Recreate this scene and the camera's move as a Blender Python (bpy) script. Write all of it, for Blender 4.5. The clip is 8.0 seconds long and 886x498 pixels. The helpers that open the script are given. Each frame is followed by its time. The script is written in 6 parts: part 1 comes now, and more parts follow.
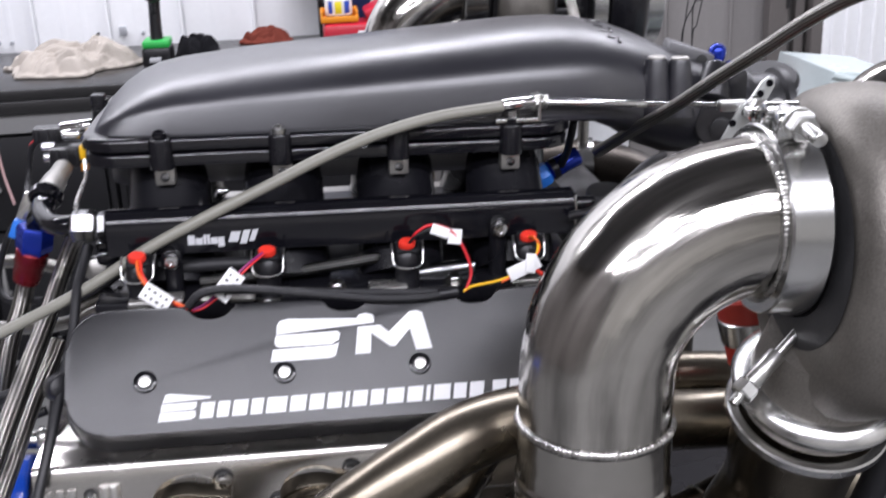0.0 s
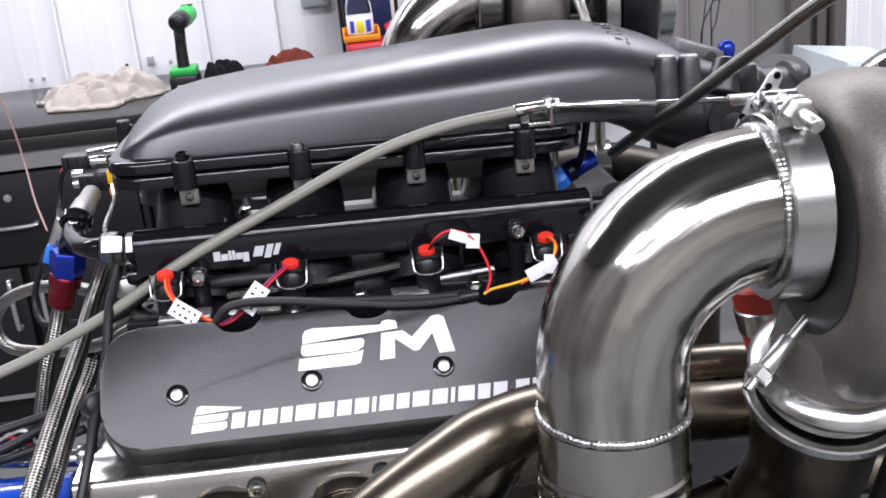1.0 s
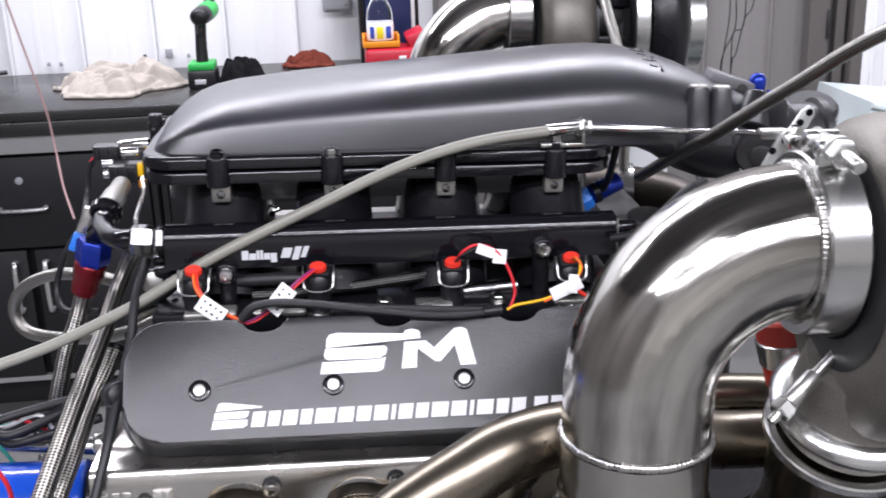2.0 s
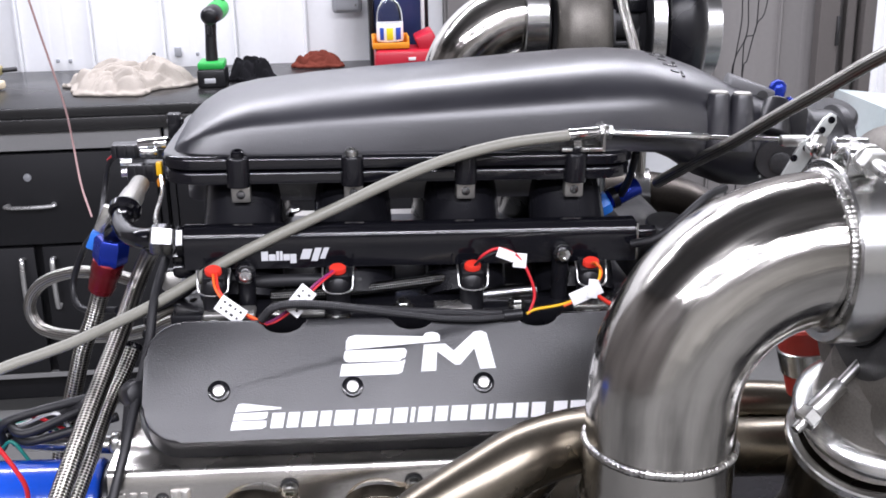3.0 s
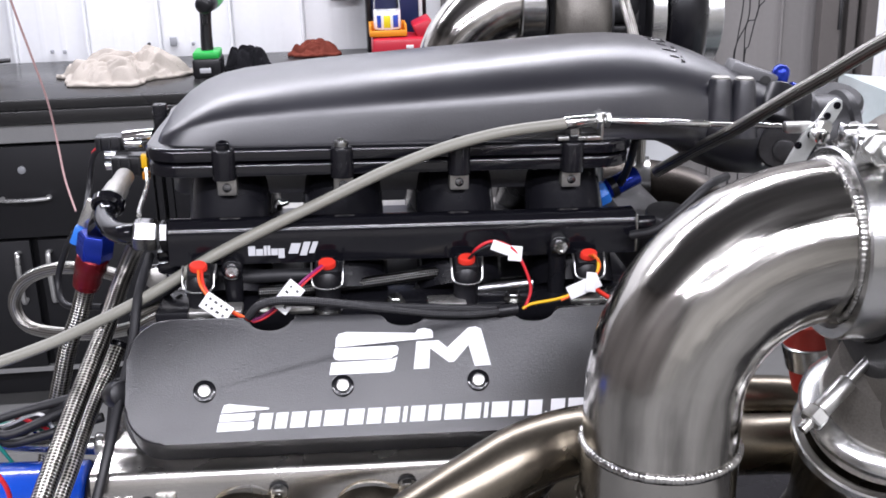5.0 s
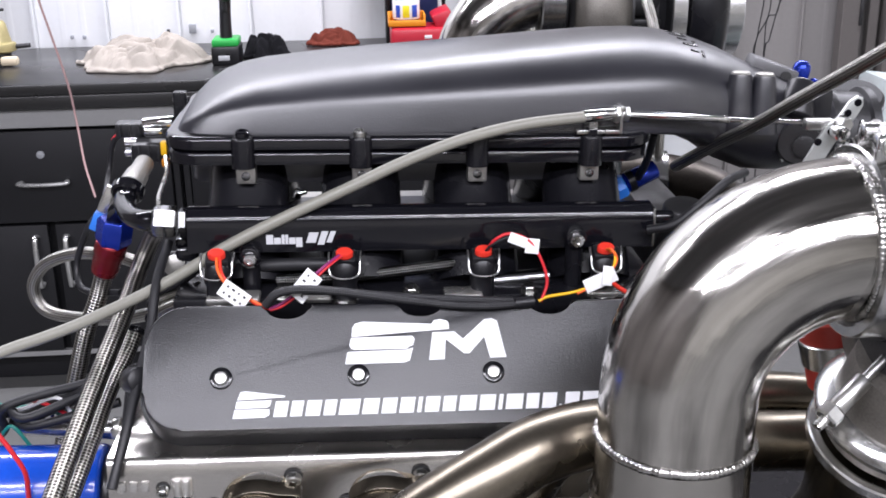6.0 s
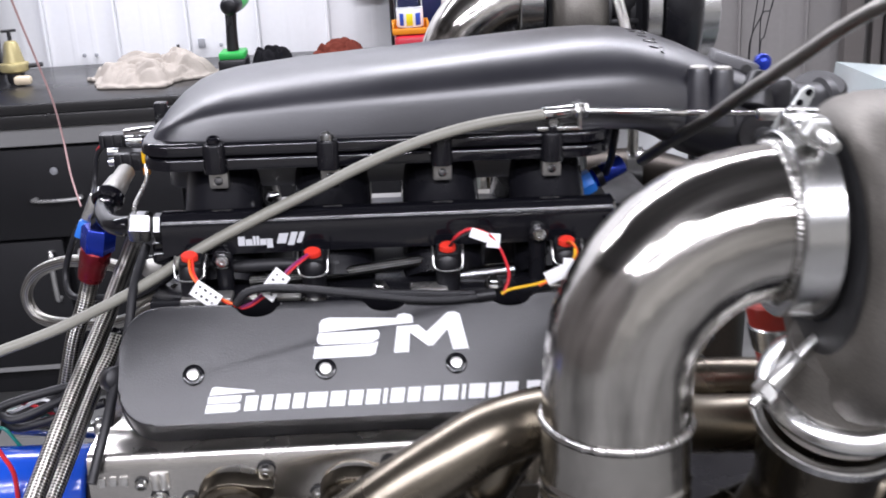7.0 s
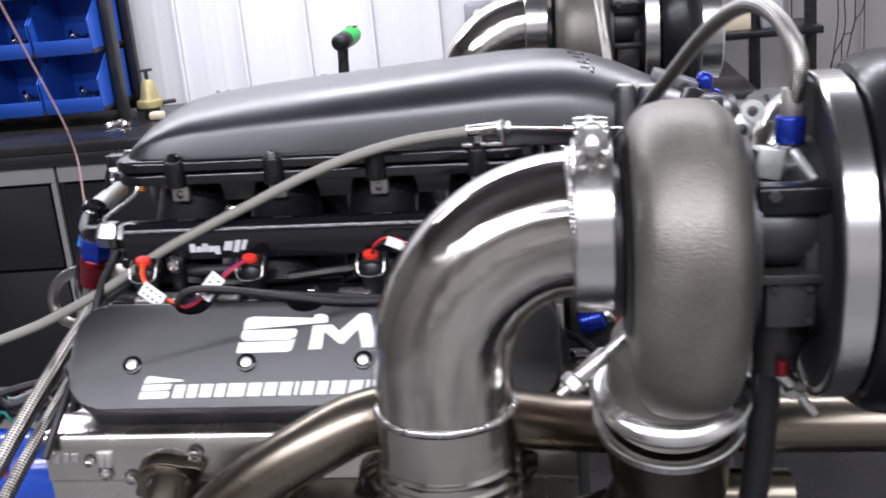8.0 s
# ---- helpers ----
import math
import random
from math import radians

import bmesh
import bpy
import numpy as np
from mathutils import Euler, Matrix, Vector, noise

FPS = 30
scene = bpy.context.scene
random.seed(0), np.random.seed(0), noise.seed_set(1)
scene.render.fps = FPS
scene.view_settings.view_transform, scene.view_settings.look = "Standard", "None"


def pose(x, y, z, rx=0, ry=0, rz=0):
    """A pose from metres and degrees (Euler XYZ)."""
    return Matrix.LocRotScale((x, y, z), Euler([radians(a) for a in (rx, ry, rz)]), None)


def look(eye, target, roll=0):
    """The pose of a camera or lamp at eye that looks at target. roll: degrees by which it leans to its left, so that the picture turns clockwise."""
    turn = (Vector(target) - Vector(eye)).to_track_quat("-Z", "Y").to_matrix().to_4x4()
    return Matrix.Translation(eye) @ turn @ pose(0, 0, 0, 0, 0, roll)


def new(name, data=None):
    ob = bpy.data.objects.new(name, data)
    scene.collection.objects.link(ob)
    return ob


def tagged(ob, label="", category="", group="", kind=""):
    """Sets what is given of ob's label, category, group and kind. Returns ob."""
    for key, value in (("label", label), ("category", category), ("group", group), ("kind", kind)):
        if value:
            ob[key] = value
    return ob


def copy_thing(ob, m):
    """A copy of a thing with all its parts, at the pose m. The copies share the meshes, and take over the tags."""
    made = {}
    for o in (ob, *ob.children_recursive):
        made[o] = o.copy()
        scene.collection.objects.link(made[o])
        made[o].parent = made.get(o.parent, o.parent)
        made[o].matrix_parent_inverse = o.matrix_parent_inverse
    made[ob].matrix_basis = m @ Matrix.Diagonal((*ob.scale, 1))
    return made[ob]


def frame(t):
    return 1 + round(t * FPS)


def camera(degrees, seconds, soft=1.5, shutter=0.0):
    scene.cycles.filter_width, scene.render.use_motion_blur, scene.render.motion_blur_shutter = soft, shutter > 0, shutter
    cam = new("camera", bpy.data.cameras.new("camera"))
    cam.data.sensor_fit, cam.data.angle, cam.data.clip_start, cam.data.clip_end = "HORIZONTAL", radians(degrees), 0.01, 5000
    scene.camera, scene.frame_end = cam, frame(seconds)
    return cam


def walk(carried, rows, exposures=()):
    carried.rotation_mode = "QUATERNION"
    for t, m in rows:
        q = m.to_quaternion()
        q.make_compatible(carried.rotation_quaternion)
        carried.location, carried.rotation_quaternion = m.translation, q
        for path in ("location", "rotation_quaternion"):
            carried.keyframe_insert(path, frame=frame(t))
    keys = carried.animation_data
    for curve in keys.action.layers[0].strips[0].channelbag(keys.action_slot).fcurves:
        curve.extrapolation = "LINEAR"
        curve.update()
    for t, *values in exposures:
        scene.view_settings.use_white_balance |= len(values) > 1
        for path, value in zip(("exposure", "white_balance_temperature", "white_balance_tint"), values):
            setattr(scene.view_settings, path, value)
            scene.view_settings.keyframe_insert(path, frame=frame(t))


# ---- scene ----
from mathutils.bvhtree import BVHTree

cam = camera(44.0, 8.0, soft=1.7, shutter=0.6)
PATH = [
    (0, (0.149, -0.8257, 0.3902), (0.2599, 0.1095, 0.0538), -2.43),
    (0.2, (0.149, -0.8323, 0.3911), (0.2452, 0.1006, 0.0439), -2.64),
    (0.5, (0.1524, -0.8398, 0.3884), (0.234, 0.0975, 0.0494), -4.02),
    (0.7, (0.1552, -0.8455, 0.3868), (0.2342, 0.0937, 0.0525), -4.81),
    (1, (0.1616, -0.8488, 0.3876), (0.2409, 0.0948, 0.0663), -5.70),
    (1.2, (0.1588, -0.8501, 0.3861), (0.2338, 0.0942, 0.0656), -5.14),
    (1.5, (0.1539, -0.8518, 0.3883), (0.2256, 0.0924, 0.0667), -4.11),
    (1.7, (0.146, -0.8546, 0.3919), (0.2298, 0.0906, 0.0764), -3.08),
    (2, (0.1341, -0.8542, 0.3958), (0.2172, 0.0916, 0.0818), -1.96),
    (2.2, (0.1264, -0.8542, 0.3954), (0.2037, 0.0923, 0.0822), -1.55),
    (3.3, (0.1171, -0.8481, 0.3976), (0.1998, 0.0983, 0.0854), -1.20),
    (3.5, (0.1167, -0.846, 0.3975), (0.1995, 0.1012, 0.0876), -1.38),
    (3.7, (0.1172, -0.8433, 0.398), (0.1994, 0.1035, 0.0868), -1.14),
    (4, (0.1206, -0.834, 0.3951), (0.1988, 0.1119, 0.0803), -1.72),
    (4.2, (0.123, -0.8288, 0.3931), (0.2037, 0.1159, 0.0752), -2.31),
    (5.3, (0.1324, -0.8196, 0.3909), (0.2111, 0.1227, 0.0655), -1.62),
    (5.5, (0.1347, -0.8198, 0.3918), (0.2076, 0.122, 0.0637), -1.98),
    (5.7, (0.1316, -0.8203, 0.3919), (0.2027, 0.1214, 0.063), -1.44),
    (6, (0.1264, -0.8216, 0.3925), (0.1919, 0.1199, 0.0619), -1.11),
    (6.2, (0.1242, -0.8186, 0.3944), (0.1872, 0.1228, 0.063), -0.85),
    (6.4, (0.1235, -0.8179, 0.3961), (0.1856, 0.125, 0.0686), -0.85),
    (6.5, (0.1242, -0.816, 0.3975), (0.1866, 0.1263, 0.0683), -1.03),
    (6.6, (0.1254, -0.8123, 0.3941), (0.1965, 0.1299, 0.0666), -1.03),
    (6.7, (0.1297, -0.8159, 0.3914), (0.2029, 0.1272, 0.067), -0.80),
    (6.8, (0.138, -0.8283, 0.3905), (0.2105, 0.1159, 0.0694), -1.06),
    (6.9, (0.1594, -0.8421, 0.3899), (0.2211, 0.1026, 0.0678), -1.78),
    (7, (0.1808, -0.8584, 0.3912), (0.221, 0.0872, 0.0681), -3.13),
    (7.1, (0.2018, -0.8749, 0.388), (0.2429, 0.072, 0.069), -3.80),
    (7.2, (0.2448, -0.8924, 0.3868), (0.2674, 0.057, 0.0733), -4.71),
    (7.3, (0.2635, -0.9154, 0.3929), (0.287, 0.0341, 0.0801), -3.37),
    (7.4, (0.2945, -0.9228, 0.39), (0.2845, 0.0297, 0.0855), -3.19),
    (7.5, (0.3181, -0.9314, 0.3911), (0.2876, 0.0228, 0.0934), -3.55),
    (7.6, (0.3428, -0.9383, 0.3867), (0.2862, 0.0175, 0.0981), -3.59),
    (7.8, (0.3861, -0.9418, 0.3772), (0.2848, 0.0137, 0.1001), -4.64),
    (8, (0.4299, -0.9321, 0.3722), (0.3053, 0.0194, 0.091), -5.59),
]
walk(cam, [(t, look(eye, target, roll)) for t, eye, target, roll in PATH],
     exposures=[(0.0, -0.10), (0.5, -0.10), (1.0, -0.02), (1.5, 0.04), (2.0, 0.10), (3.5, 0.14), (4.0, 0.14), (5.5, 0.12), (6.5, 0.10), (7.0, 0.05), (7.5, 0.0), (8.0, 0.0)])

# ---- world and lights ----
FLOOR = -1.05
CEIL = 2.45
BENCH = -0.146
WALL = 2.849
world = bpy.data.worlds.new("world")
world.use_nodes = True
scene.world = world
world.node_tree.nodes["Background"].inputs[0].default_value = (0.8, 0.86, 1.0, 1)
world.node_tree.nodes["Background"].inputs[1].default_value = 0.02
LAMP_WATTS = 58
LAMP_ROWS = ((2.05, (-2.27, -0.75, 0.77, 2.29)), (-2.25, (-2.27, -0.75, 0.77, 2.29)), (-3.7, (-2.27, -0.75, 0.77, 2.29)))


# ---- building helpers ----
FRAME = Matrix()


def thing(name, label, category, at=(0, 0, 0), group="", kind=""):
    """An Empty at the base of a thing."""
    ob = new(name)
    ob.empty_display_size = 0.02
    ob.location = FRAME @ Vector(at)
    tagged(ob, label, category, group, kind)
    return ob


def mesh_of(name, bm, mat, flat=False, sharp=38):
    bm.transform(FRAME)
    bmesh.ops.recalc_face_normals(bm, faces=bm.faces[:])
    limit = math.radians(sharp)
    for f in bm.faces:
        f.smooth = not flat
    for e in bm.edges:
        if len(e.link_faces) == 2 and e.calc_face_angle(0) > limit:
            e.smooth = False
    me = bpy.data.meshes.new(name)
    bm.to_mesh(me)
    bm.free()
    me.materials.append(mat)
    return me


def part(name, bm, mat, parent=None, label="", flat=False, sharp=38):
    """Links a bmesh as one mesh object under a thing or a part."""
    ob = new(name, mesh_of(name, bm, mat, flat, sharp))
    if parent is not None:
        ob.parent = parent
        if parent.type == "EMPTY":
            ob.matrix_parent_inverse = Matrix.Translation(parent.location).inverted()
    if label:
        ob["label"] = label
    return ob


def single(name, bm, mat, label, category, kind="", group="", flat=False, sharp=38):
    """A thing that is one mesh."""
    return tagged(part(name, bm, mat, None, "", flat, sharp), label, category, group, kind)


def basis(o, ax, up=(0, 0, 1)):
    """A frame at o whose z runs along ax and whose y leans to up."""
    z = Vector(ax).normalized()
    y = Vector(up) - z * Vector(up).dot(z)
    if y.length < 1e-5:
        y = Vector((0, 1, 0)) - z * z.y
    y.normalize()
    x = y.cross(z)
    m = Matrix((x, y, z)).transposed().to_4x4()
    m.translation = Vector(o)
    return m


def box(bm, c, s, bev=0.0, m=None, seg=2):
    r = bmesh.ops.create_cube(bm, size=1.0)
    vs = r["verts"]
    mm = (m or Matrix()) @ Matrix.Translation(c) @ Matrix.Diagonal((*s, 1))
    bmesh.ops.transform(bm, matrix=mm, verts=vs)
    if bev > 0:
        es = list({e for v in vs for e in v.link_edges})
        bmesh.ops.bevel(bm, geom=es, offset=bev, segments=seg, profile=0.5, affect="EDGES", clamp_overlap=True)
    return bm


def lathe(bm, prof, o=(0, 0, 0), ax=(0, 0, 1), seg=40, wobble=None, close=False):
    """Turns a profile of (along, radius) round ax. wobble(angle, k) scales the radius."""
    m = basis(o, ax)
    rings = []
    for k, (a, r) in enumerate(prof):
        ring = []
        for i in range(seg):
            t = 2 * math.pi * i / seg
            rr = max(r, 1e-5) * (wobble(t, k) if wobble else 1)
            ring.append(bm.verts.new(m @ Vector((rr * math.cos(t), rr * math.sin(t), a))))
        rings.append(ring)
    if close:
        rings.append(rings[0])
    for a, b in zip(rings, rings[1:]):
        for i in range(seg):
            bm.faces.new((a[i], a[(i + 1) % seg], b[(i + 1) % seg], b[i]))
    if not close:
        bm.faces.new(rings[0])
        bm.faces.new(rings[-1])
    return bm


def rod(bm, p, q, r, r2=None, seg=20, bev=0.0):
    d = Vector(q) - Vector(p)
    n = d.length
    r2 = r if r2 is None else r2
    prof = [(0, r), (n, r2)]
    if bev > 0:
        prof = [(0, r - bev), (bev * 0.4, r - bev * 0.3), (bev, r), (n - bev, r2), (n - bev * 0.4, r2 - bev * 0.3), (n, r2 - bev)]
    return lathe(bm, prof, p, d, seg)


def hexnut(bm, p, q, r):
    """A hexagon bar from p to q with chamfered ends, r to its corners."""
    d = Vector(q) - Vector(p)
    n = d.length
    return lathe(bm, [(0, r * 0.86), (n * 0.12, r), (n * 0.88, r), (n, r * 0.86)], p, d, 6)


def spline(pts, per=8):
    """A Catmull-Rom curve through the points."""
    p = [Vector(v) for v in pts]
    p = [p[0] * 2 - p[1]] + p + [p[-1] * 2 - p[-2]]
    out = []
    for i in range(1, len(p) - 2):
        a, b, c, d = p[i - 1 : i + 3]
        for k in range(per):
            t = k / per
            out.append(0.5 * (2 * b + (c - a) * t + (2 * a - 5 * b + 4 * c - d) * t * t + (3 * b - a - 3 * c + d) * t**3))
    out.append(p[-2])
    return out


def sweep(bm, line, r, seg=14, caps=True, squash=1.0):
    """A round bar along a line of points, with UVs in metres along and turns round. r: a number or a function of 0..1."""
    uv = bm.loops.layers.uv.verify()
    n = len(line)
    rad = r if callable(r) else (lambda s: r)
    tan = [(line[min(i + 1, n - 1)] - line[max(i - 1, 0)]).normalized() for i in range(n)]
    up = Vector((0, 0, 1)) if abs(tan[0].z) < 0.9 else Vector((0, 1, 0))
    side = tan[0].cross(up).normalized()
    rings, far = [], [0.0]
    for i in range(n):
        side = (side - tan[i] * side.dot(tan[i])).normalized()
        up = side.cross(tan[i])
        rr = rad(i / (n - 1))
        rings.append([bm.verts.new(line[i] + rr * (math.cos(2 * math.pi * k / seg) * side + squash * math.sin(2 * math.pi * k / seg) * up)) for k in range(seg)])
        if i:
            far.append(far[-1] + (line[i] - line[i - 1]).length)
    for i in range(n - 1):
        for k in range(seg):
            f = bm.faces.new((rings[i][k], rings[i][(k + 1) % seg], rings[i + 1][(k + 1) % seg], rings[i + 1][k]))
            for l, (a, b) in zip(f.loops, ((i, k), (i, k + 1), (i + 1, k + 1), (i + 1, k))):
                l[uv].uv = (far[a], b / seg)
    if caps:
        bm.faces.new(rings[0])
        bm.faces.new(rings[-1])
    return bm


def hose(bm, pts, r, per=10, seg=14):
    return sweep(bm, spline(pts, per), r, seg)


def prism(bm, poly, m, depth, bev=0.0, seg=2):
    """A polygon in m's xy plane, extruded along its z by depth."""
    vs = [bm.verts.new(m @ Vector((x, y, 0))) for x, y in poly]
    f = bm.faces.new(vs)
    r = bmesh.ops.extrude_face_region(bm, geom=[f])
    top = [v for v in r["geom"] if isinstance(v, bmesh.types.BMVert)]
    d = (m.to_3x3() @ Vector((0, 0, 1))) * depth
    bmesh.ops.translate(bm, vec=d, verts=top)
    if bev > 0:
        ts = set(top)
        es = [e for e in {e for v in top for e in v.link_edges} if e.verts[0] in ts and e.verts[1] in ts]
        bmesh.ops.bevel(bm, geom=es, offset=bev, segments=seg, profile=0.5, affect="EDGES", clamp_overlap=True)
    return bm


def rounded(w0, w1, h0, h1, r, n=6):
    """The outline of a rectangle with round corners."""
    out = []
    for cx, cy, a in ((w1 - r, h1 - r, 0), (w0 + r, h1 - r, 90), (w0 + r, h0 + r, 180), (w1 - r, h0 + r, 270)):
        for k in range(n + 1):
            t = math.radians(a + 90 * k / n)
            out.append((cx + r * math.cos(t), cy + r * math.sin(t)))
    return out


def bmn():
    return bmesh.new()


# ---- materials ----
def material(name, color, rough=0.5, metal=0.0, vary=0.12, scale=40.0, bump=0.0, bump_scale=300.0, rough_vary=0.1, coat=0.0, stretch=(1, 1, 1), spec=0.5, pits=0.0):
    """A principled surface whose colour, gloss and relief vary at two scales."""
    m = bpy.data.materials.new(name)
    m.use_nodes = True
    nt = m.node_tree
    b = nt.nodes["Principled BSDF"]
    b.inputs["Metallic"].default_value = metal
    b.inputs["Coat Weight"].default_value = coat
    b.inputs["Coat Roughness"].default_value = 0.15
    b.inputs["Specular IOR Level"].default_value = spec
    co = nt.nodes.new("ShaderNodeTexCoord")
    mp = nt.nodes.new("ShaderNodeMapping")
    mp.inputs["Scale"].default_value = stretch
    nt.links.new(co.outputs["Object"], mp.inputs[0])

    def noise_node(s, detail=5.0):
        n = nt.nodes.new("ShaderNodeTexNoise")
        n.inputs["Scale"].default_value = s
        n.inputs["Detail"].default_value = detail
        nt.links.new(mp.outputs[0], n.inputs["Vector"])
        return n

    big, fine = noise_node(scale * 0.25), noise_node(bump_scale)
    ramp = nt.nodes.new("ShaderNodeValToRGB")
    c = Vector(color)
    ramp.color_ramp.elements[0].position, ramp.color_ramp.elements[1].position = 0.3, 0.7
    ramp.color_ramp.elements[0].color = (*(c * (1 - vary)), 1)
    ramp.color_ramp.elements[1].color = (*[min(1, v * (1 + vary)) for v in c], 1)
    mix = nt.nodes.new("ShaderNodeMath")
    mix.operation = "MULTIPLY_ADD"
    mix.inputs[1].default_value = 0.45
    nt.links.new(fine.outputs["Fac"], mix.inputs[0])
    half = nt.nodes.new("ShaderNodeMath")
    half.operation = "MULTIPLY"
    half.inputs[1].default_value = 0.55
    nt.links.new(big.outputs["Fac"], half.inputs[0])
    nt.links.new(half.outputs[0], mix.inputs[2])
    nt.links.new(mix.outputs[0], ramp.inputs[0])
    nt.links.new(ramp.outputs[0], b.inputs["Base Color"])
    rr = nt.nodes.new("ShaderNodeMapRange")
    rr.inputs["From Min"].default_value, rr.inputs["From Max"].default_value = 0.3, 0.7
    rr.inputs["To Min"].default_value, rr.inputs["To Max"].default_value = max(0.02, rough - rough_vary), min(1, rough + rough_vary)
    nt.links.new(big.outputs["Fac"], rr.inputs["Value"])
    nt.links.new(rr.outputs[0], b.inputs["Roughness"])
    if bump > 0:
        bp = nt.nodes.new("ShaderNodeBump")
        bp.inputs["Strength"].default_value = bump
        bp.inputs["Distance"].default_value = 0.16 / bump_scale
        nt.links.new(fine.outputs["Fac"], bp.inputs["Height"])
        nt.links.new(bp.outputs[0], b.inputs["Normal"])
        if pits > 0:
            # hollows and sand marks of a rough casting
            mid = noise_node(110.0, 3.0)
            sharp_ = nt.nodes.new("ShaderNodeMapRange")
            sharp_.inputs["From Min"].default_value, sharp_.inputs["From Max"].default_value = 0.30, 0.60
            nt.links.new(mid.outputs["Fac"], sharp_.inputs["Value"])
            low = nt.nodes.new("ShaderNodeBump")
            low.inputs["Strength"].default_value = pits
            low.inputs["Distance"].default_value = 0.0006
            nt.links.new(sharp_.outputs[0], low.inputs["Height"])
            nt.links.new(low.outputs[0], bp.inputs["Normal"])
    return m


def braid(name, dark, light, pitch=0.0045, turns=7.0, metal=1.0, rough=0.3, depth=0.0006):
    """Woven sleeve: two crossing helices from the UVs of a swept bar."""
    m = bpy.data.materials.new(name)
    m.use_nodes = True
    nt = m.node_tree
    b = nt.nodes["Principled BSDF"]
    b.inputs["Metallic"].default_value = metal
    b.inputs["Roughness"].default_value = rough
    uv = nt.nodes.new("ShaderNodeUVMap")
    sep = nt.nodes.new("ShaderNodeSeparateXYZ")
    nt.links.new(uv.outputs[0], sep.inputs[0])

    def math_node(op, a, bb=None):
        n = nt.nodes.new("ShaderNodeMath")
        n.operation = op
        for i, v in enumerate((a, bb)):
            if v is None:
                continue
            if isinstance(v, (int, float)):
                n.inputs[i].default_value = v
            else:
                nt.links.new(v, n.inputs[i])
        return n.outputs[0]

    u = math_node("MULTIPLY", sep.outputs[0], 2 * math.pi / pitch)
    v = math_node("MULTIPLY", sep.outputs[1], 2 * math.pi * turns)
    s1 = math_node("SINE", math_node("ADD", u, v))
    s2 = math_node("SINE", math_node("SUBTRACT", u, v))
    h = math_node("MULTIPLY", s1, s2)
    h = math_node("ADD", math_node("MULTIPLY", h, 0.5), 0.5)
    ramp = nt.nodes.new("ShaderNodeValToRGB")
    ramp.color_ramp.elements[0].color = (*dark, 1)
    ramp.color_ramp.elements[1].color = (*light, 1)
    ramp.color_ramp.elements[0].position, ramp.color_ramp.elements[1].position = 0.25, 0.65
    nt.links.new(h, ramp.inputs[0])
    nt.links.new(ramp.outputs[0], b.inputs["Base Color"])
    bp = nt.nodes.new("ShaderNodeBump")
    bp.inputs["Strength"].default_value = 0.9
    bp.inputs["Distance"].default_value = depth
    nt.links.new(h, bp.inputs["Height"])
    nt.links.new(bp.outputs[0], b.inputs["Normal"])
    return m


def streaked(name, color, rough):
    """Polished pipe: fine scratches along its length, painted reflection bands and a slightly uneven, hand-worked
    surface.
    """
    m = material(name, color, rough, 1.0, 0.10, 40, 0.0, 300, 0.04)
    nt = m.node_tree
    b = nt.nodes["Principled BSDF"]
    uv = nt.nodes.new("ShaderNodeUVMap")
    mp = nt.nodes.new("ShaderNodeMapping")
    mp.inputs["Scale"].default_value = (7.0, 19.0, 1.0)
    nt.links.new(uv.outputs[0], mp.inputs[0])
    lines = nt.nodes.new("ShaderNodeTexNoise")
    lines.inputs["Scale"].default_value = 1.0
    lines.inputs["Detail"].default_value = 5.0
    lines.inputs["Roughness"].default_value = 0.5
    nt.links.new(mp.outputs[0], lines.inputs["Vector"])
    # dark and bright reflections painted into the colour, in bands along the pipe
    refl_bands = nt.nodes.new("ShaderNodeMapRange")
    refl_bands.inputs["From Min"].default_value, refl_bands.inputs["From Max"].default_value = 0.36, 0.62
    refl_bands.inputs["To Min"].default_value, refl_bands.inputs["To Max"].default_value = 0.60, 1.14
    nt.links.new(lines.outputs["Fac"], refl_bands.inputs["Value"])
    tint = nt.nodes.new("ShaderNodeVectorMath")
    tint.operation = "SCALE"
    tint.inputs[0].default_value = color
    nt.links.new(refl_bands.outputs[0], tint.inputs["Scale"])
    nt.links.new(tint.outputs["Vector"], b.inputs["Base Color"])
    gloss = nt.nodes.new("ShaderNodeMapRange")
    gloss.inputs["From Min"].default_value, gloss.inputs["From Max"].default_value = 0.35, 0.68
    gloss.inputs["To Min"].default_value, gloss.inputs["To Max"].default_value = 0.07, 0.24
    nt.links.new(lines.outputs["Fac"], gloss.inputs["Value"])
    nt.links.new(gloss.outputs[0], b.inputs["Roughness"])
    co = nt.nodes.new("ShaderNodeTexCoord")
    dents = nt.nodes.new("ShaderNodeTexNoise")
    dents.inputs["Scale"].default_value = 19.0
    dents.inputs["Detail"].default_value = 2.0
    nt.links.new(co.outputs["Object"], dents.inputs["Vector"])
    b1 = nt.nodes.new("ShaderNodeBump")
    b1.inputs["Strength"].default_value = 0.55
    b1.inputs["Distance"].default_value = 0.0042
    nt.links.new(dents.outputs["Fac"], b1.inputs["Height"])
    b2 = nt.nodes.new("ShaderNodeBump")
    b2.inputs["Strength"].default_value = 0.5
    b2.inputs["Distance"].default_value = 0.0013
    nt.links.new(lines.outputs["Fac"], b2.inputs["Height"])
    nt.links.new(b1.outputs[0], b2.inputs["Normal"])
    nt.links.new(b2.outputs[0], b.inputs["Normal"])
    return m


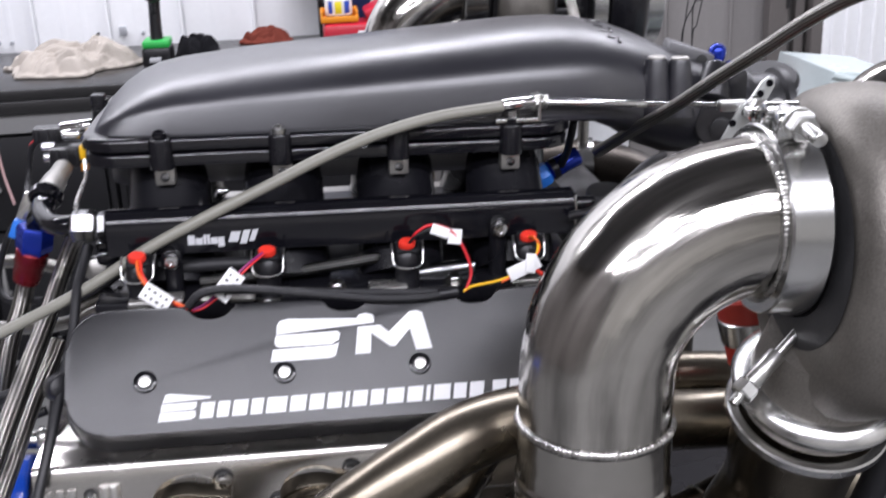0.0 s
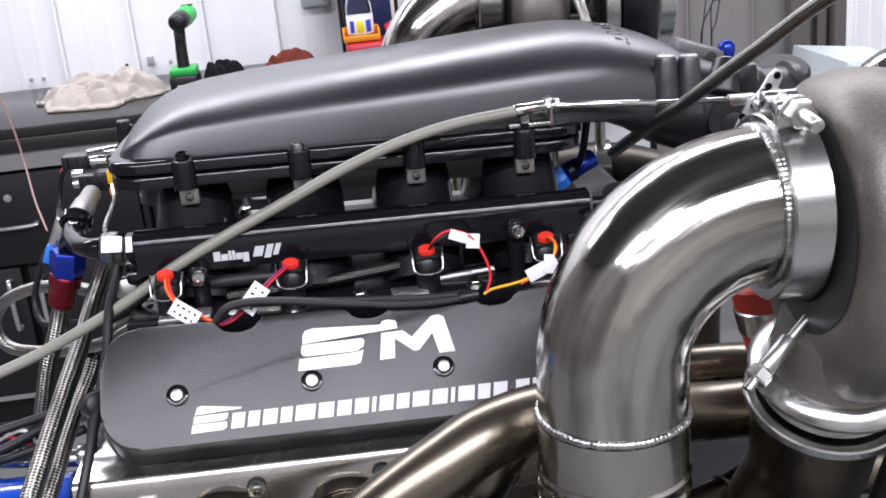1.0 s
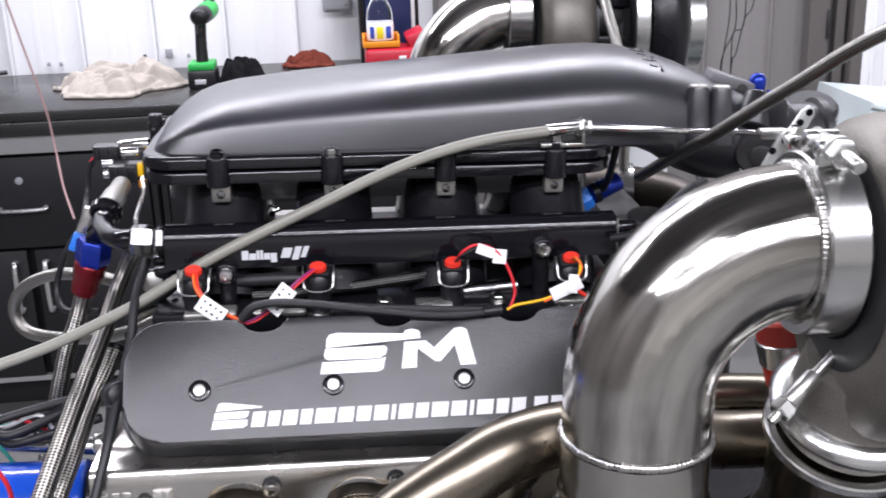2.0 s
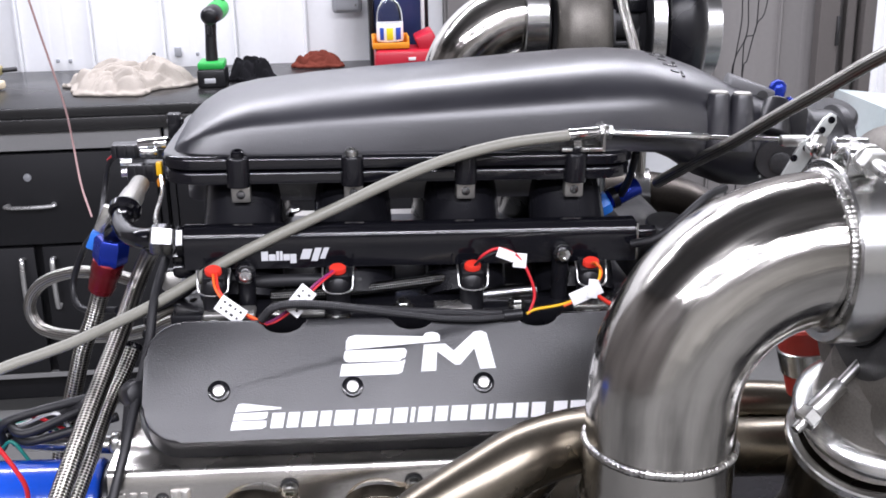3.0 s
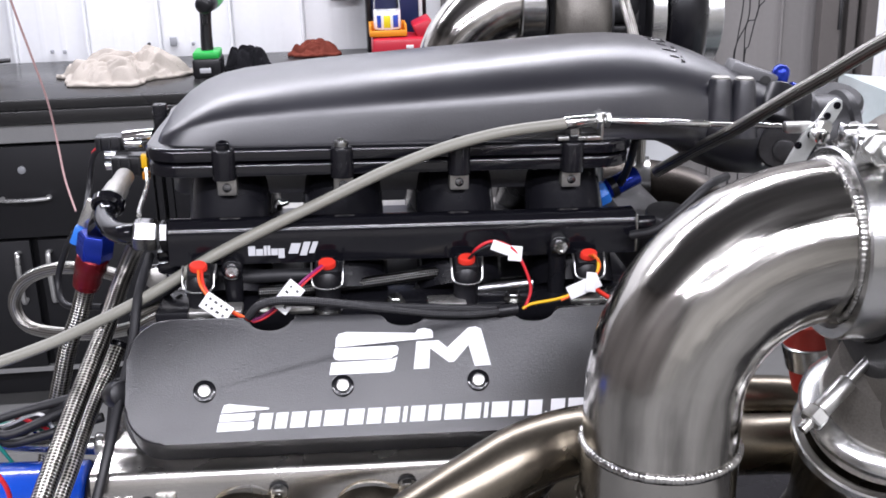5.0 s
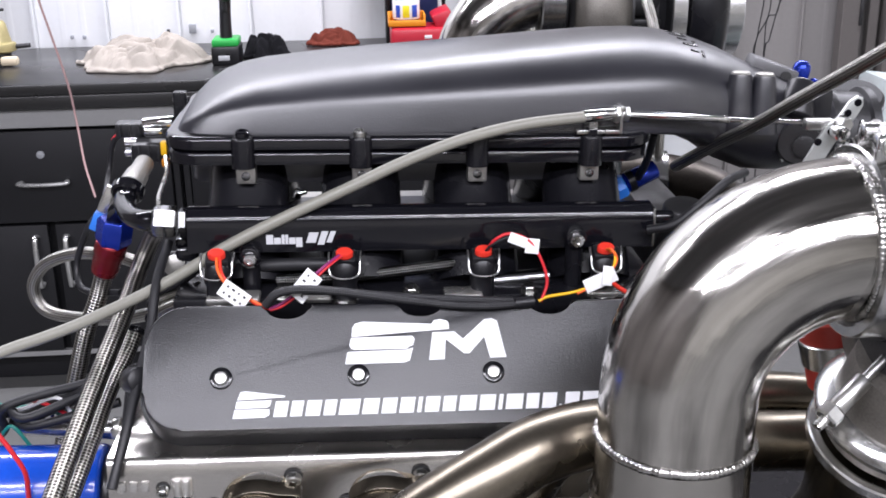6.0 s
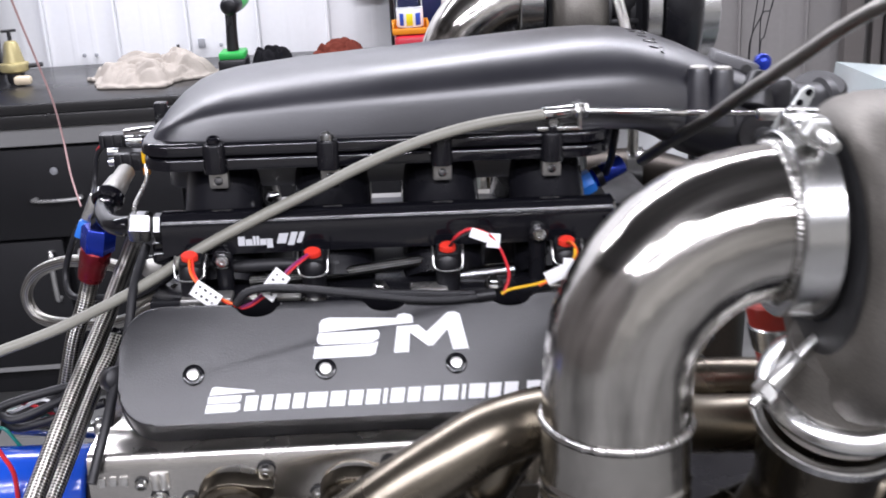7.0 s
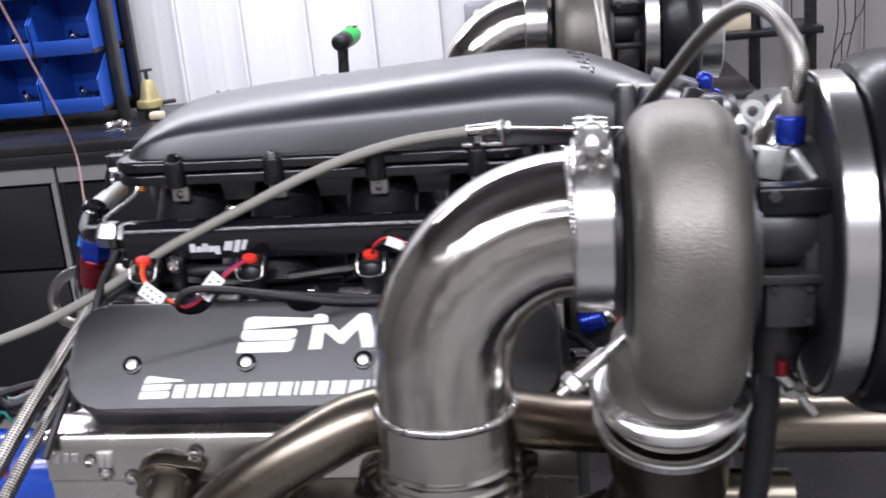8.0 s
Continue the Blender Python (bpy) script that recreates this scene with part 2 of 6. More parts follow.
def glass(name, color, rough=0.02):
    m = bpy.data.materials.new(name)
    m.use_nodes = True
    b = m.node_tree.nodes["Principled BSDF"]
    b.inputs["Base Color"].default_value = (*color, 1)
    b.inputs["Transmission Weight"].default_value = 1.0
    b.inputs["Roughness"].default_value = rough
    b.inputs["IOR"].default_value = 1.3
    return m


M_PLENUM = material("black_cast_coating", (0.013, 0.013, 0.018), 0.34, 0.0, 0.35, 30, 0.5, 700, 0.05, spec=1.0)
M_COVER = material("black_powder_coat", (0.007, 0.007, 0.009), 0.30, 0.0, 0.6, 60, 1.2, 900, 0.03, spec=0.6)
M_BLACK = material("black_satin_metal", (0.007, 0.007, 0.009), 0.26, 0.0, 0.2, 40, 0.15, 900, 0.08, spec=0.3)
M_RAIL = material("black_anodised", (0.005, 0.005, 0.007), 0.12, 0.0, 0.15, 40, 0.05, 900, 0.05)
M_PLASTIC = material("black_plastic", (0.008, 0.008, 0.010), 0.35, 0.0, 0.2, 80, 0.1, 700, 0.08)
M_RUBBER = material("black_rubber", (0.010, 0.010, 0.012), 0.5, 0.0, 0.2, 60, 0.1, 600, 0.1)
M_WHITE = material("white_marking", (0.85, 0.85, 0.87), 0.5, 0.0, 0.03, 40, 0.1, 1500, 0.05)
M_GREYMARK = material("silver_marking", (0.55, 0.56, 0.58), 0.45, 0.0, 0.05, 40, 0.1, 1500, 0.05)
M_POLISH = streaked("polished_stainless", (0.55, 0.53, 0.495), 0.13)
M_WELD = material("weld_bead", (0.50, 0.49, 0.47), 0.27, 1.0, 0.25, 120, 0.5, 600, 0.1)
M_HEADER = material("heat_tinted_stainless", (0.205, 0.181, 0.144), 0.28, 1.0, 0.14, 30, 0.08, 300, 0.06)
M_IRON = material("cast_turbine_iron", (0.185, 0.173, 0.155), 0.47, 0.75, 0.32, 70, 0.9, 600, 0.09, pits=0.13)
M_DARKIRON = material("dark_cast_iron", (0.048, 0.048, 0.05), 0.42, 0.6, 0.25, 60, 0.7, 600, 0.1, pits=0.1)
M_COATED = material("black_coated_plate", (0.014, 0.014, 0.016), 0.7, 0.0, 0.25, 60, 0.4, 600, 0.1, spec=0.15)
M_BAND = material("satin_steel_band", (0.62, 0.62, 0.61), 0.24, 1.0, 0.06, 40, 0.08, 400, 0.06)
M_ALU = material("machined_aluminium", (0.66, 0.65, 0.62), 0.3, 0.9, 0.1, 60, 0.25, 500, 0.1)
M_CAST = material("cast_aluminium", (0.40, 0.39, 0.365), 0.42, 0.8, 0.15, 70, 0.5, 500, 0.1)
M_HEAD = material("milled_aluminium", (0.60, 0.58, 0.55), 0.25, 1.0, 0.10, 50, 0.15, 400, 0.06)
M_PLATED = material("dull_zinc_plate", (0.56, 0.58, 0.56), 0.42, 0.6, 0.08, 60, 0.1, 500, 0.08)
M_BROWNPIPE = material("dull_brown_stainless", (0.055, 0.047, 0.040), 0.42, 1.0, 0.2, 40, 0.1, 300, 0.08)
M_MIDGREY = material("grey_anodised_block", (0.13, 0.13, 0.135), 0.4, 0.3, 0.1, 60, 0.1, 500, 0.08)
M_ZINC = material("zinc_plated_steel", (0.60, 0.60, 0.58), 0.27, 1.0, 0.1, 80, 0.1, 500, 0.08)
M_STEELNUT = material("dark_steel_nut", (0.27, 0.27, 0.28), 0.24, 1.0, 0.1, 60, 0.1, 400, 0.06)
M_CHROME = material("bright_steel", (0.8, 0.8, 0.8), 0.12, 1.0, 0.05, 60, 0.05, 300, 0.05)
M_BLUE_AN = material("blue_anodised", (0.012, 0.035, 0.33), 0.25, 0.6, 0.15, 80, 0.1, 500, 0.06)
M_BLUE_LT = material("bright_blue_plastic", (0.03, 0.2, 0.72), 0.35, 0.0, 0.1, 80, 0.1, 500, 0.06)
M_RED_AN = material("red_anodised", (0.20, 0.012, 0.018), 0.28, 0.6, 0.15, 80, 0.1, 500, 0.06)
M_RED = material("red_plastic", (0.72, 0.035, 0.02), 0.4, 0.0, 0.08, 80, 0.1, 500, 0.06)
M_ORANGE = material("orange_wire", (0.85, 0.13, 0.02), 0.4, 0.0, 0.05)
M_YELLOW = material("yellow_wire", (0.85, 0.48, 0.01), 0.4, 0.0, 0.05)
M_PURPLE = material("purple_wire", (0.25, 0.02, 0.13), 0.4, 0.0, 0.05)
M_REDWIRE = material("red_wire", (0.6, 0.02, 0.03), 0.4, 0.0, 0.05)
M_GREENWIRE = material("green_wire", (0.01, 0.16, 0.13), 0.4, 0.0, 0.05)
M_PINK = material("pale_red_cord", (0.50, 0.32, 0.31), 0.6, 0.0, 0.08)
M_LABEL = material("white_label", (0.82, 0.82, 0.82), 0.45, 0.0, 0.03)
M_INK = material("black_ink", (0.02, 0.02, 0.02), 0.6)
M_CABLE = material("grey_cable_sheath", (0.24, 0.235, 0.20), 0.42, 0.0, 0.08, 60, 0.1, 400, 0.05)
M_BRAID = braid("braided_stainless", (0.040, 0.037, 0.032), (0.52, 0.50, 0.455), 0.0060, 6.0, rough=0.30, depth=0.0009)
M_BRAID_DIM = braid("fine_braided_stainless", (0.14, 0.135, 0.12), (0.50, 0.485, 0.45), 0.0030, 8.0, depth=0.0003)
M_BRAID_DARK = braid("dull_braided_hose", (0.02, 0.02, 0.02), (0.15, 0.15, 0.145), 0.0040, 6.0)
M_LOOM = braid("black_woven_loom", (0.004, 0.004, 0.005), (0.022, 0.022, 0.025), 0.004, 7.0, 0.0, 0.5, 0.0004)
M_STARTER = material("glossy_blue_paint", (0.008, 0.07, 0.50), 0.18, 0.0, 0.1, 40, 0.05, 300, 0.04, coat=0.6)
M_SILICONE = material("red_silicone", (0.52, 0.045, 0.03), 0.35, 0.0, 0.1, 60, 0.1, 500, 0.06)
M_WALL = material("white_painted_steel", (0.86, 0.87, 0.88), 0.42, 0.0, 0.03, 3, 0.05, 60, 0.06)
M_GREYWALL = material("grey_painted_steel", (0.21, 0.20, 0.195), 0.5, 0.0, 0.06, 4, 0.05, 60, 0.08)
M_TRIM = material("dark_brown_trim", (0.11, 0.10, 0.095), 0.5, 0.0, 0.1, 6, 0.1, 90, 0.08)
M_CREAMWALL = material("pale_cream_wall_paint", (0.50, 0.49, 0.455), 0.6, 0.0, 0.06, 3, 0.1, 60, 0.05)
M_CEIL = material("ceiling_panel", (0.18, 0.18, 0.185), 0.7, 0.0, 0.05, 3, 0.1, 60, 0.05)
M_FLOOR = material("painted_concrete", (0.13, 0.13, 0.127), 0.4, 0.0, 0.12, 8, 0.2, 90, 0.12)
M_TOP = material("black_laminate", (0.016, 0.0155, 0.016), 0.28, 0.0, 0.25, 12, 0.08, 300, 0.08)
M_CABINET = material("charcoal_cabinet", (0.012, 0.012, 0.014), 0.5, 0.0, 0.15, 8, 0.1, 250, 0.08, spec=0.3)
M_CABRAIL = material("grey_cabinet_rail", (0.30, 0.30, 0.30), 0.4, 0.0, 0.08, 12, 0.1, 250, 0.08)
M_PULL = material("brushed_nickel", (0.55, 0.55, 0.54), 0.3, 0.9, 0.08, 40, 0.1, 300, 0.06)
M_TOWEL = material("cream_terry_cloth", (0.37, 0.335, 0.295), 0.95, 0.0, 0.12, 60, 1.0, 350, 0.03, spec=0.1)
M_RUST = material("rust_brown_cloth", (0.13, 0.032, 0.022), 0.95, 0.0, 0.2, 60, 1.0, 350, 0.03, spec=0.1)
M_BLACKCLOTH = material("black_cloth", (0.012, 0.012, 0.014), 0.95, 0.0, 0.2, 60, 1.0, 350, 0.03, spec=0.1)
M_GREEN = material("green_plastic", (0.02, 0.42, 0.07), 0.4, 0.0, 0.08, 60, 0.1, 500, 0.06)
M_BIN = material("blue_bin_plastic", (0.016, 0.085, 0.46), 0.38, 0.0, 0.1, 20, 0.1, 300, 0.06)
M_BRASS = material("brass", (0.44, 0.38, 0.19), 0.42, 0.5, 0.15, 60, 0.2, 300, 0.08)
M_CREAM = material("cream_plastic", (0.68, 0.58, 0.42), 0.5, 0.0, 0.08)
M_GREYBOX = material("grey_plastic_box", (0.33, 0.34, 0.36), 0.5, 0.0, 0.06)
M_TRAY = material("orange_tray", (0.75, 0.27, 0.01), 0.4, 0.0, 0.08)
M_REDBIN = material("red_bin", (0.45, 0.012, 0.03), 0.35, 0.0, 0.1)
M_NAVY = material("navy_panel", (0.02, 0.035, 0.12), 0.4, 0.0, 0.1)
M_BOTTLE = glass("clear_bottle", (0.95, 0.97, 1.0))
M_LBLYEL = material("yellow_label", (0.82, 0.68, 0.02), 0.35, 0.0, 0.05)
M_LBLBLU = material("blue_label", (0.02, 0.07, 0.42), 0.35, 0.0, 0.05)
M_PALE = material("pale_fibreglass", (0.58, 0.66, 0.66), 0.25, 0.0, 0.05, 20, 0.05, 200, 0.06)


# ---- the room ----
RIB, RIB0 = 0.233, -0.929
X_WHITE, X_GREY = 0.80, 2.05
EAST, WEST, SOUTH = 3.6, -3.8, -6.6


def slab(name, c, s, mat, label, category, bev=0.0):
    return single(name, box(bmn(), c, s, bev), mat, label, category, "structure", flat=True)


# floor colour set darker than concrete to shade the engine's lower parts
slab("floor", ((EAST + WEST) / 2, (WALL + SOUTH) / 2, FLOOR - 0.05), (EAST - WEST + 0.4, WALL - SOUTH + 0.4, 0.1), M_FLOOR, "painted concrete workshop floor, darkened to cut bounced light", "floor")
# unseen ceiling, kept dark so the lid mirrors a dark band
slab("ceiling", ((EAST + WEST) / 2, (WALL + SOUTH) / 2, CEIL + 0.05), (EAST - WEST + 0.4, WALL - SOUTH + 0.4, 0.1), M_CEIL, "plain dark grey workshop ceiling, out of view", "ceiling")
# west, east and south walls are unseen; their tones shape the reflections
slab("wall_west", (WEST - 0.06, (WALL + SOUTH) / 2, (FLOOR + CEIL) / 2), (0.12, WALL - SOUTH, CEIL - FLOOR), M_TRIM, "plain unseen workshop wall, kept dark for dim reflections", "wall")
slab("wall_east", (EAST + 0.06, (WALL + SOUTH) / 2, (FLOOR + CEIL) / 2), (0.12, WALL - SOUTH, CEIL - FLOOR), M_CREAMWALL, "plain pale painted workshop wall", "wall")
slab("wall_south", ((EAST + WEST) / 2, SOUTH - 0.06, (FLOOR + CEIL) / 2), (EAST - WEST, 0.12, CEIL - FLOOR), M_CREAMWALL, "plain pale painted workshop wall behind the viewer", "wall")
wall_n = slab("wall_north", ((EAST + WEST) / 2, WALL + 0.1, (FLOOR + CEIL) / 2), (EAST - WEST, 0.12, CEIL - FLOOR), M_GREYWALL, "workshop wall clad in ribbed painted steel panels", "wall")


def panel_mesh(name, mat, ribs, rib=RIB, depth=0.014):
    """Ribbed sheet: a folded line, extruded upwards, with thickness."""
    prof = []
    for k in range(ribs):
        x = k * rib
        prof += [(x - 0.013, 0), (x - 0.010, -depth), (x - 0.0035, -depth), (x - 0.003, 0.0085), (x + 0.003, 0.0085), (x + 0.0035, 0)]
        for d in (0.36, 0.64):
            prof += [(x + rib * d - 0.012, 0), (x + rib * d - 0.005, -0.0006), (x + rib * d + 0.005, -0.0006), (x + rib * d + 0.012, 0)]
    prof += [(ribs * rib - 0.013, 0)]
    bm = bmn()
    lo = [bm.verts.new((x, y, FLOOR)) for x, y in prof] + [bm.verts.new((x, 0.0098, FLOOR)) for x, y in reversed(prof)]
    hi = [bm.verts.new((v.co.x, v.co.y, CEIL)) for v in lo]
    n = len(lo)
    for i in range(n):
        bm.faces.new((lo[i], lo[(i + 1) % n], hi[(i + 1) % n], hi[i]))
    return mesh_of(name, bm, mat, flat=True)


white_sheet = panel_mesh("panel", M_WALL, 4)
grey_sheet = panel_mesh("panel", M_GREYWALL, 4)
for k in range(-3, 5):
    x = RIB0 - 2 * RIB + k * 4 * RIB
    if x > EAST - 0.5:
        break
    ob = new("panel", white_sheet if x < 0.4 else grey_sheet)
    ob.location = (x, WALL + 0.03, 0)
    ob.parent = wall_n

# door trim and the pale section beside it
XD = 1.7769
XE = 1.9095
trim = thing("door_trim", "brown steel trim round a grey workshop door", "trim", (XD, WALL, FLOOR), kind="structure")
for dx, w, d in ((0.0, 0.07, 0.05), (0.085, 0.035, 0.03), (0.14, 0.045, 0.06)):
    part("jamb", box(bmn(), (XD + dx, WALL - d / 2 + 0.012, (FLOOR + CEIL) / 2), (w, d, CEIL - FLOOR - 0.01), 0.004), M_TRIM, trim, flat=True)
part("hinge", box(bmn(), (XD + 0.03, WALL - 0.03, -0.0958), (0.012, 0.03, 0.10), 0.003), M_DARKIRON, trim)
pale = thing("door_panel", "pale ribbed steel sliding door panel", "door", (XE + 0.4, WALL - 0.05, FLOOR), kind="structure")
bm = bmn()
box(bm, (XE + 0.6, WALL - 0.04, (FLOOR + CEIL) / 2), (1.15, 0.03, CEIL - FLOOR - 0.02), 0.004)
part("sheet", bm, M_WALL, pale, flat=True)
for k in range(6):
    part("rib", box(bmn(), (XE + 0.055 + 0.05 * k, WALL - 0.062, (FLOOR + CEIL) / 2), (0.014, 0.014, CEIL - FLOOR - 0.03), 0.004), M_WALL, pale, flat=True)

# lamps under the ceiling
for row, xs in LAMP_ROWS:
    for x in xs:
        lamp = thing("ceiling_light", "long white strip light hanging under the ceiling, switched on", "lamp", (x, row, CEIL - 0.09), "ceiling lights")
        part("housing", box(bmn(), (x, row, CEIL - 0.055), (1.5, 0.20, 0.09), 0.01), M_WALL, lamp, flat=True)
        data = bpy.data.lights.new("strip", "AREA")
        data.shape, data.size, data.size_y, data.energy, data.color = "RECTANGLE", 1.44, 0.16, LAMP_WATTS, (0.92, 0.91, 1.015)
        ob = new("strip", data)
        ob.location = (x, row, CEIL - 0.104)

# ---- the bench along the wall ----
YF = 2.1785
bench = thing("worktop", "long black laminate worktop along the wall", "worktop", (-1.0, 2.5, BENCH - 0.06))
top_w = 0.95 - (-2.6)
part("top", box(bmn(), (-2.6 + top_w / 2, (YF + WALL) / 2 + 0.008, BENCH - 0.016), (top_w, WALL - YF - 0.002, 0.032), 0.006), M_TOP, bench)
part("apron", box(bmn(), (-2.6 + top_w / 2, YF + 0.02, BENCH - 0.05), (top_w, 0.03, 0.036), 0.003), M_TOP, bench)


def pull(name, parent, p, q):
    """A bowed bar handle from p to q."""
    p, q = Vector(p), Vector(q)
    mid = (p + q) / 2 + Vector((0, -0.034, 0))
    off = Vector((0, -0.026, 0))
    bm = bmn()
    sweep(bm, spline([p, p + off, mid, q + off, q], 6), 0.0075, 8, squash=0.7)
    return part(name, bm, M_PULL, parent, "bowed brushed nickel handle")


YC = YF + 0.03


def cabinet(x0, x1, label, doors=True, handles=()):
    """A base unit with a grey top rail, a drawer and two doors."""
    w = x1 - x0
    cx = (x0 + x1) / 2
    c = thing("base_cabinet", label, "cabinet", (cx, 2.5, FLOOR), "base cabinets")
    z_top = BENCH - 0.07
    part("body", box(bmn(), (cx, (YC + 0.03 + WALL) / 2, (FLOOR + 0.1 + z_top) / 2), (w - 0.004, WALL - YC - 0.05, z_top - FLOOR - 0.1), 0.003), M_CABINET, c, flat=True)
    part("toe_kick", box(bmn(), (cx, YC + 0.12, FLOOR + 0.05), (w - 0.004, 0.1, 0.098), 0.002), M_CABINET, c, flat=True)
    part("rail", box(bmn(), (cx, YC + 0.008, z_top - 0.028), (w - 0.006, 0.02, 0.05), 0.002), M_CABRAIL, c, "grey painted rail under the worktop", flat=True)
    part("bottom_rail", box(bmn(), (cx, YC + 0.008, FLOOR + 0.106), (w - 0.006, 0.02, 0.016), 0.002), M_CABRAIL, c, flat=True)
    for s in (x0 + 0.012, x1 - 0.012):
        part("stile", box(bmn(), (s, YC + 0.009, (FLOOR + 0.116 + z_top - 0.054) / 2), (0.018, 0.018, z_top - 0.17 - FLOOR), 0.002), M_CABRAIL if doors == "grey" else M_CABINET, c, flat=True)
    zd0 = z_top - 0.060
    zd1 = zd0 - 0.262
    drawer = part("drawer", box(bmn(), (cx, YC, (zd0 + zd1) / 2), (w - 0.05, 0.02, zd0 - zd1), 0.003), M_CABINET, c)
    zh = zd1 + 0.118
    pull("handle", drawer, (cx - 0.062, YC - 0.01, zh), (cx + 0.062, YC - 0.01, zh))
    part("lock", lathe(bmn(), [(0, 0.011), (0.006, 0.011), (0.008, 0.008)], (cx, YC - 0.008, zh + 0.078), (0, -1, 0), 18), M_GREYBOX, drawer)
    for sgn in (-1, 1):
        xa = cx + sgn * (w / 4 - 0.006)
        d = part("door", box(bmn(), (xa, YC, (zd1 - 0.008 + FLOOR + 0.118) / 2), (w / 2 - 0.034, 0.02, zd1 - 0.008 - FLOOR - 0.118), 0.003), M_CABINET, c)
        xh = cx + sgn * 0.042
        pull("handle", d, (xh, YC - 0.01, zd1 - 0.042), (xh, YC - 0.01, zd1 - 0.182))
    return c


CX = -0.772
cabinet(CX - 0.375, CX + 0.375, "charcoal base cabinet with a lockable drawer and two closed doors", True)
cabinet(CX - 1.135, CX - 0.379, "charcoal base cabinet with grey stiles and closed doors", "grey")
cabinet(CX + 0.379, CX + 1.09, "charcoal base cabinet under the worktop, mostly hidden", True)
cabinet(CX - 1.83, CX - 1.139, "charcoal base cabinet at the far end of the worktop", True)


# ---- the engine: it sits 1.6 degrees nose down ----
FRAME = pose(0, 0, 0, 0, 1.62, 0)
AX = Vector((1, 0, 0))
VV = Vector((0, 0.624, 0.782))
NN = Vector((0, -0.782, 0.624))
COVER = Matrix((AX, VV, NN)).transposed().to_4x4()


# block and stand, mostly below the view
block = thing("engine_block", "dark grey engine block on a steel stand", "engine", (0.17, 0.265, -0.4))
bm = bmn()
box(bm, (0.17, 0.265, -0.19), (0.52, 0.36, 0.34), 0.03)
part("crankcase", bm, M_DARKIRON, block)
bm = bmn()
box(bm, (0.17, 0.265, 0.005), (0.44, 0.26, 0.07), 0.01)
part("valley_cover", bm, M_PLASTIC, block)
part("sump", box(bmn(), (0.17, 0.265, -0.43), (0.5, 0.26, 0.142), 0.03), M_BLACK, block)
stand = thing("engine_stand", "black steel stand carrying the engine", "stand", (0.5, 0.2, -0.7))
part("deck", box(bmn(), (0.85, 0.19, -0.51), (1.85, 1.32, 0.02), 0.004), M_BLACK, stand)
for x in (0.0, 1.7):
    for y in (-0.42, 0.79):
        part("leg", box(bmn(), (x, y, (FLOOR - 0.52) / 2 + 0.005 * (1 if x else -1)), (0.06, 0.06, -0.52 - FLOOR - 0.02), 0.004), M_BLACK, stand)

# cylinder head under the cover
head = thing("cylinder_head", "bare cast aluminium cylinder head below the black cover", "engine part", (0.17, 0.05, -0.1))
XC0, XC1 = -0.063, 0.405
bm = bmn()
prism(bm, [(-0.0085, -0.0652), (-0.0115, -0.0665), (-0.0135, -0.0695), (-0.0150, -0.0745), (-0.016, -0.083), (-0.0165, -0.112), (-0.013, -0.116), (-0.010, -0.17), (0.20, -0.17), (0.16, -0.066)], basis((XC0 - 0.032, 0, 0), AX, (0, 0, 1)), XC1 - XC0 + 0.045, 0.0)
part("casting", bm, M_HEAD, head)
bm = bmn()
box(bm, (0.17, 0.058, -0.055), (XC1 - XC0 - 0.012, 0.052, 0.024), 0.002)
part("rail", bm, M_HEAD, head, "machined cover rail")
PORTS = (0.026, 0.131, 0.243, 0.345)
PAX = Vector((0, -0.9, -0.42))
for x in PORTS:
    o = Vector((x, -0.010, -0.1085))
    m = basis(o, PAX, (0, 0, 1))
    bm = bmn()
    prism(bm, [(0.0305 * math.cos(math.radians(a)) * (1.0 + 0.42 * max(0.0, math.cos(math.radians(2 * a - 62))) ** 6), 0.0305 * math.sin(math.radians(a)) * (1.0 + 0.30 * max(0.0, math.cos(math.radians(2 * a - 62))) ** 6)) for a in range(0, 360, 8)], m, 0.013, 0.0016)
    flange = part("port_flange", bm, M_HEADER, head, "brown steel header flange with two bolt ears")
    part("port_weld", lathe(bmn(), [(0.012, 0.0275), (0.015, 0.0275), (0.0175, 0.0250), (0.018, 0.0235)], o, PAX, 32), M_HEADER, flange)
for x, z, r in ((0.0565, -0.0830, 1.0), (0.1625, -0.0830, 1.0), (0.271, -0.083, 1.0), (-0.0505, -0.0906, 0.75), (-0.0360, -0.1045, 1.0), (-0.0100, -0.1090, 1.0), (0.1005, -0.109, 1.0)):
    o = Vector((x, -0.0155, z))
    part("bolt_seat", lathe(bmn(), [(-0.001, 0.0080 * r), (0.0008, 0.0080 * r), (0.0012, 0.0074 * r)], o, PAX, 24), M_DARKIRON, head)
    bm = bmn()
    lathe(bm, [(0, 0.0068 * r), (0.006, 0.0068 * r), (0.0072, 0.0058 * r), (0.0075, 0.0036 * r), (0.004, 0.0034 * r)], o, PAX, 18)
    part("bolt", bm, M_ZINC, head)
for dx in (-0.006, 0.018):
    part("stud", rod(bmn(), (-0.036 + dx * 0.3, -0.016, -0.098), (-0.037 + dx * 0.3, -0.0155, -0.082), 0.0048, seg=14, bev=0.001), M_ALU, head)
# cast-in maker's mark, as plain bars
for k in range(3):
    part("mark", box(bmn(), (-0.084 + 0.0095 * k, -0.0165, -0.0885), (0.0070, 0.003, 0.0095), 0.001), M_ALU, head)

# rear bank, hidden behind the intake
rear_head = thing("cylinder_head", "cast aluminium cylinder head of the far bank", "engine part", (0.17, 0.5, -0.1))
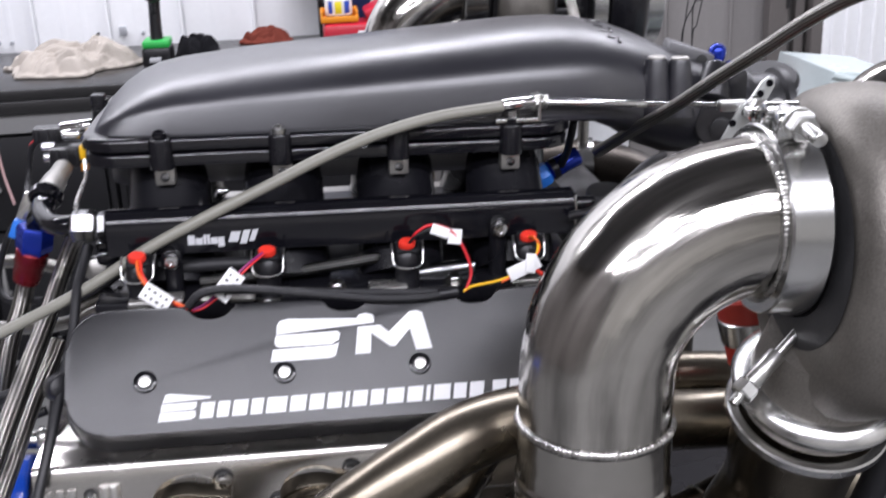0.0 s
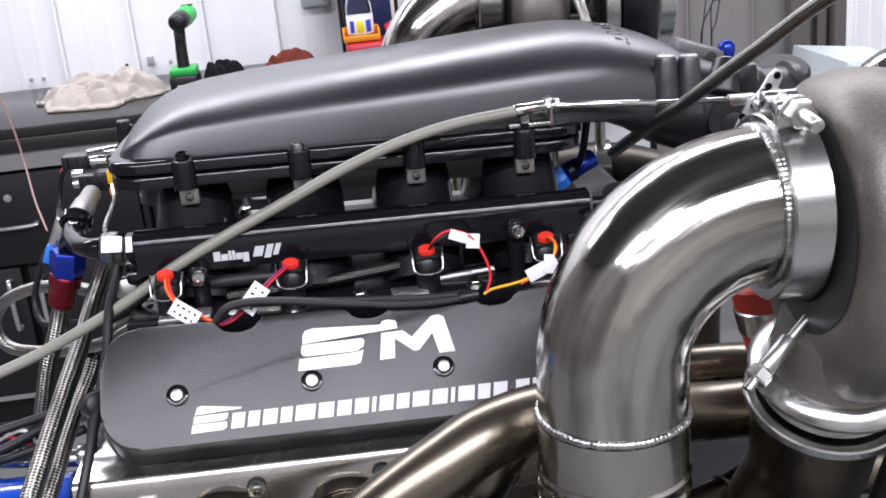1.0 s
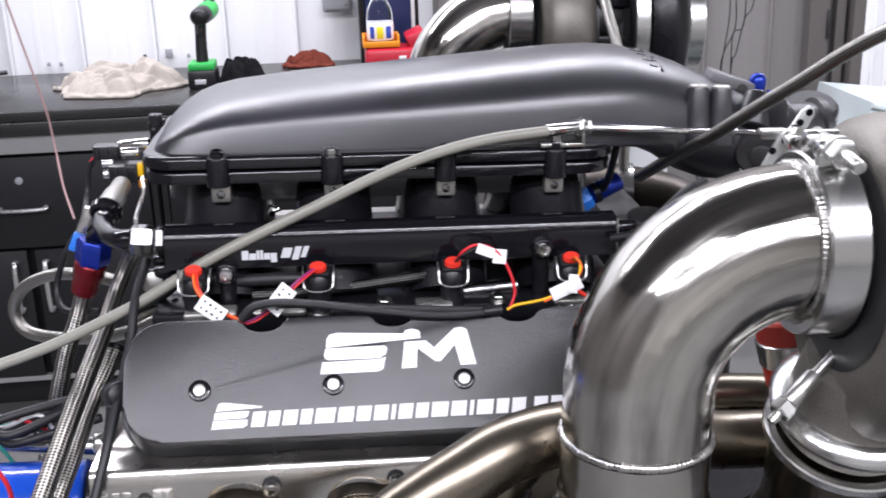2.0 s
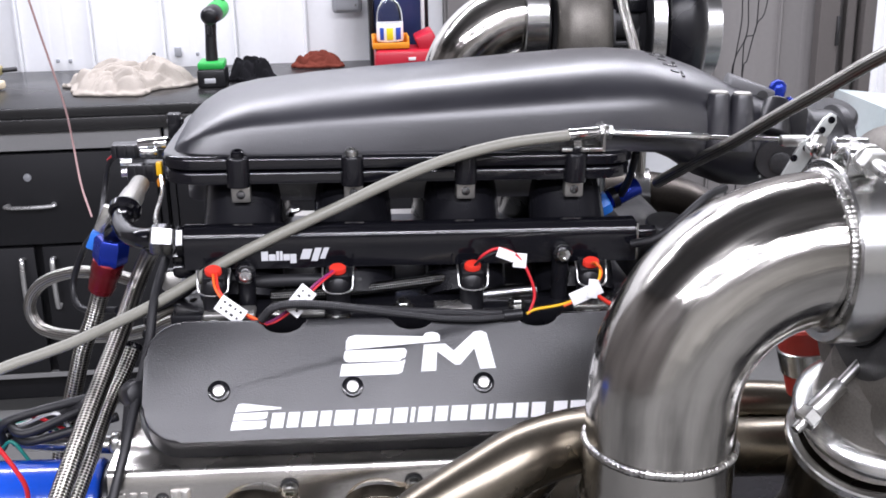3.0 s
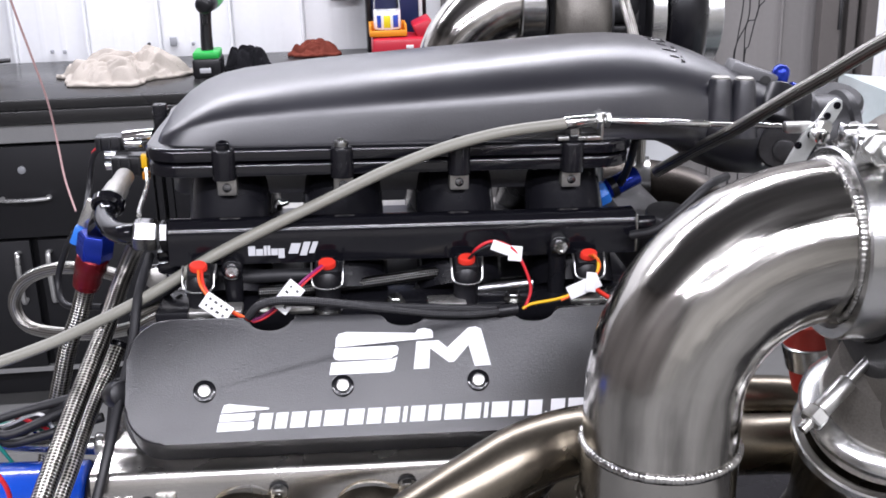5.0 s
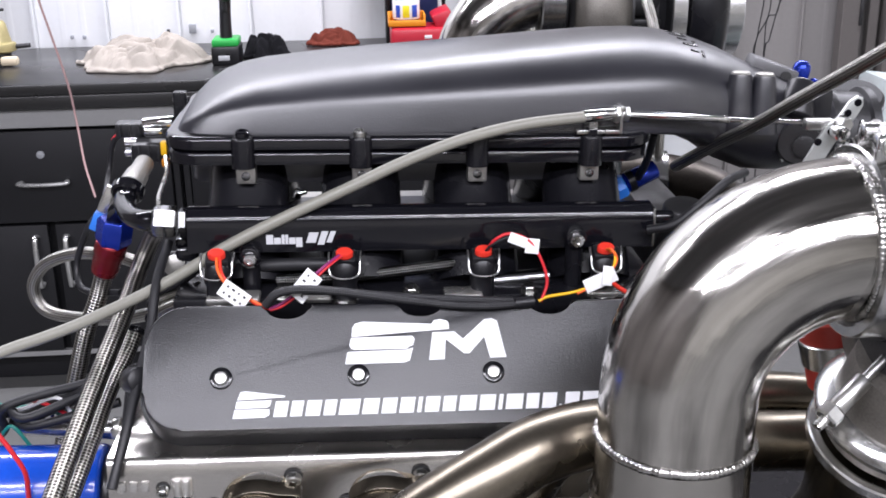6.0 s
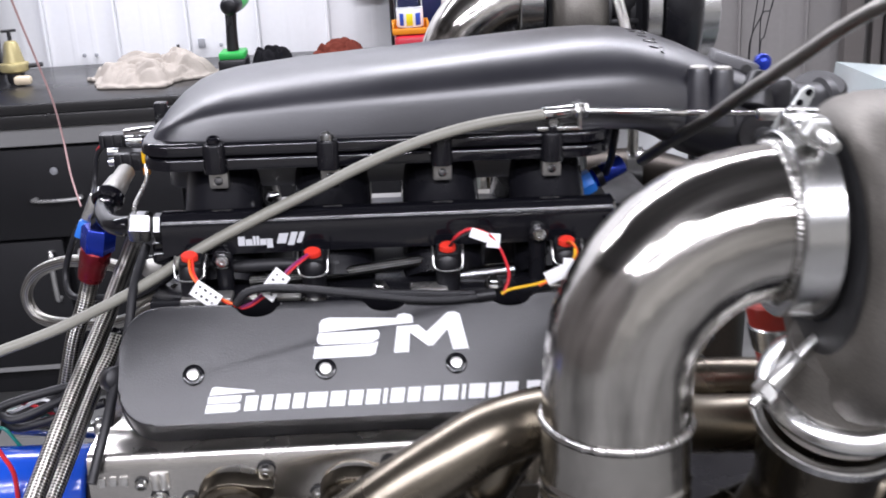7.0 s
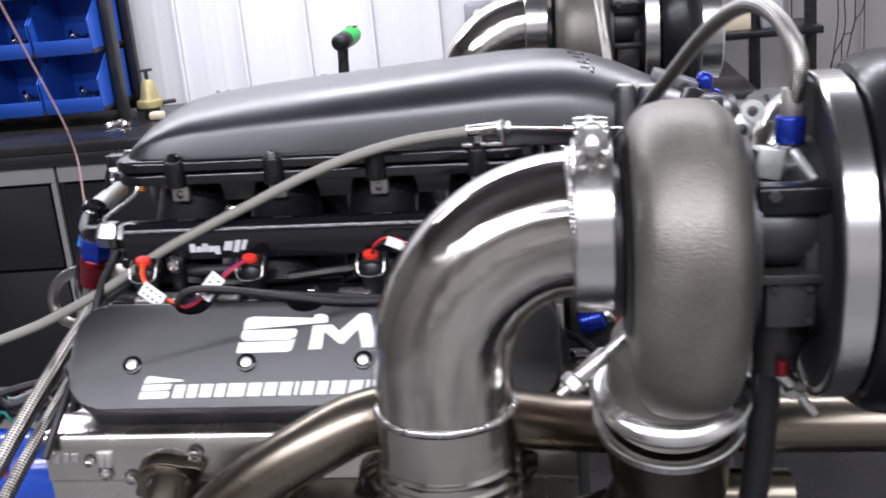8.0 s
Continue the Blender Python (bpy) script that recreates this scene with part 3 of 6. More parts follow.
part("casting", box(bmn(), (0.17, 0.46, -0.06), (0.47, 0.12, 0.14), 0.01), M_CAST, rear_head)

# valve cover
cover = thing("valve_cover", "satin black billet valve cover with white printed markings", "valve cover", (0.17, 0.0, -0.05))
bm = bmn()
outline = rounded(XC0, XC1, -0.042, 0.062, 0.033, 8)
notch = []
for x in (0.275, 0.165, 0.053):
    notch += [(x + 0.0205 * math.cos(math.radians(a)), 0.062 - 0.0150 * math.sin(math.radians(a)) ** 0.8) for a in (0.001, 18, 36, 54, 72, 90, 108, 126, 144, 162, 179.99)]
outline = outline[:9] + notch + outline[9:]
base = [bm.verts.new(COVER @ Vector((x + 0.0035 * (1 if x > 0.17 else -1), y + 0.0048 * (1 if y > 0.01 else -1), -0.054))) for x, y in outline]
brow = [bm.verts.new(COVER @ Vector((x, y, 0))) for x, y in outline]
n = len(outline)
bm.faces.new(base)
bm.faces.new(brow)
for k in range(n):
    bm.faces.new((base[k], base[(k + 1) % n], brow[(k + 1) % n], brow[k]))
rim = set(brow)
bmesh.ops.bevel(bm, geom=[e for e in bm.edges if e.verts[0] in rim and e.verts[1] in rim], offset=0.0022, segments=3, profile=0.5, affect="EDGES", clamp_overlap=True)
body = part("body", bm, M_COVER, cover, sharp=16)
bm = bmn()
prism(bm, rounded(XC0 - 0.012, XC1 + 0.009, -0.0480, 0.068, 0.046, 10), COVER @ Matrix.Translation((0, 0, -0.066)), 0.010, 0.002, 2)
part("flange", bm, M_COVER, cover)
BOLTS = (0.0, 0.1118, 0.2236, 0.3354)
for x in BOLTS:
    bm = bmn()
    m = COVER @ Matrix.Translation((x, 0, 0.0002))
    lathe(bm, [(0, 0.0092), (0.0012, 0.0092), (0.0016, 0.0086), (0.0016, 0.0066), (0.0003, 0.0064)], m.translation, NN, 28)
    part("bolt_recess", bm, M_RAIL, body)
    bm = bmn()
    lathe(bm, [(0, 0.0052), (0.0028, 0.0052), (0.0036, 0.0045), (0.0038, 0.003)], m.translation, NN, 20)
    part("bolt", bm, M_ALU, body, "bright socket-head bolt")


def decal(poly, name="marking", mat=M_WHITE, lift=0.0004):
    bm = bmn()
    prism(bm, poly, COVER @ Matrix.Translation((0, 0, lift)), 0.0005)
    return part(name, bm, mat, body, flat=True)


def bar(x0, x1, y0, y1, lean=0.0, r=0.0):
    """A leaning bar."""
    return [(x0, y0), (x1, y0), (x1 + lean, y1), (x0 + lean, y1)]


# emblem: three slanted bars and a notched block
decal([(0.1065, 0.0325), (0.188, 0.0378), (0.188, 0.0418), (0.116, 0.0455), (0.1095, 0.0440), (0.107, 0.040)])
decal([(0.1045, 0.0255), (0.106, 0.0225), (0.109, 0.0215), (0.1525, 0.0215), (0.1545, 0.0235), (0.1575, 0.0245), (0.1590, 0.030), (0.157, 0.0325), (0.106, 0.0318)])
decal([(0.1010, 0.0095), (0.150, 0.0098), (0.1545, 0.0115), (0.1575, 0.0225), (0.1525, 0.0207), (0.103, 0.0198)])
decal([(0.1705, 0.0115), (0.1835, 0.0118), (0.1850, 0.0290), (0.2000, 0.0165), (0.2045, 0.0165), (0.2175, 0.0305), (0.2215, 0.0122), (0.2352, 0.0125), (0.2290, 0.0440), (0.2245, 0.0462), (0.2180, 0.0455), (0.1995, 0.0290), (0.1925, 0.0355), (0.1740, 0.0350)])
decal([(0.1735, 0.0425), (0.1885, 0.0422), (0.1865, 0.0450), (0.1810, 0.0465), (0.1755, 0.0455)])
# line of writing as plain bars
decal([(0.0135, -0.0185), (0.0515, -0.0168), (0.0520, -0.0155), (0.0200, -0.0112), (0.0160, -0.0118)])
decal([(0.0120, -0.0255), (0.0375, -0.0250), (0.0400, -0.0235), (0.0410, -0.0190), (0.0130, -0.0195)])
decal([(0.0100, -0.0335), (0.0360, -0.0330), (0.0395, -0.0310), (0.0395, -0.0262), (0.0115, -0.0262)])
X = 0.0425
for k, w in enumerate((12, 11, 13, 11, 17, 14, 13, 13, 5.5, 13, 12, 15, 14, 5.5, 15, 12, 13, 4, 13, 14, 17)):
    w = w * 0.00112
    hgt = 0.0030 if k == 17 else 0.0128
    g = 0.0028
    decal(bar(X, X + w - g, -0.0328 + 0.0001 * k, -0.0328 + 0.0001 * k + hgt, 0.0022 * hgt / 0.0128))
    X += w

# ---- intake plenum ----
plenum = thing("intake_manifold", "satin black cast intake plenum with a domed lid", "intake manifold", (0.17, 0.265, 0.05))
YM = 0.265
STATIONS = [  # x, half width, base z, top z, depth below base, bluntness, centre y
    (-0.0520, 0.060, 0.164, 0.166, 0.002, 2.4, YM), (-0.0505, 0.085, 0.164, 0.172, 0.003, 2.4, YM), (-0.045, 0.094, 0.164, 0.181, 0.004, 2.4, YM), (-0.034, 0.100, 0.164, 0.192, 0.004, 2.4, YM),
    (-0.018, 0.104, 0.164, 0.203, 0.004, 2.4, YM), (0.000, 0.106, 0.164, 0.2105, 0.004, 2.45, YM), (0.022, 0.107, 0.164, 0.2155, 0.004, 2.5, YM), (0.084, 0.107, 0.164, 0.2235, 0.004, 2.5, YM),
    (0.150, 0.107, 0.164, 0.2295, 0.004, 2.5, YM), (0.221, 0.107, 0.164, 0.2355, 0.004, 2.5, YM), (0.300, 0.107, 0.164, 0.2425, 0.004, 2.5, YM), (0.350, 0.106, 0.164, 0.2465, 0.004, 2.5, YM),
    (0.385, 0.103, 0.164, 0.2475, 0.005, 2.45, YM), (0.415, 0.097, 0.164, 0.2455, 0.011, 2.4, YM), (0.445, 0.089, 0.163, 0.2390, 0.025, 2.35, YM), (0.475, 0.080, 0.161, 0.2280, 0.043, 2.25, YM),
    (0.505, 0.072, 0.158, 0.2140, 0.052, 2.15, YM), (0.535, 0.064, 0.155, 0.2030, 0.052, 2.1, YM), (0.565, 0.055, 0.150, 0.1920, 0.048, 2.0, YM), (0.590, 0.050, 0.147, 0.1870, 0.044, 2.0, YM)]

def flank(f):
    """Half section of the lid, f from 0 at the foot to 1 at the crown: a leaning flank that rounds over."""
    if f < 0.3:
        g = f / 0.3
        return 1.0 - 0.05 * g - 0.015 * g * g, 0.45 * g
    g = (f - 0.3) / 0.7
    h = 1 - g
    return (h**3 * 0.935 + 3 * h * h * g * 0.885 + 3 * h * g * g * 0.54, h**3 * 0.45 + 3 * h * h * g * 0.74 + 3 * h * g * g * 0.995 + g**3)


bm = bmn()
rings = []
SEG = 96
for x, w, zb, zt, dn, e, yc in STATIONS:
    ring = []
    for k in range(SEG):
        t = 2 * math.pi * k / SEG
        c, s = math.cos(t), math.sin(t)
        yy = yc + w * math.copysign(abs(c) ** (2 / e), c)
        zz = zb + ((zt - zb) if s > 0 else dn) * math.copysign(abs(s) ** (2 / e), s)
        mix = max(0.0, min(1.0, (0.475 - x) / 0.075))
        if s >= -1e-9:
            fo, fu = flank(1 - abs(t / (math.pi / 2) - 1))
            yy += mix * (yc + w * math.copysign(fo, c) - yy)
            zz += mix * (zb + (zt - zb) * fu - zz)
        ring.append(bm.verts.new((x, yy, zz)))
    rings.append(ring)
for a, b in zip(rings, rings[1:]):
    for k in range(SEG):
        bm.faces.new((a[k], a[(k + 1) % SEG], b[(k + 1) % SEG], b[k]))
bm.faces.new(rings[0])
bm.faces.new(rings[-1])
lid = part("lid", bm, M_PLENUM, plenum, sharp=60)
UPZ = basis((0, 0, 0), (0, 0, 1), (0, 1, 0))
SKIN = BVHTree.FromPolygons([v.co for v in lid.data.vertices], [p.vertices[:] for p in lid.data.polygons])
for k, (x, y, w, h) in enumerate(((0.418, 0.262, 0.012, 0.0026), (0.421, 0.250, 0.015, 0.0030), (0.424, 0.238, 0.010, 0.0026), (0.428, 0.226, 0.013, 0.0032), (0.431, 0.215, 0.009, 0.0026), (0.430, 0.256, 0.004, 0.010), (0.435, 0.232, 0.004, 0.012), (0.439, 0.214, 0.0034, 0.011))):
    hit, way, _, _ = SKIN.ray_cast(FRAME @ Vector((x, y, 0.5)), Vector((0, 0, -1)))
    m = FRAME.inverted() @ basis(hit, way, (0, 1, 0.2))
    part("cast_mark", box(bmn(), (0, 0, 0.0002), (w, h, 0.0012), 0.0004, m), M_RAIL, lid, "worn cast-in mark as plain bars")
bm = bmn()
prism(bm, rounded(-0.062, 0.390, 0.148, 0.382, 0.035, 8), UPZ @ Matrix.Translation((0, 0, 0.1545)), 0.0115, 0.0048, 4)
part("lid_flange", bm, M_RAIL, plenum)
bm = bmn()
prism(bm, rounded(-0.060, 0.388, 0.150, 0.380, 0.034, 8), UPZ @ Matrix.Translation((0, 0, 0.140)), 0.0120, 0.0042, 3)
part("lower_flange", bm, M_RAIL, plenum)
bm = bmn()
prism(bm, rounded(-0.045, 0.375, 0.192, 0.350, 0.03, 6), UPZ @ Matrix.Translation((0, 0, 0.112)), 0.030, 0.0)
part("floor_pan", bm, M_PLENUM, plenum)
LID_BOLTS = (0.0110, 0.1165, 0.2230, 0.3280)
for k, x in enumerate(LID_BOLTS):
    bm = bmn()
    prism(bm, rounded(x - 0.0105, x + 0.0105, 0.140, 0.172, 0.009, 6), UPZ @ Matrix.Translation((0, 0, 0.138)), 0.028, 0.003)
    lug = part("lug", bm, M_BLACK, plenum)
    part("bolt", lathe(bmn(), [(0, 0.0062), (0.005, 0.0062), (0.0062, 0.005), (0.0063, 0.003), (0.003, 0.0028)], (x, 0.150, 0.166), (0, -0.15, 1), 16), M_RAIL if k != 1 else M_ZINC, lug)
    bm = bmn()
    box(bm, (x + 0.001, 0.1615, 0.1290), (0.018, 0.014, 0.017), 0.002)
    tab = part("bracket", bm, M_CAST, plenum, "bare metal tab below the lug")
    part("rivet", lathe(bmn(), [(0, 0.0042), (0.0010, 0.0042), (0.0016, 0.0030)], (x + 0.001, 0.1546, 0.1285), (0, -1, 0), 16), M_STEELNUT, tab)
# runners
for x in LID_BOLTS:
    bm = bmn()
    sweep(bm, [Vector((x, 0.205, 0.130)), Vector((x, 0.195, 0.112)), Vector((x, 0.175, 0.086)), Vector((x, 0.150, 0.058)), Vector((x, 0.130, 0.030))], lambda s: 0.036 + 0.004 * s, 20, squash=0.8)
    part("runner", bm, M_BLACK, plenum)
    bm = bmn()
    sweep(bm, [Vector((x, 0.325, 0.130)), Vector((x, 0.355, 0.086)), Vector((x, 0.400, 0.030))], 0.036, 16)
    part("runner", bm, M_BLACK, plenum)
bm = bmn()
box(bm, (0.17, 0.118, 0.026), (0.44, 0.07, 0.022), 0.004)
part("port_flange", bm, M_BLACK, plenum)

# ---- fuel rail ----
rail = thing("fuel_rail", "black anodised fuel rail with a silver printed emblem", "fuel rail", (0.17, 0.125, 0.08))
RX0, RX1 = -0.037, 0.380
prof = [(0.108, 0.071), (0.108, 0.094), (0.109, 0.1005), (0.112, 0.1055), (0.117, 0.1085), (0.123, 0.1095), (0.129, 0.1085), (0.134, 0.1055), (0.137, 0.1005), (0.138, 0.094), (0.138, 0.071)]
bm = bmn()
prism(bm, prof, basis((RX0, 0, 0), AX, (0, 0, 1)), RX1 - RX0, 0.0)
part("extrusion", bm, M_RAIL, rail, sharp=50)
part("end_plug", rod(bmn(), (RX1, 0.123, 0.094), (RX1 + 0.022, 0.123, 0.094), 0.0065, bev=0.001), M_RAIL, rail)
part("end_cap", box(bmn(), (RX1 + 0.0012, 0.123, 0.089), (0.0024, 0.029, 0.036), 0.001), M_ZINC, rail)
for x, z in ((0.308, 0.083), (0.018, 0.070)):
    bm = bmn()
    rod(bm, (x, 0.112, z), (x, 0.094, z), 0.0095, bev=0.001)
    st = part("standoff", bm, M_RAIL, rail)
    bm = bmn()
    lathe(bm, [(0, 0.0062), (0.004, 0.0062), (0.0052, 0.005), (0.0053, 0.003), (0.003, 0.0028)], (x, 0.094, z), (0, -1, 0), 18)
    part("bolt", bm, M_CHROME, st)
    part("post", rod(bmn(), (x, 0.105, z), (x, 0.105, 0.035), 0.008, seg=14), M_BLACK, rail)
# printed emblem as plain shapes
EMB = basis((0, 0.1076, 0), (0, -1, 0), (0, 0, 1))
EX0 = 0.0319
EZ = 0.0786
for x0, w, h0, h1, lean in ((0.0, 0.0062, 0, 0.0088, 0), (0.0068, 0.0062, 0, 0.006, 0), (0.0136, 0.0026, 0, 0.0088, 0), (0.0168, 0.0026, 0, 0.0088, 0), (0.0200, 0.0058, 0, 0.006, 0), (0.0262, 0.0055, -0.0028, 0.006, 0), (0.0350, 0.0085, 0.001, 0.0105, 0.003), (0.0450, 0.0060, -0.001, 0.0115, 0.004), (0.0530, 0.0048, 0.001, 0.0115, 0.004)):
    bm = bmn()
    prism(bm, bar(EX0 + x0, EX0 + x0 + w, EZ + h0, EZ + h1, lean), EMB, 0.0004)
    part("marking", bm, M_GREYMARK, rail, flat=True)


# ---- turbochargers ----
def vband(name, parent, c, ax, r, w, bolt_dir, mat=M_BAND, label="polished V-band clamp"):
    """A clamp ring of width w and radius r round ax, with its tangential bolt."""
    c, ax = Vector(c), Vector(ax).normalized()
    h = w / 2
    bm = bmn()
    lathe(bm, [(-h, r - 0.007), (-h, r - 0.0012), (-h + 0.0015, r), (h - 0.0015, r), (h, r - 0.0012), (h, r - 0.007)], c, ax, 56, close=True)
    ring = part(name, bm, mat, parent, label)
    d = Vector(bolt_dir)
    d = (d - ax * d.dot(ax)).normalized()
    t = ax.cross(d)
    p = c + d * (r + 0.008)
    for s in (-1, 1):
        m = Matrix((ax, t, d)).transposed().to_4x4()
        m.translation = p + t * s * 0.013
        part("trunnion", rod(bmn(), p + t * s * 0.010 - ax * w * 0.42, p + t * s * 0.010 + ax * w * 0.42, 0.0058, seg=18, bev=0.001), mat, ring)
        part("strap_end", box(bmn(), (0, 0, -0.006), (w * 0.86, 0.0035, 0.016), 0.0012, m), mat, ring)
    bm = bmn()
    rod(bm, p - t * 0.018 + d * 0.001, p + t * 0.048 + d * 0.001, 0.0046, seg=14, bev=0.001)
    bolt = part("bolt", bm, M_ZINC, ring)
    part("nut", hexnut(bmn(), p + t * 0.018 + d * 0.001, p + t * 0.028 + d * 0.001, 0.0095), M_ZINC, bolt)
    part("washer", rod(bmn(), p + t * 0.0155 + d * 0.001, p + t * 0.0178 + d * 0.001, 0.0098, seg=20), M_ZINC, bolt)
    return ring


def bead(parent, c, ax, r, size=0.0028, seed=1):
    """A rippled weld bead round a pipe."""
    rnd = random.Random(seed)
    m = basis(c, ax)
    n = max(90, int(r * 2 * math.pi / 0.0006))
    line = [m @ Vector((r * math.cos(2 * math.pi * k / n), r * math.sin(2 * math.pi * k / n), 0.0005 * noise.noise(Vector((k * 0.06, seed, 0))))) for k in range(n + 1)]
    bm = bmn()
    wob = [1.0 + 0.06 * math.cos(2 * math.pi * k / 5.3) + 0.18 * noise.noise(Vector((k * 0.11, seed * 3.7, 1))) + rnd.uniform(-0.04, 0.04) for k in range(n + 1)]
    sweep(bm, line, lambda s: size * wob[min(n, int(s * n + 0.5)) % n], 8, caps=False)
    return part("weld", bm, M_WELD, parent, "bright rippled weld bead", sharp=48)


def elbow(parent, c, r_bend, r, a0, a1, down, name="elbow"):
    """A bend in the xz plane about c, from angle a0 to a1, with a straight leg going down."""
    line = [Vector((c[0] - r_bend, c[1], c[2] - down * (1 - k / 6))) for k in range(6)]
    n = 30
    for k in range(n + 1):
        a = math.radians(a0 + (a1 - a0) * k / n)
        line.append(Vector((c[0] + r_bend * math.cos(a), c[1], c[2] + r_bend * math.sin(a))))
    bm = bmn()
    sweep(bm, line, r, 56)
    return part(name, bm, M_POLISH, parent)


def turbo(dx, dy, dz, label):
    """Exhaust-driven turbocharger whose shaft runs along x."""
    o = Vector((dx, dy, dz))
    y0, z0 = -0.175, 0.160
    t = thing("turbocharger", label, "turbocharger", o + Vector((0.5, y0, 0.02)), "pair of turbochargers")
    c = o + Vector((0, y0, z0))

    # turbine scroll
    bm = bmn()
    seg, rings = 72, []
    prof = [(0.450, 0.50), (0.4505, 0.66), (0.4525, 0.80), (0.4575, 0.90), (0.466, 0.965), (0.478, 0.995), (0.490, 1.0), (0.502, 0.995), (0.514, 0.965), (0.5225, 0.90), (0.5275, 0.80), (0.5295, 0.66), (0.530, 0.50)]
    for x, f in prof:
        ring = []
        for k in range(seg):
            a = 2 * math.pi * k / seg
            down = max(0.0, -math.sin(a))
            rr = 0.098 + 0.010 * (1 - math.cos(a - math.pi / 2)) / 2 + 0.024 * down**3
            ring.append(bm.verts.new((c.x + x, c.y + rr * f * math.cos(a), c.z + rr * f * math.sin(a))))
        rings.append(ring)
    for a, b in zip(rings, rings[1:]):
        for k in range(seg):
            bm.faces.new((a[k], a[(k + 1) % seg], b[(k + 1) % seg], b[k]))
    bm.faces.new(rings[0])
    bm.faces.new(rings[-1])
    scroll = part("turbine_housing", bm, M_IRON, t, "sand-cast grey iron scroll", sharp=60)
    part("outlet_neck", lathe(bmn(), [(0.436, 0.049), (0.440, 0.054), (0.446, 0.054), (0.449, 0.050), (0.455, 0.056)], (c.x, c.y, c.z), (1, 0, 0), 48), M_DARKIRON, scroll)
    # dark ring added for the shadow on the scroll's side behind the clamp
    part("outlet_face_shade", lathe(bmn(), [(0.4510, 0.052), (0.4478, 0.056), (0.4480, 0.072), (0.4500, 0.078)], (c.x, c.y, c.z), (1, 0, 0), 48), M_DARKIRON, scroll)
    # inlet at the bottom with its clamp
    ca = Vector((0, -0.36, 0.933))
    ci = Vector((c.x + 0.482, c.y + 0.010, c.z - 0.118))
    part("inlet_neck", lathe(bmn(), [(-0.020, 0.049), (0.004, 0.049), (0.018, 0.047), (0.045, 0.044)], ci, ca, 40), M_IRON, scroll)
    vband("inlet_clamp", t, ci - ca * 0.029, ca, 0.0585, 0.009, (1, 0.45, 0), label="bright V-band clamp on the inlet")
    part("inlet_rim", lathe(bmn(), [(-0.008, 0.050), (-0.005, 0.0585), (0.0, 0.0605), (0.005, 0.0585), (0.010, 0.050)], ci, ca, 48), M_BAND, t)
    bm = bmn()
    sweep(bm, spline([ci - ca * 0.034, ci - ca * 0.07, ci - ca * 0.12, ci - ca * 0.18 - Vector((0.03, 0, 0.02))], 8), lambda s: 0.050 - 0.008 * s, 40)
    part("inlet_pipe", bm, M_HEADER, t)
    # bearing housing
    core = part("bearing_housing", lathe(bmn(), [(0.528, 0.070), (0.534, 0.070), (0.537, 0.047), (0.545, 0.044), (0.558, 0.043), (0.563, 0.058), (0.572, 0.062)], c, (1, 0, 0), 40), M_DARKIRON, t)
    part("web", rod(bmn(), c + Vector((0.531, -0.036, 0.016)), c + Vector((0.570, -0.036, 0.014)), 0.026, 0.024, seg=30, bev=0.002), M_DARKIRON, core)
    part("ledge", box(bmn(), (c.x + 0.551, c.y - 0.040, c.z - 0.012), (0.046, 0.048, 0.007), 0.0016, None, 2), M_DARKIRON, core)
    cover_ = part("cover_plate", box(bmn(), (c.x + 0.554, c.y - 0.055, c.z - 0.030), (0.032, 0.008, 0.034), 0.0016, None, 2), M_DARKIRON, core)
    for bx, bz in ((0.543, -0.019), (0.565, -0.019), (0.565, -0.041)):
        part("bolt", hexnut(bmn(), c + Vector((bx, -0.058, bz)), c + Vector((bx, -0.063, bz)), 0.0028), M_DARKIRON, cover_)
    part("foot", lathe(bmn(), [(-0.095, 0.015), (-0.080, 0.0165), (-0.074, 0.021), (-0.058, 0.022), (-0.040, 0.030), (-0.025, 0.034)], c + Vector((0.553, -0.014, 0)), (0, 0, 1), 28), M_DARKIRON, core)
    bm = bmn()
    prism(bm, rounded(0.531, 0.586, 0.030, 0.050, 0.005, 5), basis((c.x, c.y - 0.048, c.z), (0, -1, 0), (0, 0, 1)), 0.014, 0.004, 4)
    part("actuator_arm", bm, M_BLACK, core)
    part("bolt", hexnut(bmn(), c + Vector((0.541, -0.066, 0.045)), c + Vector((0.541, -0.070, 0.045)), 0.0042), M_DARKIRON, core)
    part("drain_fitting", rod(bmn(), c + Vector((0.5535, -0.035, -0.080)), c + Vector((0.5535, -0.036, -0.091)), 0.0045, bev=0.001), M_RED_AN, core)
    part("oil_flange", box(bmn(), (c.x + 0.552, c.y + 0.006, c.z + 0.056), (0.026, 0.024, 0.012), 0.003), M_CHROME, core)
    bm = bmn()
    sweep(bm, spline([c + Vector((0.551, 0.004, -0.080)), c + Vector((0.550, 0.010, -0.14)), c + Vector((0.547, 0.03, -0.22)), c + Vector((0.540, 0.08, -0.32)), c + Vector((0.50, 0.18, -0.40))], 8), 0.0110, 20)
    part("drain_hose", bm, M_RUBBER, t, "black rubber oil drain hose")
    # compressor side
    part("back_plate", lathe(bmn(), [(0.567, 0.058), (0.572, 0.064), (0.580, 0.071), (0.581, 0.099), (0.578, 0.107), (0.5735, 0.1105), (0.5735, 0.1122), (0.577, 0.1122)], c, (1, 0, 0), 56), M_COATED, t)
    vband("compressor_clamp", t, c + Vector((0.585, 0, 0)), (1, 0, 0), 0.113, 0.021, (0, 1, -0.4))
    bm = bmn()
    lathe(bm, [(0.5965, 0.108), (0.599, 0.117), (0.608, 0.123), (0.623, 0.126), (0.640, 0.122), (0.652, 0.108), (0.656, 0.085)], c, (1, 0, 0), 56)
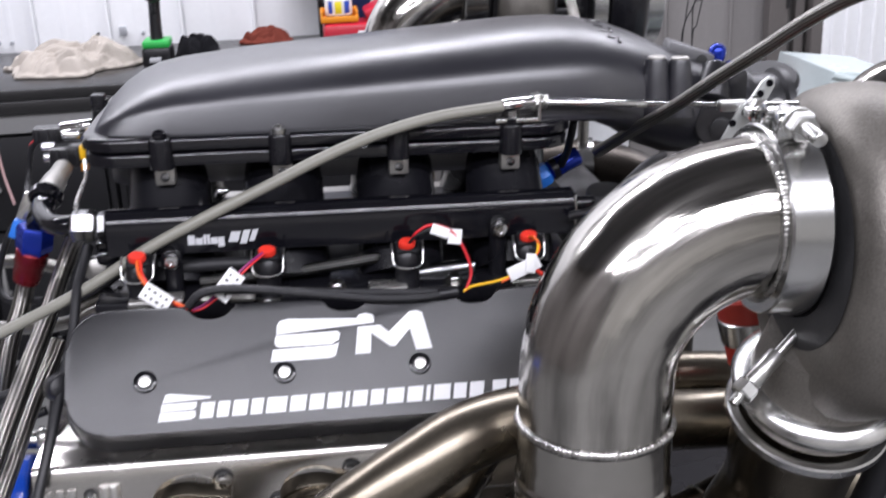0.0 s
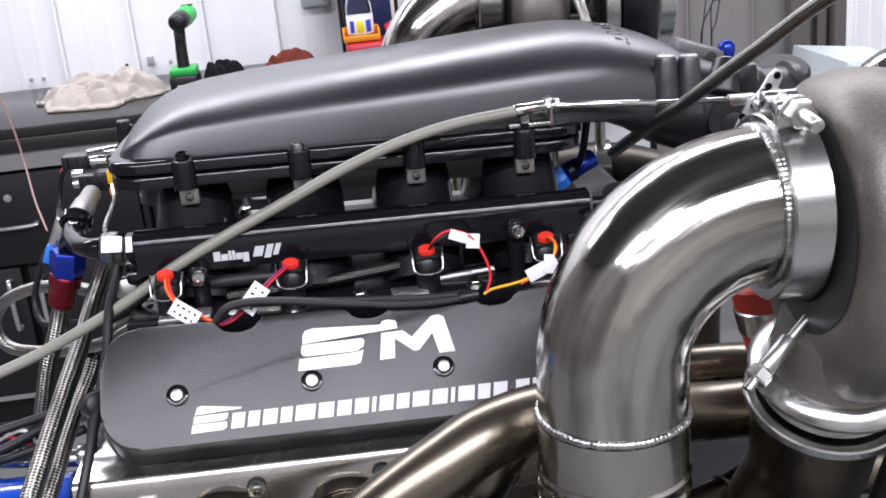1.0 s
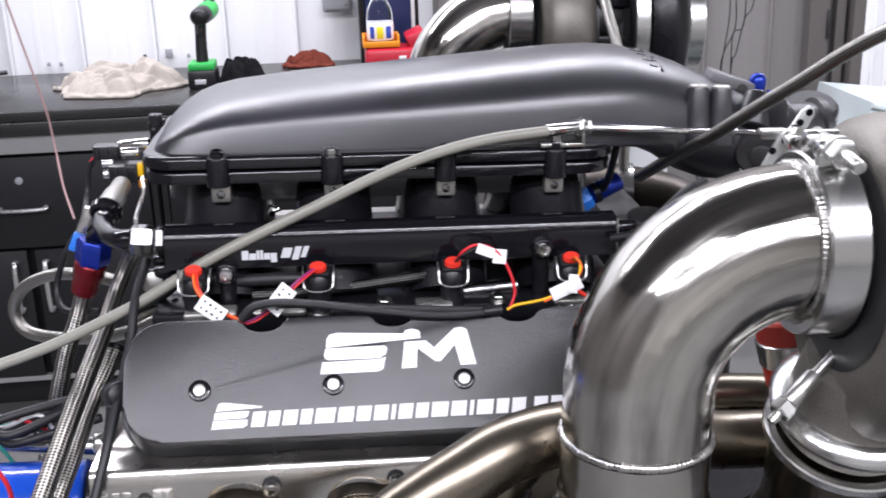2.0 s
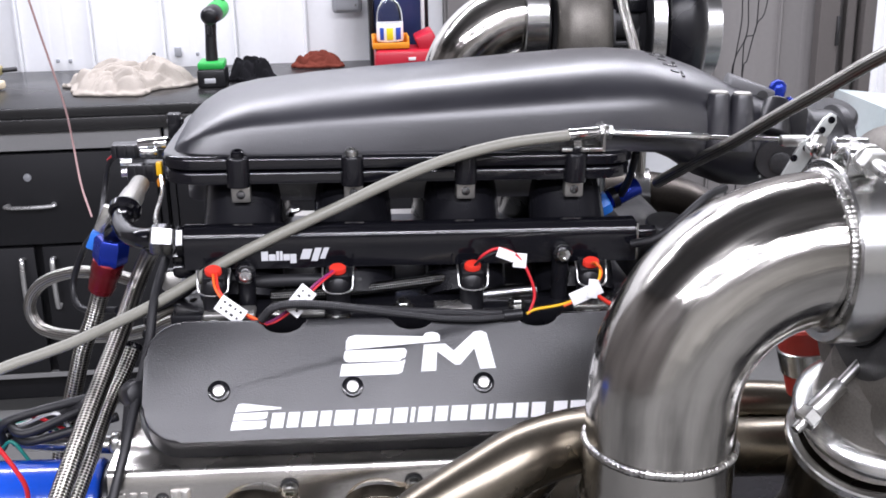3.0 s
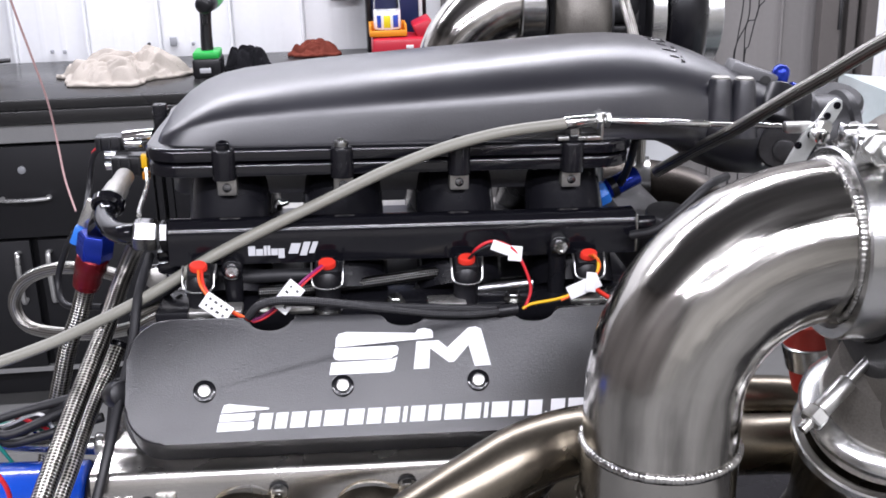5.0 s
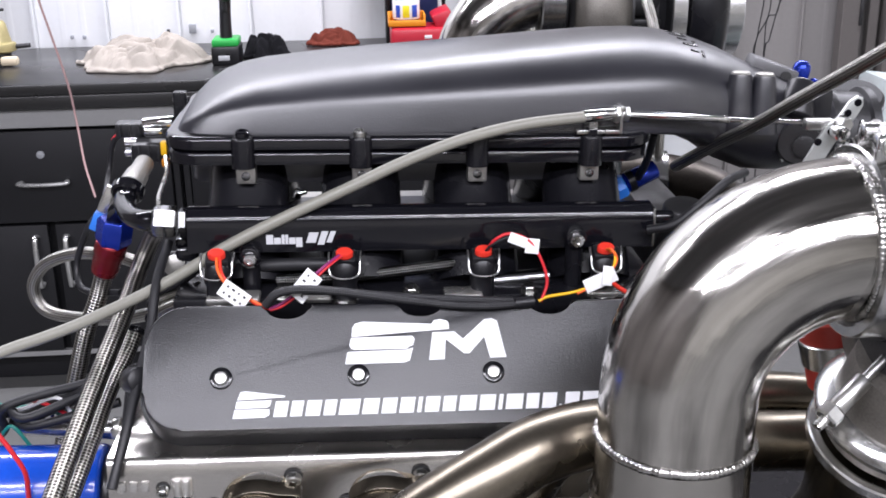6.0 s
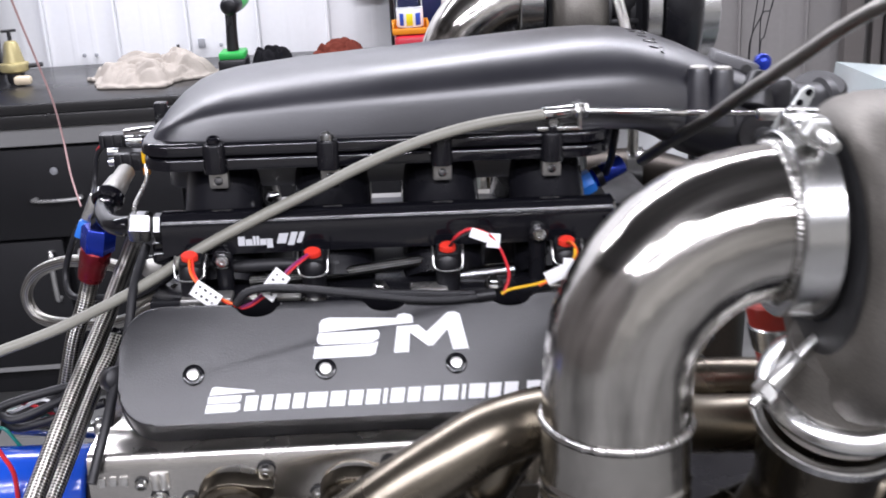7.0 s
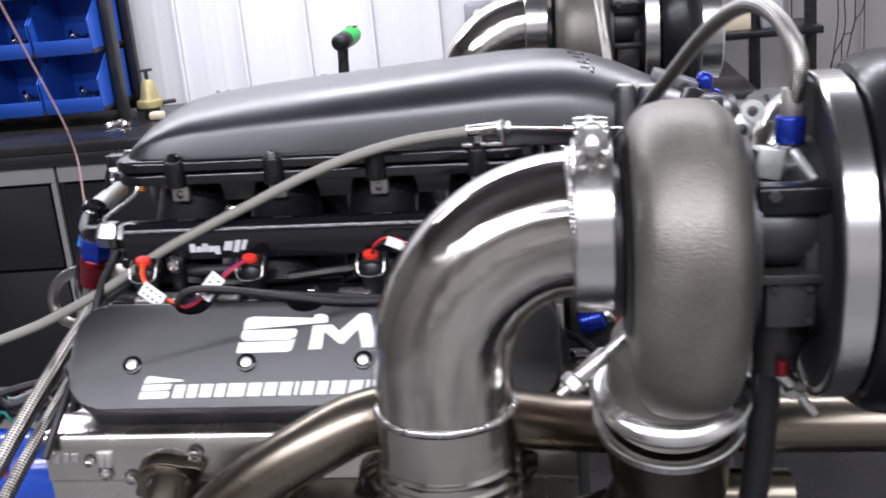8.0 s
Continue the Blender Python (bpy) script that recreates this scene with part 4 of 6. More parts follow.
    comp = part("compressor_cover", bm, M_BLACK, t, "satin black compressor cover")
    part("inlet_ring", lathe(bmn(), [(0.655, 0.066), (0.657, 0.072), (0.685, 0.072), (0.688, 0.066)], c, (1, 0, 0), 48), M_BAND, comp)
    return t


turbo(0.007, 0, 0, "large turbocharger with grey iron scroll and black compressor")
turbo(-0.045, 0.90, 0.052, "matching turbocharger beyond the intake plenum")

EC = Vector((0.4255, -0.185, 0.0735))
down = thing("exhaust_elbow", "polished stainless exhaust elbow with bright weld beads", "exhaust pipe", (EC.x - 0.103, EC.y, -0.10))
elbow(down, EC, 0.1035, 0.0515, 180, 90.6, 0.034)
bead(down, (EC.x - 0.1035, EC.y, 0.0395), (0, 0, 1), 0.0507, 0.0036, 2)
bead(down, (EC.x - 0.0040, EC.y, EC.z + 0.1033), (0.998, 0, 0.05), 0.0510, 0.0029, 3)
part("outlet_flange", lathe(bmn(), [(0.4235, 0.050), (0.4255, 0.0575), (0.431, 0.0575), (0.433, 0.050), (0.446, 0.050)], (0, EC.y, EC.z + 0.1025), (1, 0, 0), 48), M_BAND, down)
prof = [(0.036, 0.0522)]
for k in range(9):
    z = -0.003 - k * 0.0115
    prof += [(z + 0.0042, 0.0521), (z + 0.0022, 0.0526), (z + 0.0010, 0.0534), (z, 0.0537), (z - 0.0010, 0.0534), (z - 0.0022, 0.0526)]
prof += [(-0.12, 0.052), (-0.30, 0.052)]
part("bellows", lathe(bmn(), prof, (EC.x - 0.1035, EC.y, 0), (0, 0, 1), 56), M_POLISH, down, "flexible bellows section", sharp=60)
vband("outlet_clamp", down, (0.4345, EC.y, EC.z + 0.1015), (1, 0, 0), 0.0615, 0.027, (0, -0.12, 1))

EC2 = EC + Vector((-0.048, 0.90, 0.052))
down2 = thing("exhaust_elbow", "polished stainless elbow on the far turbocharger", "exhaust pipe", (EC2.x - 0.103, EC2.y, -0.10))
elbow(down2, EC2, 0.1035, 0.0515, 180, 94, 0.20)
bead(down2, (EC2.x - 0.004, EC2.y, EC2.z + 0.1033), (1, 0, -0.04), 0.0510, 0.0028, 5)
vband("outlet_clamp", down2, (0.3800, EC2.y, EC2.z + 0.1015), (1, 0, 0), 0.0615, 0.033, (0, 0.75, 0.95))

# ---- header tubes ----
def header(pts, r=0.0254, label="heat-tinted stainless header tube"):
    h = thing("header_tube", label, "exhaust pipe", pts[0], "header tubes")
    bm = bmn()
    line = spline(pts, 10)
    sweep(bm, line, r, 36)
    tube = part("tube", bm, M_HEADER, h)
    part("collar", lathe(bmn(), [(-0.004, r), (-0.004, r + 0.006), (0.004, r + 0.006), (0.006, r)], line[2], line[3] - line[1], 36), M_ALU, tube)
    n = len(line) * 2 // 3
    bead(tube, line[n], line[n + 1] - line[n - 1], r + 0.0004, 0.0012, n)
    return h


header([(0.131, 0.0, -0.104), (0.132, -0.03, -0.125), (0.14, -0.06, -0.165), (0.20, -0.09, -0.20), (0.34, -0.09, -0.19), (0.46, -0.12, -0.18)], 0.0235)
header([(0.05, -0.09, -0.30), (0.045, -0.115, -0.20), (0.070, -0.135, -0.130), (0.115, -0.142, -0.080), (0.162, -0.142, -0.043), (0.206, -0.137, -0.017), (0.248, -0.122, -0.002), (0.305, -0.098, -0.004), (0.375, -0.062, -0.033), (0.46, -0.03, -0.055), (0.60, -0.03, -0.056), (0.80, -0.03, -0.056)])
header([(0.243, 0.01, -0.102), (0.246, -0.02, -0.108), (0.27, -0.022, -0.07), (0.315, 0.0, -0.038), (0.38, 0.018, -0.040), (0.50, 0.02, -0.042), (0.58, 0.02, -0.07)], 0.022)
header([(0.030, -0.0, -0.104), (0.030, -0.02, -0.113), (0.032, -0.045, -0.135), (0.06, -0.075, -0.175), (0.15, -0.11, -0.185), (0.28, -0.10, -0.16), (0.42, -0.10, -0.135), (0.48, -0.14, -0.13)], 0.0235)
header([(0.345, -0.0, -0.104), (0.345, -0.03, -0.118), (0.36, -0.06, -0.135), (0.42, -0.08, -0.125), (0.5, -0.06, -0.11), (0.6, -0.05, -0.115)], 0.0235)


# ---- injectors ----
INJ = ((-0.0090, 0.083, 0.080), (0.1010, 0.083, 0.0792), (0.2230, 0.084, 0.0790), (0.3320, 0.084, 0.0798))


def injector():
    """Fuel injector with a locked connector; its origin is the red lock."""
    global FRAME
    keep, FRAME = FRAME, Matrix()
    t = thing("fuel_injector", "black fuel injector with a red connector lock and wire clip", "fuel injector", (0, 0, 0), "fuel injectors")
    up = Vector((0, -0.45, 0.89))
    m = basis((0, 0.002, -0.004), up, (0, 1, 0.5))
    plug = part("connector", box(bmn(), (0, 0.001, -0.010), (0.021, 0.016, 0.019), 0.003, m), M_PLASTIC, t)
    part("collar", box(bmn(), (0.002, 0.003, -0.008), (0.026, 0.013, 0.009), 0.002, m), M_PLASTIC, plug)
    bm = bmn()
    lathe(bm, [(-0.001, 0.0068), (0.0035, 0.0068), (0.0048, 0.0058), (0.005, 0.003)], (0, 0, 0), (0, 0, 1), 24)
    bmesh.ops.transform(bm, matrix=basis((0, 0.0005, -0.003), up, (0, 1, 0.5)) @ Matrix.Diagonal((1.12, 0.78, 1, 1)), verts=bm.verts[:])
    part("lock", bm, M_RED, plug, "red connector lock")
    part("slot", box(bmn(), (0, 0.0, 0.0022), (0.009, 0.0016, 0.0006), 0, basis((0, 0.0005, -0.003), up, (0, 1, 0.5))), M_REDBIN, plug)
    bm = bmn()
    pts = [(-0.0135, 0.004, -0.002), (-0.0135, -0.004, -0.008), (-0.0125, -0.0085, -0.0175), (-0.006, -0.0125, -0.0205), (0.006, -0.0125, -0.0205), (0.0125, -0.0085, -0.0175), (0.0135, -0.004, -0.008), (0.0145, 0.004, -0.001)]
    sweep(bm, spline(pts, 4), 0.0009, 6)
    part("wire_clip", bm, M_ZINC, t)
    bm = bmn()
    lathe(bm, [(-0.048, 0.0085), (-0.046, 0.0105), (-0.026, 0.0112), (-0.024, 0.0122), (-0.014, 0.0122), (-0.009, 0.0095), (-0.006, 0.0085)], (0, 0.012, 0.0), (0, 0.25, 1), 24)
    part("body", bm, M_PLASTIC, t)
    part("seat", lathe(bmn(), [(-0.0505, 0.0105), (-0.0495, 0.0125), (-0.0465, 0.0125), (-0.0455, 0.0105)], (0, 0.012, 0), (0, 0.25, 1), 24), M_ZINC, t)
    FRAME = keep
    return t


first = injector()
first.matrix_basis = FRAME @ Matrix.Translation(INJ[0])
for p in INJ[1:]:
    copy_thing(first, FRAME @ Matrix.Translation(p))


# ---- wiring ----
def cord(name, label, category, pts, r, mat, group="", seg=10, per=8):
    bm = bmn()
    sweep(bm, spline(pts, per), r, seg)
    return single(name, bm, mat, label, category, group=group)


def tag(c, ax, w, h, label="white printed wire label", printed=True):
    """A folded wire flag, with dots of print or plain."""
    m = basis(c, (0, -0.9, 0.3), ax)
    t = thing("wire_label", label, "label", c, "wire labels")
    flag = part("flag", box(bmn(), (0, 0, 0), (w, h, 0.0007), 0.0003, m), M_LABEL, t)
    lw, lh = (w, h) if w > h else (h, w)
    for k in range(8 if printed else 0):
        a, b = (k % 4 - 1.5) * lw * 0.21, (k // 4 - 0.5) * lh * 0.42
        part("print", box(bmn(), (a, b, 0.0006) if w > h else (b, a, 0.0006), (0.0016 + 0.0006 * (k % 3), 0.0019, 0.0003), 0, m), M_INK, flag)
    return t


WY = 0.068
cord("injector_wire", "orange and red injector wire", "wire", [(-0.009, 0.080, 0.078), (-0.0061, 0.066, 0.0688), (0.0026, 0.06, 0.0576), (0.0214, 0.055, 0.0469), (0.0363, 0.053, 0.0398)], 0.0013, M_ORANGE, "injector wires")
cord("injector_wire", "red injector wire beside an orange one", "wire", [(-0.006, 0.080, 0.078), (-0.0032, 0.066, 0.0676), (0.006, 0.06, 0.0565), (0.0228, 0.055, 0.0447), (0.0372, 0.053, 0.0387)], 0.0013, M_RED, "injector wires")
cord("injector_wire", "purple injector wire with a printed flag", "wire", [(0.098, 0.080, 0.078), (0.0821, 0.066, 0.0704), (0.062, 0.06, 0.0531), (0.0471, 0.055, 0.0429), (0.0363, 0.053, 0.0387)], 0.0013, M_PURPLE, "injector wires")
cord("injector_wire", "red injector wire with a printed flag", "wire", [(0.101, 0.080, 0.078), (0.0845, 0.066, 0.0693), (0.0644, 0.06, 0.0515), (0.048, 0.055, 0.0407), (0.0372, 0.053, 0.0376)], 0.0011, M_REDWIRE, "injector wires")
cord("injector_wire", "red injector wire looping over to the loom", "wire", [(0.226, 0.081, 0.078), (0.2301, 0.072, 0.0906), (0.2433, 0.07, 0.0978), (0.2599, 0.068, 0.0923), (0.27, 0.065, 0.0781), (0.2764, 0.06, 0.0572), (0.2709, 0.055, 0.0404)], 0.0014, M_REDWIRE, "injector wires")
cord("injector_wire", "grey injector wire looping over to the loom", "wire", [(0.224, 0.081, 0.078), (0.2301, 0.072, 0.088), (0.2449, 0.07, 0.0946), (0.2584, 0.068, 0.0891)], 0.0011, M_RUBBER, "injector wires")
cord("injector_wire", "yellow injector wire running to the loom", "wire", [(0.334, 0.081, 0.078), (0.3373, 0.07, 0.0777), (0.3358, 0.066, 0.0668), (0.3266, 0.062, 0.0561), (0.3029, 0.058, 0.048), (0.2771, 0.056, 0.0442), (0.2689, 0.055, 0.0405)], 0.0014, M_YELLOW, "injector wires")
cord("injector_wire", "orange injector wire beside a yellow one", "wire", [(0.331, 0.081, 0.078), (0.334, 0.07, 0.0816), (0.3386, 0.068, 0.073), (0.3325, 0.064, 0.0622), (0.3249, 0.061, 0.0549), (0.3028, 0.057, 0.0462)], 0.0013, M_ORANGE, "injector wires")
cord("injector_wire", "short red wire tail past the label", "wire", [(0.3313, 0.06, 0.0567), (0.3405, 0.06, 0.0499), (0.3507, 0.058, 0.0438)], 0.002, M_RED, "injector wires")
tag((0.0079, 0.052, 0.0527), (0.55, 0, 0.8), 0.026, 0.015)
tag((0.0677, 0.054, 0.059), (0.62, 0, 0.78), 0.016, 0.027)
tag((0.2504, 0.066, 0.0932), (0.3, 0, 0.8), 0.016, 0.009, "small white wrap label on a red wire", False)
tag((0.2632, 0.066, 0.0875), (0.1, 0, 0.9), 0.012, 0.013, "small white wrap label on a red wire", False)
tag((0.3233, 0.059, 0.0573), (-0.35, 0, 0.9), 0.030, 0.012, "white wrap label on a yellow wire", False)
tag((0.3291, 0.058, 0.0618), (0.1, 0, 0.9), 0.009, 0.017, "white wrap label on a yellow wire", False)

loom = thing("wiring_loom", "black woven wiring loom resting along the cover", "wiring", (0.1497, 0.034, 0.0521))
bm = bmn()
sweep(bm, spline([(0.034, 0.046, 0.0448), (0.0443, 0.044, 0.0562), (0.0628, 0.042, 0.0606), (0.0918, 0.04, 0.0594), (0.1256, 0.036, 0.0562), (0.1643, 0.033, 0.0515), (0.1984, 0.031, 0.048), (0.2329, 0.031, 0.0474), (0.2583, 0.035, 0.0482)], 10), lambda s: 0.0038 - 0.0006 * s, 14)
part("sleeve", bm, M_LOOM, loom)
bm = bmn()
sweep(bm, spline([(0.0648, 0.05, 0.0559), (0.1014, 0.047, 0.0553), (0.16, 0.042, 0.0518), (0.229, 0.039, 0.0486), (0.2547, 0.038, 0.0482)], 10), 0.0032, 12)
part("sleeve", bm, M_LOOM, loom)
bm = bmn()
rod(bm, (0.2445, 0.033, 0.0478), (0.2607, 0.035, 0.0486), 0.0050, seg=12)
part("heat_shrink", bm, M_PLASTIC, loom)

# hoses and hardware low in the valley
cord("valley_hose", "grey braided hose lying in the engine valley", "hose", [(0.0391, 0.112, 0.0422), (0.0806, 0.112, 0.0437), (0.1276, 0.112, 0.0473), (0.1869, 0.116, 0.0526), (0.208, 0.125, 0.0521)], 0.0055, M_BRAID_DARK)
cord("valley_hose", "black hose lying in the engine valley", "hose", [(0.0086, 0.115, 0.0547), (0.0602, 0.115, 0.0566), (0.1226, 0.116, 0.0544)], 0.006, M_RUBBER)
cord("crossover_pipe", "bare aluminium crossover pipe in the valley", "pipe", [(0.2362, 0.112, 0.0379), (0.2602, 0.112, 0.04), (0.2871, 0.112, 0.0421)], 0.008, M_STEELNUT)
for x in (0.045, 0.160, 0.265, 0.355):
    n = thing("intake_bolt", "zinc flange bolt on the intake base", "bolt", (x, 0.088, 0.037), "intake bolts")
    part("washer", lathe(bmn(), [(0, 0.009), (0.0015, 0.009)], (x, 0.088, 0.0368), (0, -0.2, 1), 18), M_ZINC, n)
    part("hex", hexnut(bmn(), (x, 0.088, 0.038), (x, 0.0868, 0.044), 0.0065), M_ZINC, n)
for x, w in ((0.004, 0.046), (0.078, 0.022), (0.205, 0.034), (0.340, 0.052)):
    single("gasket_tab", box(bmn(), (x, 0.080, 0.0395), (w, 0.022, 0.006), 0.002), M_ALU, "bare aluminium intake gasket tab beside the cover", "gasket", group="gasket tabs")
fit = thing("blue_fitting", "blue anodised hose fitting behind the fuel rail", "fitting", (0.3825, 0.26, 0.08))
part("nut", hexnut(bmn(), (0.3709, 0.255, 0.079), (0.3888, 0.255, 0.0886), 0.013), M_BLUE_LT, fit)
part("socket", rod(bmn(), (0.3888, 0.255, 0.0886), (0.4217, 0.262, 0.1028), 0.0105, bev=0.002), M_BLUE_AN, fit)
part("band", rod(bmn(), (0.3912, 0.255, 0.0898), (0.3974, 0.256, 0.0925), 0.0115, seg=18), M_BLACK, fit)
cord("vacuum_hose", "thin black hose hanging from the plenum corner", "hose", [(0.3978, 0.19, 0.1568), (0.3981, 0.2, 0.14), (0.4016, 0.23, 0.1147), (0.4006, 0.25, 0.0959)], 0.004, M_RUBBER)
cord("sensor_lead", "black sensor lead running behind the elbow", "wire", [(0.3736, 0.1, 0.0896), (0.3942, 0.09, 0.0978), (0.4168, 0.09, 0.1162), (0.4425, 0.1, 0.1343), (0.469, 0.13, 0.1339)], 0.004, M_RUBBER)
cord("sensor_lead", "black lead beside the cover's end", "wire", [(0.3474, 0.07, 0.0431), (0.3625, 0.07, 0.0537), (0.3806, 0.08, 0.0605)], 0.0035, M_RUBBER)
valve = thing("purge_fitting", "small zinc valve on the intake base", "fitting", (0.0574, 0.17, 0.1046))
part("stem", rod(bmn(), (0.0557, 0.17, 0.1024), (0.0593, 0.17, 0.1113), 0.004, bev=0.001), M_CHROME, valve)
part("cap", rod(bmn(), (0.0592, 0.168, 0.1074), (0.0657, 0.168, 0.1095), 0.0025, seg=10), M_CHROME, valve)

# ---- throttle cable and its bracket ----
cable = thing("throttle_cable", "grey sheathed throttle cable with a bright end fitting", "cable", (0.1, 0.115, 0.13))
bm = bmn()
sweep(bm, spline([(-0.2838, 0.06, -0.0374), (-0.2033, 0.09, -0.0126), (-0.1672, 0.098, -0.0025), (-0.1294, 0.102, 0.0111), (-0.0615, 0.102, 0.0436), (0.0008, 0.104, 0.0801), (0.0521, 0.108, 0.1048), (0.1034, 0.114, 0.1269), (0.1551, 0.12, 0.1497), (0.2074, 0.128, 0.1674), (0.2604, 0.135, 0.1787), (0.3201, 0.143, 0.184)], 10), 0.0052, 16)
part("sheath", bm, M_CABLE, cable)
part("ferrule", rod(bmn(), (0.3179, 0.143, 0.1841), (0.3496, 0.15, 0.1853), 0.0058, bev=0.001), M_CHROME, cable)
part("nut", hexnut(bmn(), (0.3473, 0.1495, 0.1849), (0.3519, 0.1505, 0.1849), 0.0085), M_ZINC, cable)
part("nut", hexnut(bmn(), (0.3566, 0.152, 0.1848), (0.3617, 0.153, 0.1845), 0.0075), M_ZINC, cable)
part("sleeve", rod(bmn(), (0.3485, 0.15, 0.1853), (0.4601, 0.163, 0.1759), 0.0036, bev=0.0006), M_CHROME, cable)
part("rod", rod(bmn(), (0.4601, 0.163, 0.1759), (0.521, 0.114, 0.183), 0.0026, seg=12), M_CHROME, cable)
br = thing("cable_bracket", "bare steel cable bracket bolted to the plenum flange", "bracket", (0.3347, 0.155, 0.1549))
P = Vector((0.3174, 0.15, 0.1537))
part("plate", box(bmn(), (P.x + 0.016, 0.158, 0.1690), (0.040, 0.026, 0.004), 0.001), M_ZINC, br)
part("upright", box(bmn(), (P.x + 0.0365, 0.152, 0.1800), (0.003, 0.016, 0.026), 0.001), M_ZINC, br)
part("bolt", hexnut(bmn(), (P.x + 0.012, 0.155, 0.171), (P.x + 0.012, 0.155, 0.178), 0.0075), M_ZINC, br)
part("stud", rod(bmn(), (P.x + 0.012, 0.155, 0.178), (P.x + 0.012, 0.155, 0.184), 0.0032, seg=12), M_ZINC, br)

# ---- fuel feed at the rail's end ----
feed = thing("fuel_feed_fitting", "black and silver elbow fitting with blue and red hose end", "fitting", (-0.09, 0.15, 0.08))
part("port_nut", hexnut(bmn(), (-0.0375, 0.122, 0.095), (-0.045, 0.122, 0.095), 0.014), M_RAIL, feed)
part("swivel_nut", hexnut(bmn(), (-0.047, 0.122, 0.096), (-0.068, 0.122, 0.0975), 0.0145), M_STEELNUT, feed)
bm = bmn()
sweep(bm, spline([(-0.066, 0.123, 0.0975), (-0.078, 0.128, 0.0960), (-0.0935, 0.150, 0.0945), (-0.1040, 0.178, 0.0970), (-0.1040, 0.196, 0.1035)], 8), 0.0095, 20)
part("elbow", bm, M_RAIL, feed)
part("collar", lathe(bmn(), [(0, 0.0130), (0.003, 0.0155), (0.010, 0.0155), (0.013, 0.0130)], (-0.1045, 0.193, 0.1000), (0.05, 0.75, 0.45), 26), M_RAIL, feed)
part("silver_neck", lathe(bmn(), [(0, 0.0118), (0.030, 0.0112), (0.032, 0.0098), (0.060, 0.0095), (0.062, 0.0080)], (-0.1035, 0.204, 0.1050), (0.06, 0.92, 0.12), 28), M_CAST, feed)
part("hose_bend", sweep(bmn(), spline([(-0.1050, 0.192, 0.0965), (-0.1130, 0.214, 0.0850), (-0.1230, 0.231, 0.0720), (-0.1275, 0.236, 0.0600)], 8), 0.0098, 20), M_RAIL, feed)
part("blue_nut", hexnut(bmn(), (-0.1262, 0.2352, 0.0640), (-0.1322, 0.2385, 0.0370), 0.0178), M_BLUE_AN, feed)
part("red_socket", lathe(bmn(), [(0, 0.0140), (0.002, 0.0160), (0.014, 0.0160), (0.016, 0.0148), (0.030, 0.0140), (0.038, 0.0128), (0.040, 0.0105)], (-0.1318, 0.2380, 0.0400), (-0.34, 0.17, -0.92), 28), M_RED_AN, feed)
part("blue_clip", box(bmn(), (0, 0, 0), (0.0150, 0.011, 0.020), 0.002, pose(-0.1462, 0.252, 0.0560, 0, 24, 0)), M_BLUE_LT, feed)
part("white_tab", box(bmn(), (0, 0, 0), (0.0125, 0.008, 0.030), 0.002, pose(-0.1355, 0.250, 0.0800, 0, 25, 0)), M_ALU, feed)


def braided(label, pts, r, mat=M_BRAID):
    h = thing("braided_hose", label, "hose", pts[-1], "braided hoses")
    bm = bmn()
    line = spline(pts, 14)
    sweep(bm, line, r, 20)
    part("braid", bm, mat, h)
    part("ferrule", rod(bmn(), line[0] - (line[1] - line[0]).normalized() * 0.002, line[2], r * 1.12, seg=20, bev=0.001), M_BLACK, h)
    return h


braided("thick braided stainless fuel hose below the red fitting", [(-0.1440, 0.2445, 0.0060), (-0.1500, 0.2460, -0.0120), (-0.1560, 0.2430, -0.0300), (-0.1670, 0.2390, -0.0570), (-0.1775, 0.2370, -0.0940), (-0.1870, 0.2370, -0.1270), (-0.1955, 0.2300, -0.1620), (-0.2100, 0.2200, -0.2300)], 0.0092)
braided("thick braided stainless hose crossing before the blue cylinder", [(-0.0731, 0.170, 0.0764), (-0.0850, 0.200, 0.0560), (-0.1000, 0.202, 0.0240), (-0.1060, 0.152, 0.0010), (-0.1134, 0.1026, -0.0202), (-0.1195, 0.067, -0.0375), (-0.1250, 0.0300, -0.0546), (-0.1315, -0.0084, -0.0750), (-0.1375, -0.045, -0.0950), (-0.1440, -0.085, -0.1180)], 0.0088)
braided("braided stainless hose beside the valve cover", [(-0.0970, 0.150, -0.0192), (-0.1050, 0.133, -0.0380), (-0.1131, 0.1121, -0.0531), (-0.1181, 0.0821, -0.0662), (-0.1220, 0.0469, -0.0805), (-0.1280, 0.0140, -0.0980), (-0.1345, -0.0150, -0.1160), (-0.1420, -0.0500, -0.1400)], 0.0076)
braided("thin braided hose curling in a loop behind the fittings", [(-0.108, 0.26, 0.0068), (-0.1399, 0.29, 0.0046), (-0.1882, 0.32, -0.0008), (-0.23, 0.34, -0.02), (-0.2478, 0.345, -0.0483), (-0.2357, 0.34, -0.0741), (-0.1899, 0.31, -0.0727), (-0.1325, 0.27, -0.0567), (-0.0844, 0.22, -0.0287)], 0.0068, M_BRAID_DIM)
braided("thin braided hose entering beside the valve cover", [(-0.0802, 0.14, -0.0048), (-0.0629, 0.13, 0.0102), (-0.0427, 0.12, 0.021), (-0.0238, 0.115, 0.0263)], 0.006, M_BRAID_DIM)
braided("thin braided hose above another beside the valve cover", [(-0.081, 0.15, 0.0056), (-0.0585, 0.14, 0.0192), (-0.0316, 0.12, 0.0341)], 0.0055, M_BRAID_DIM)
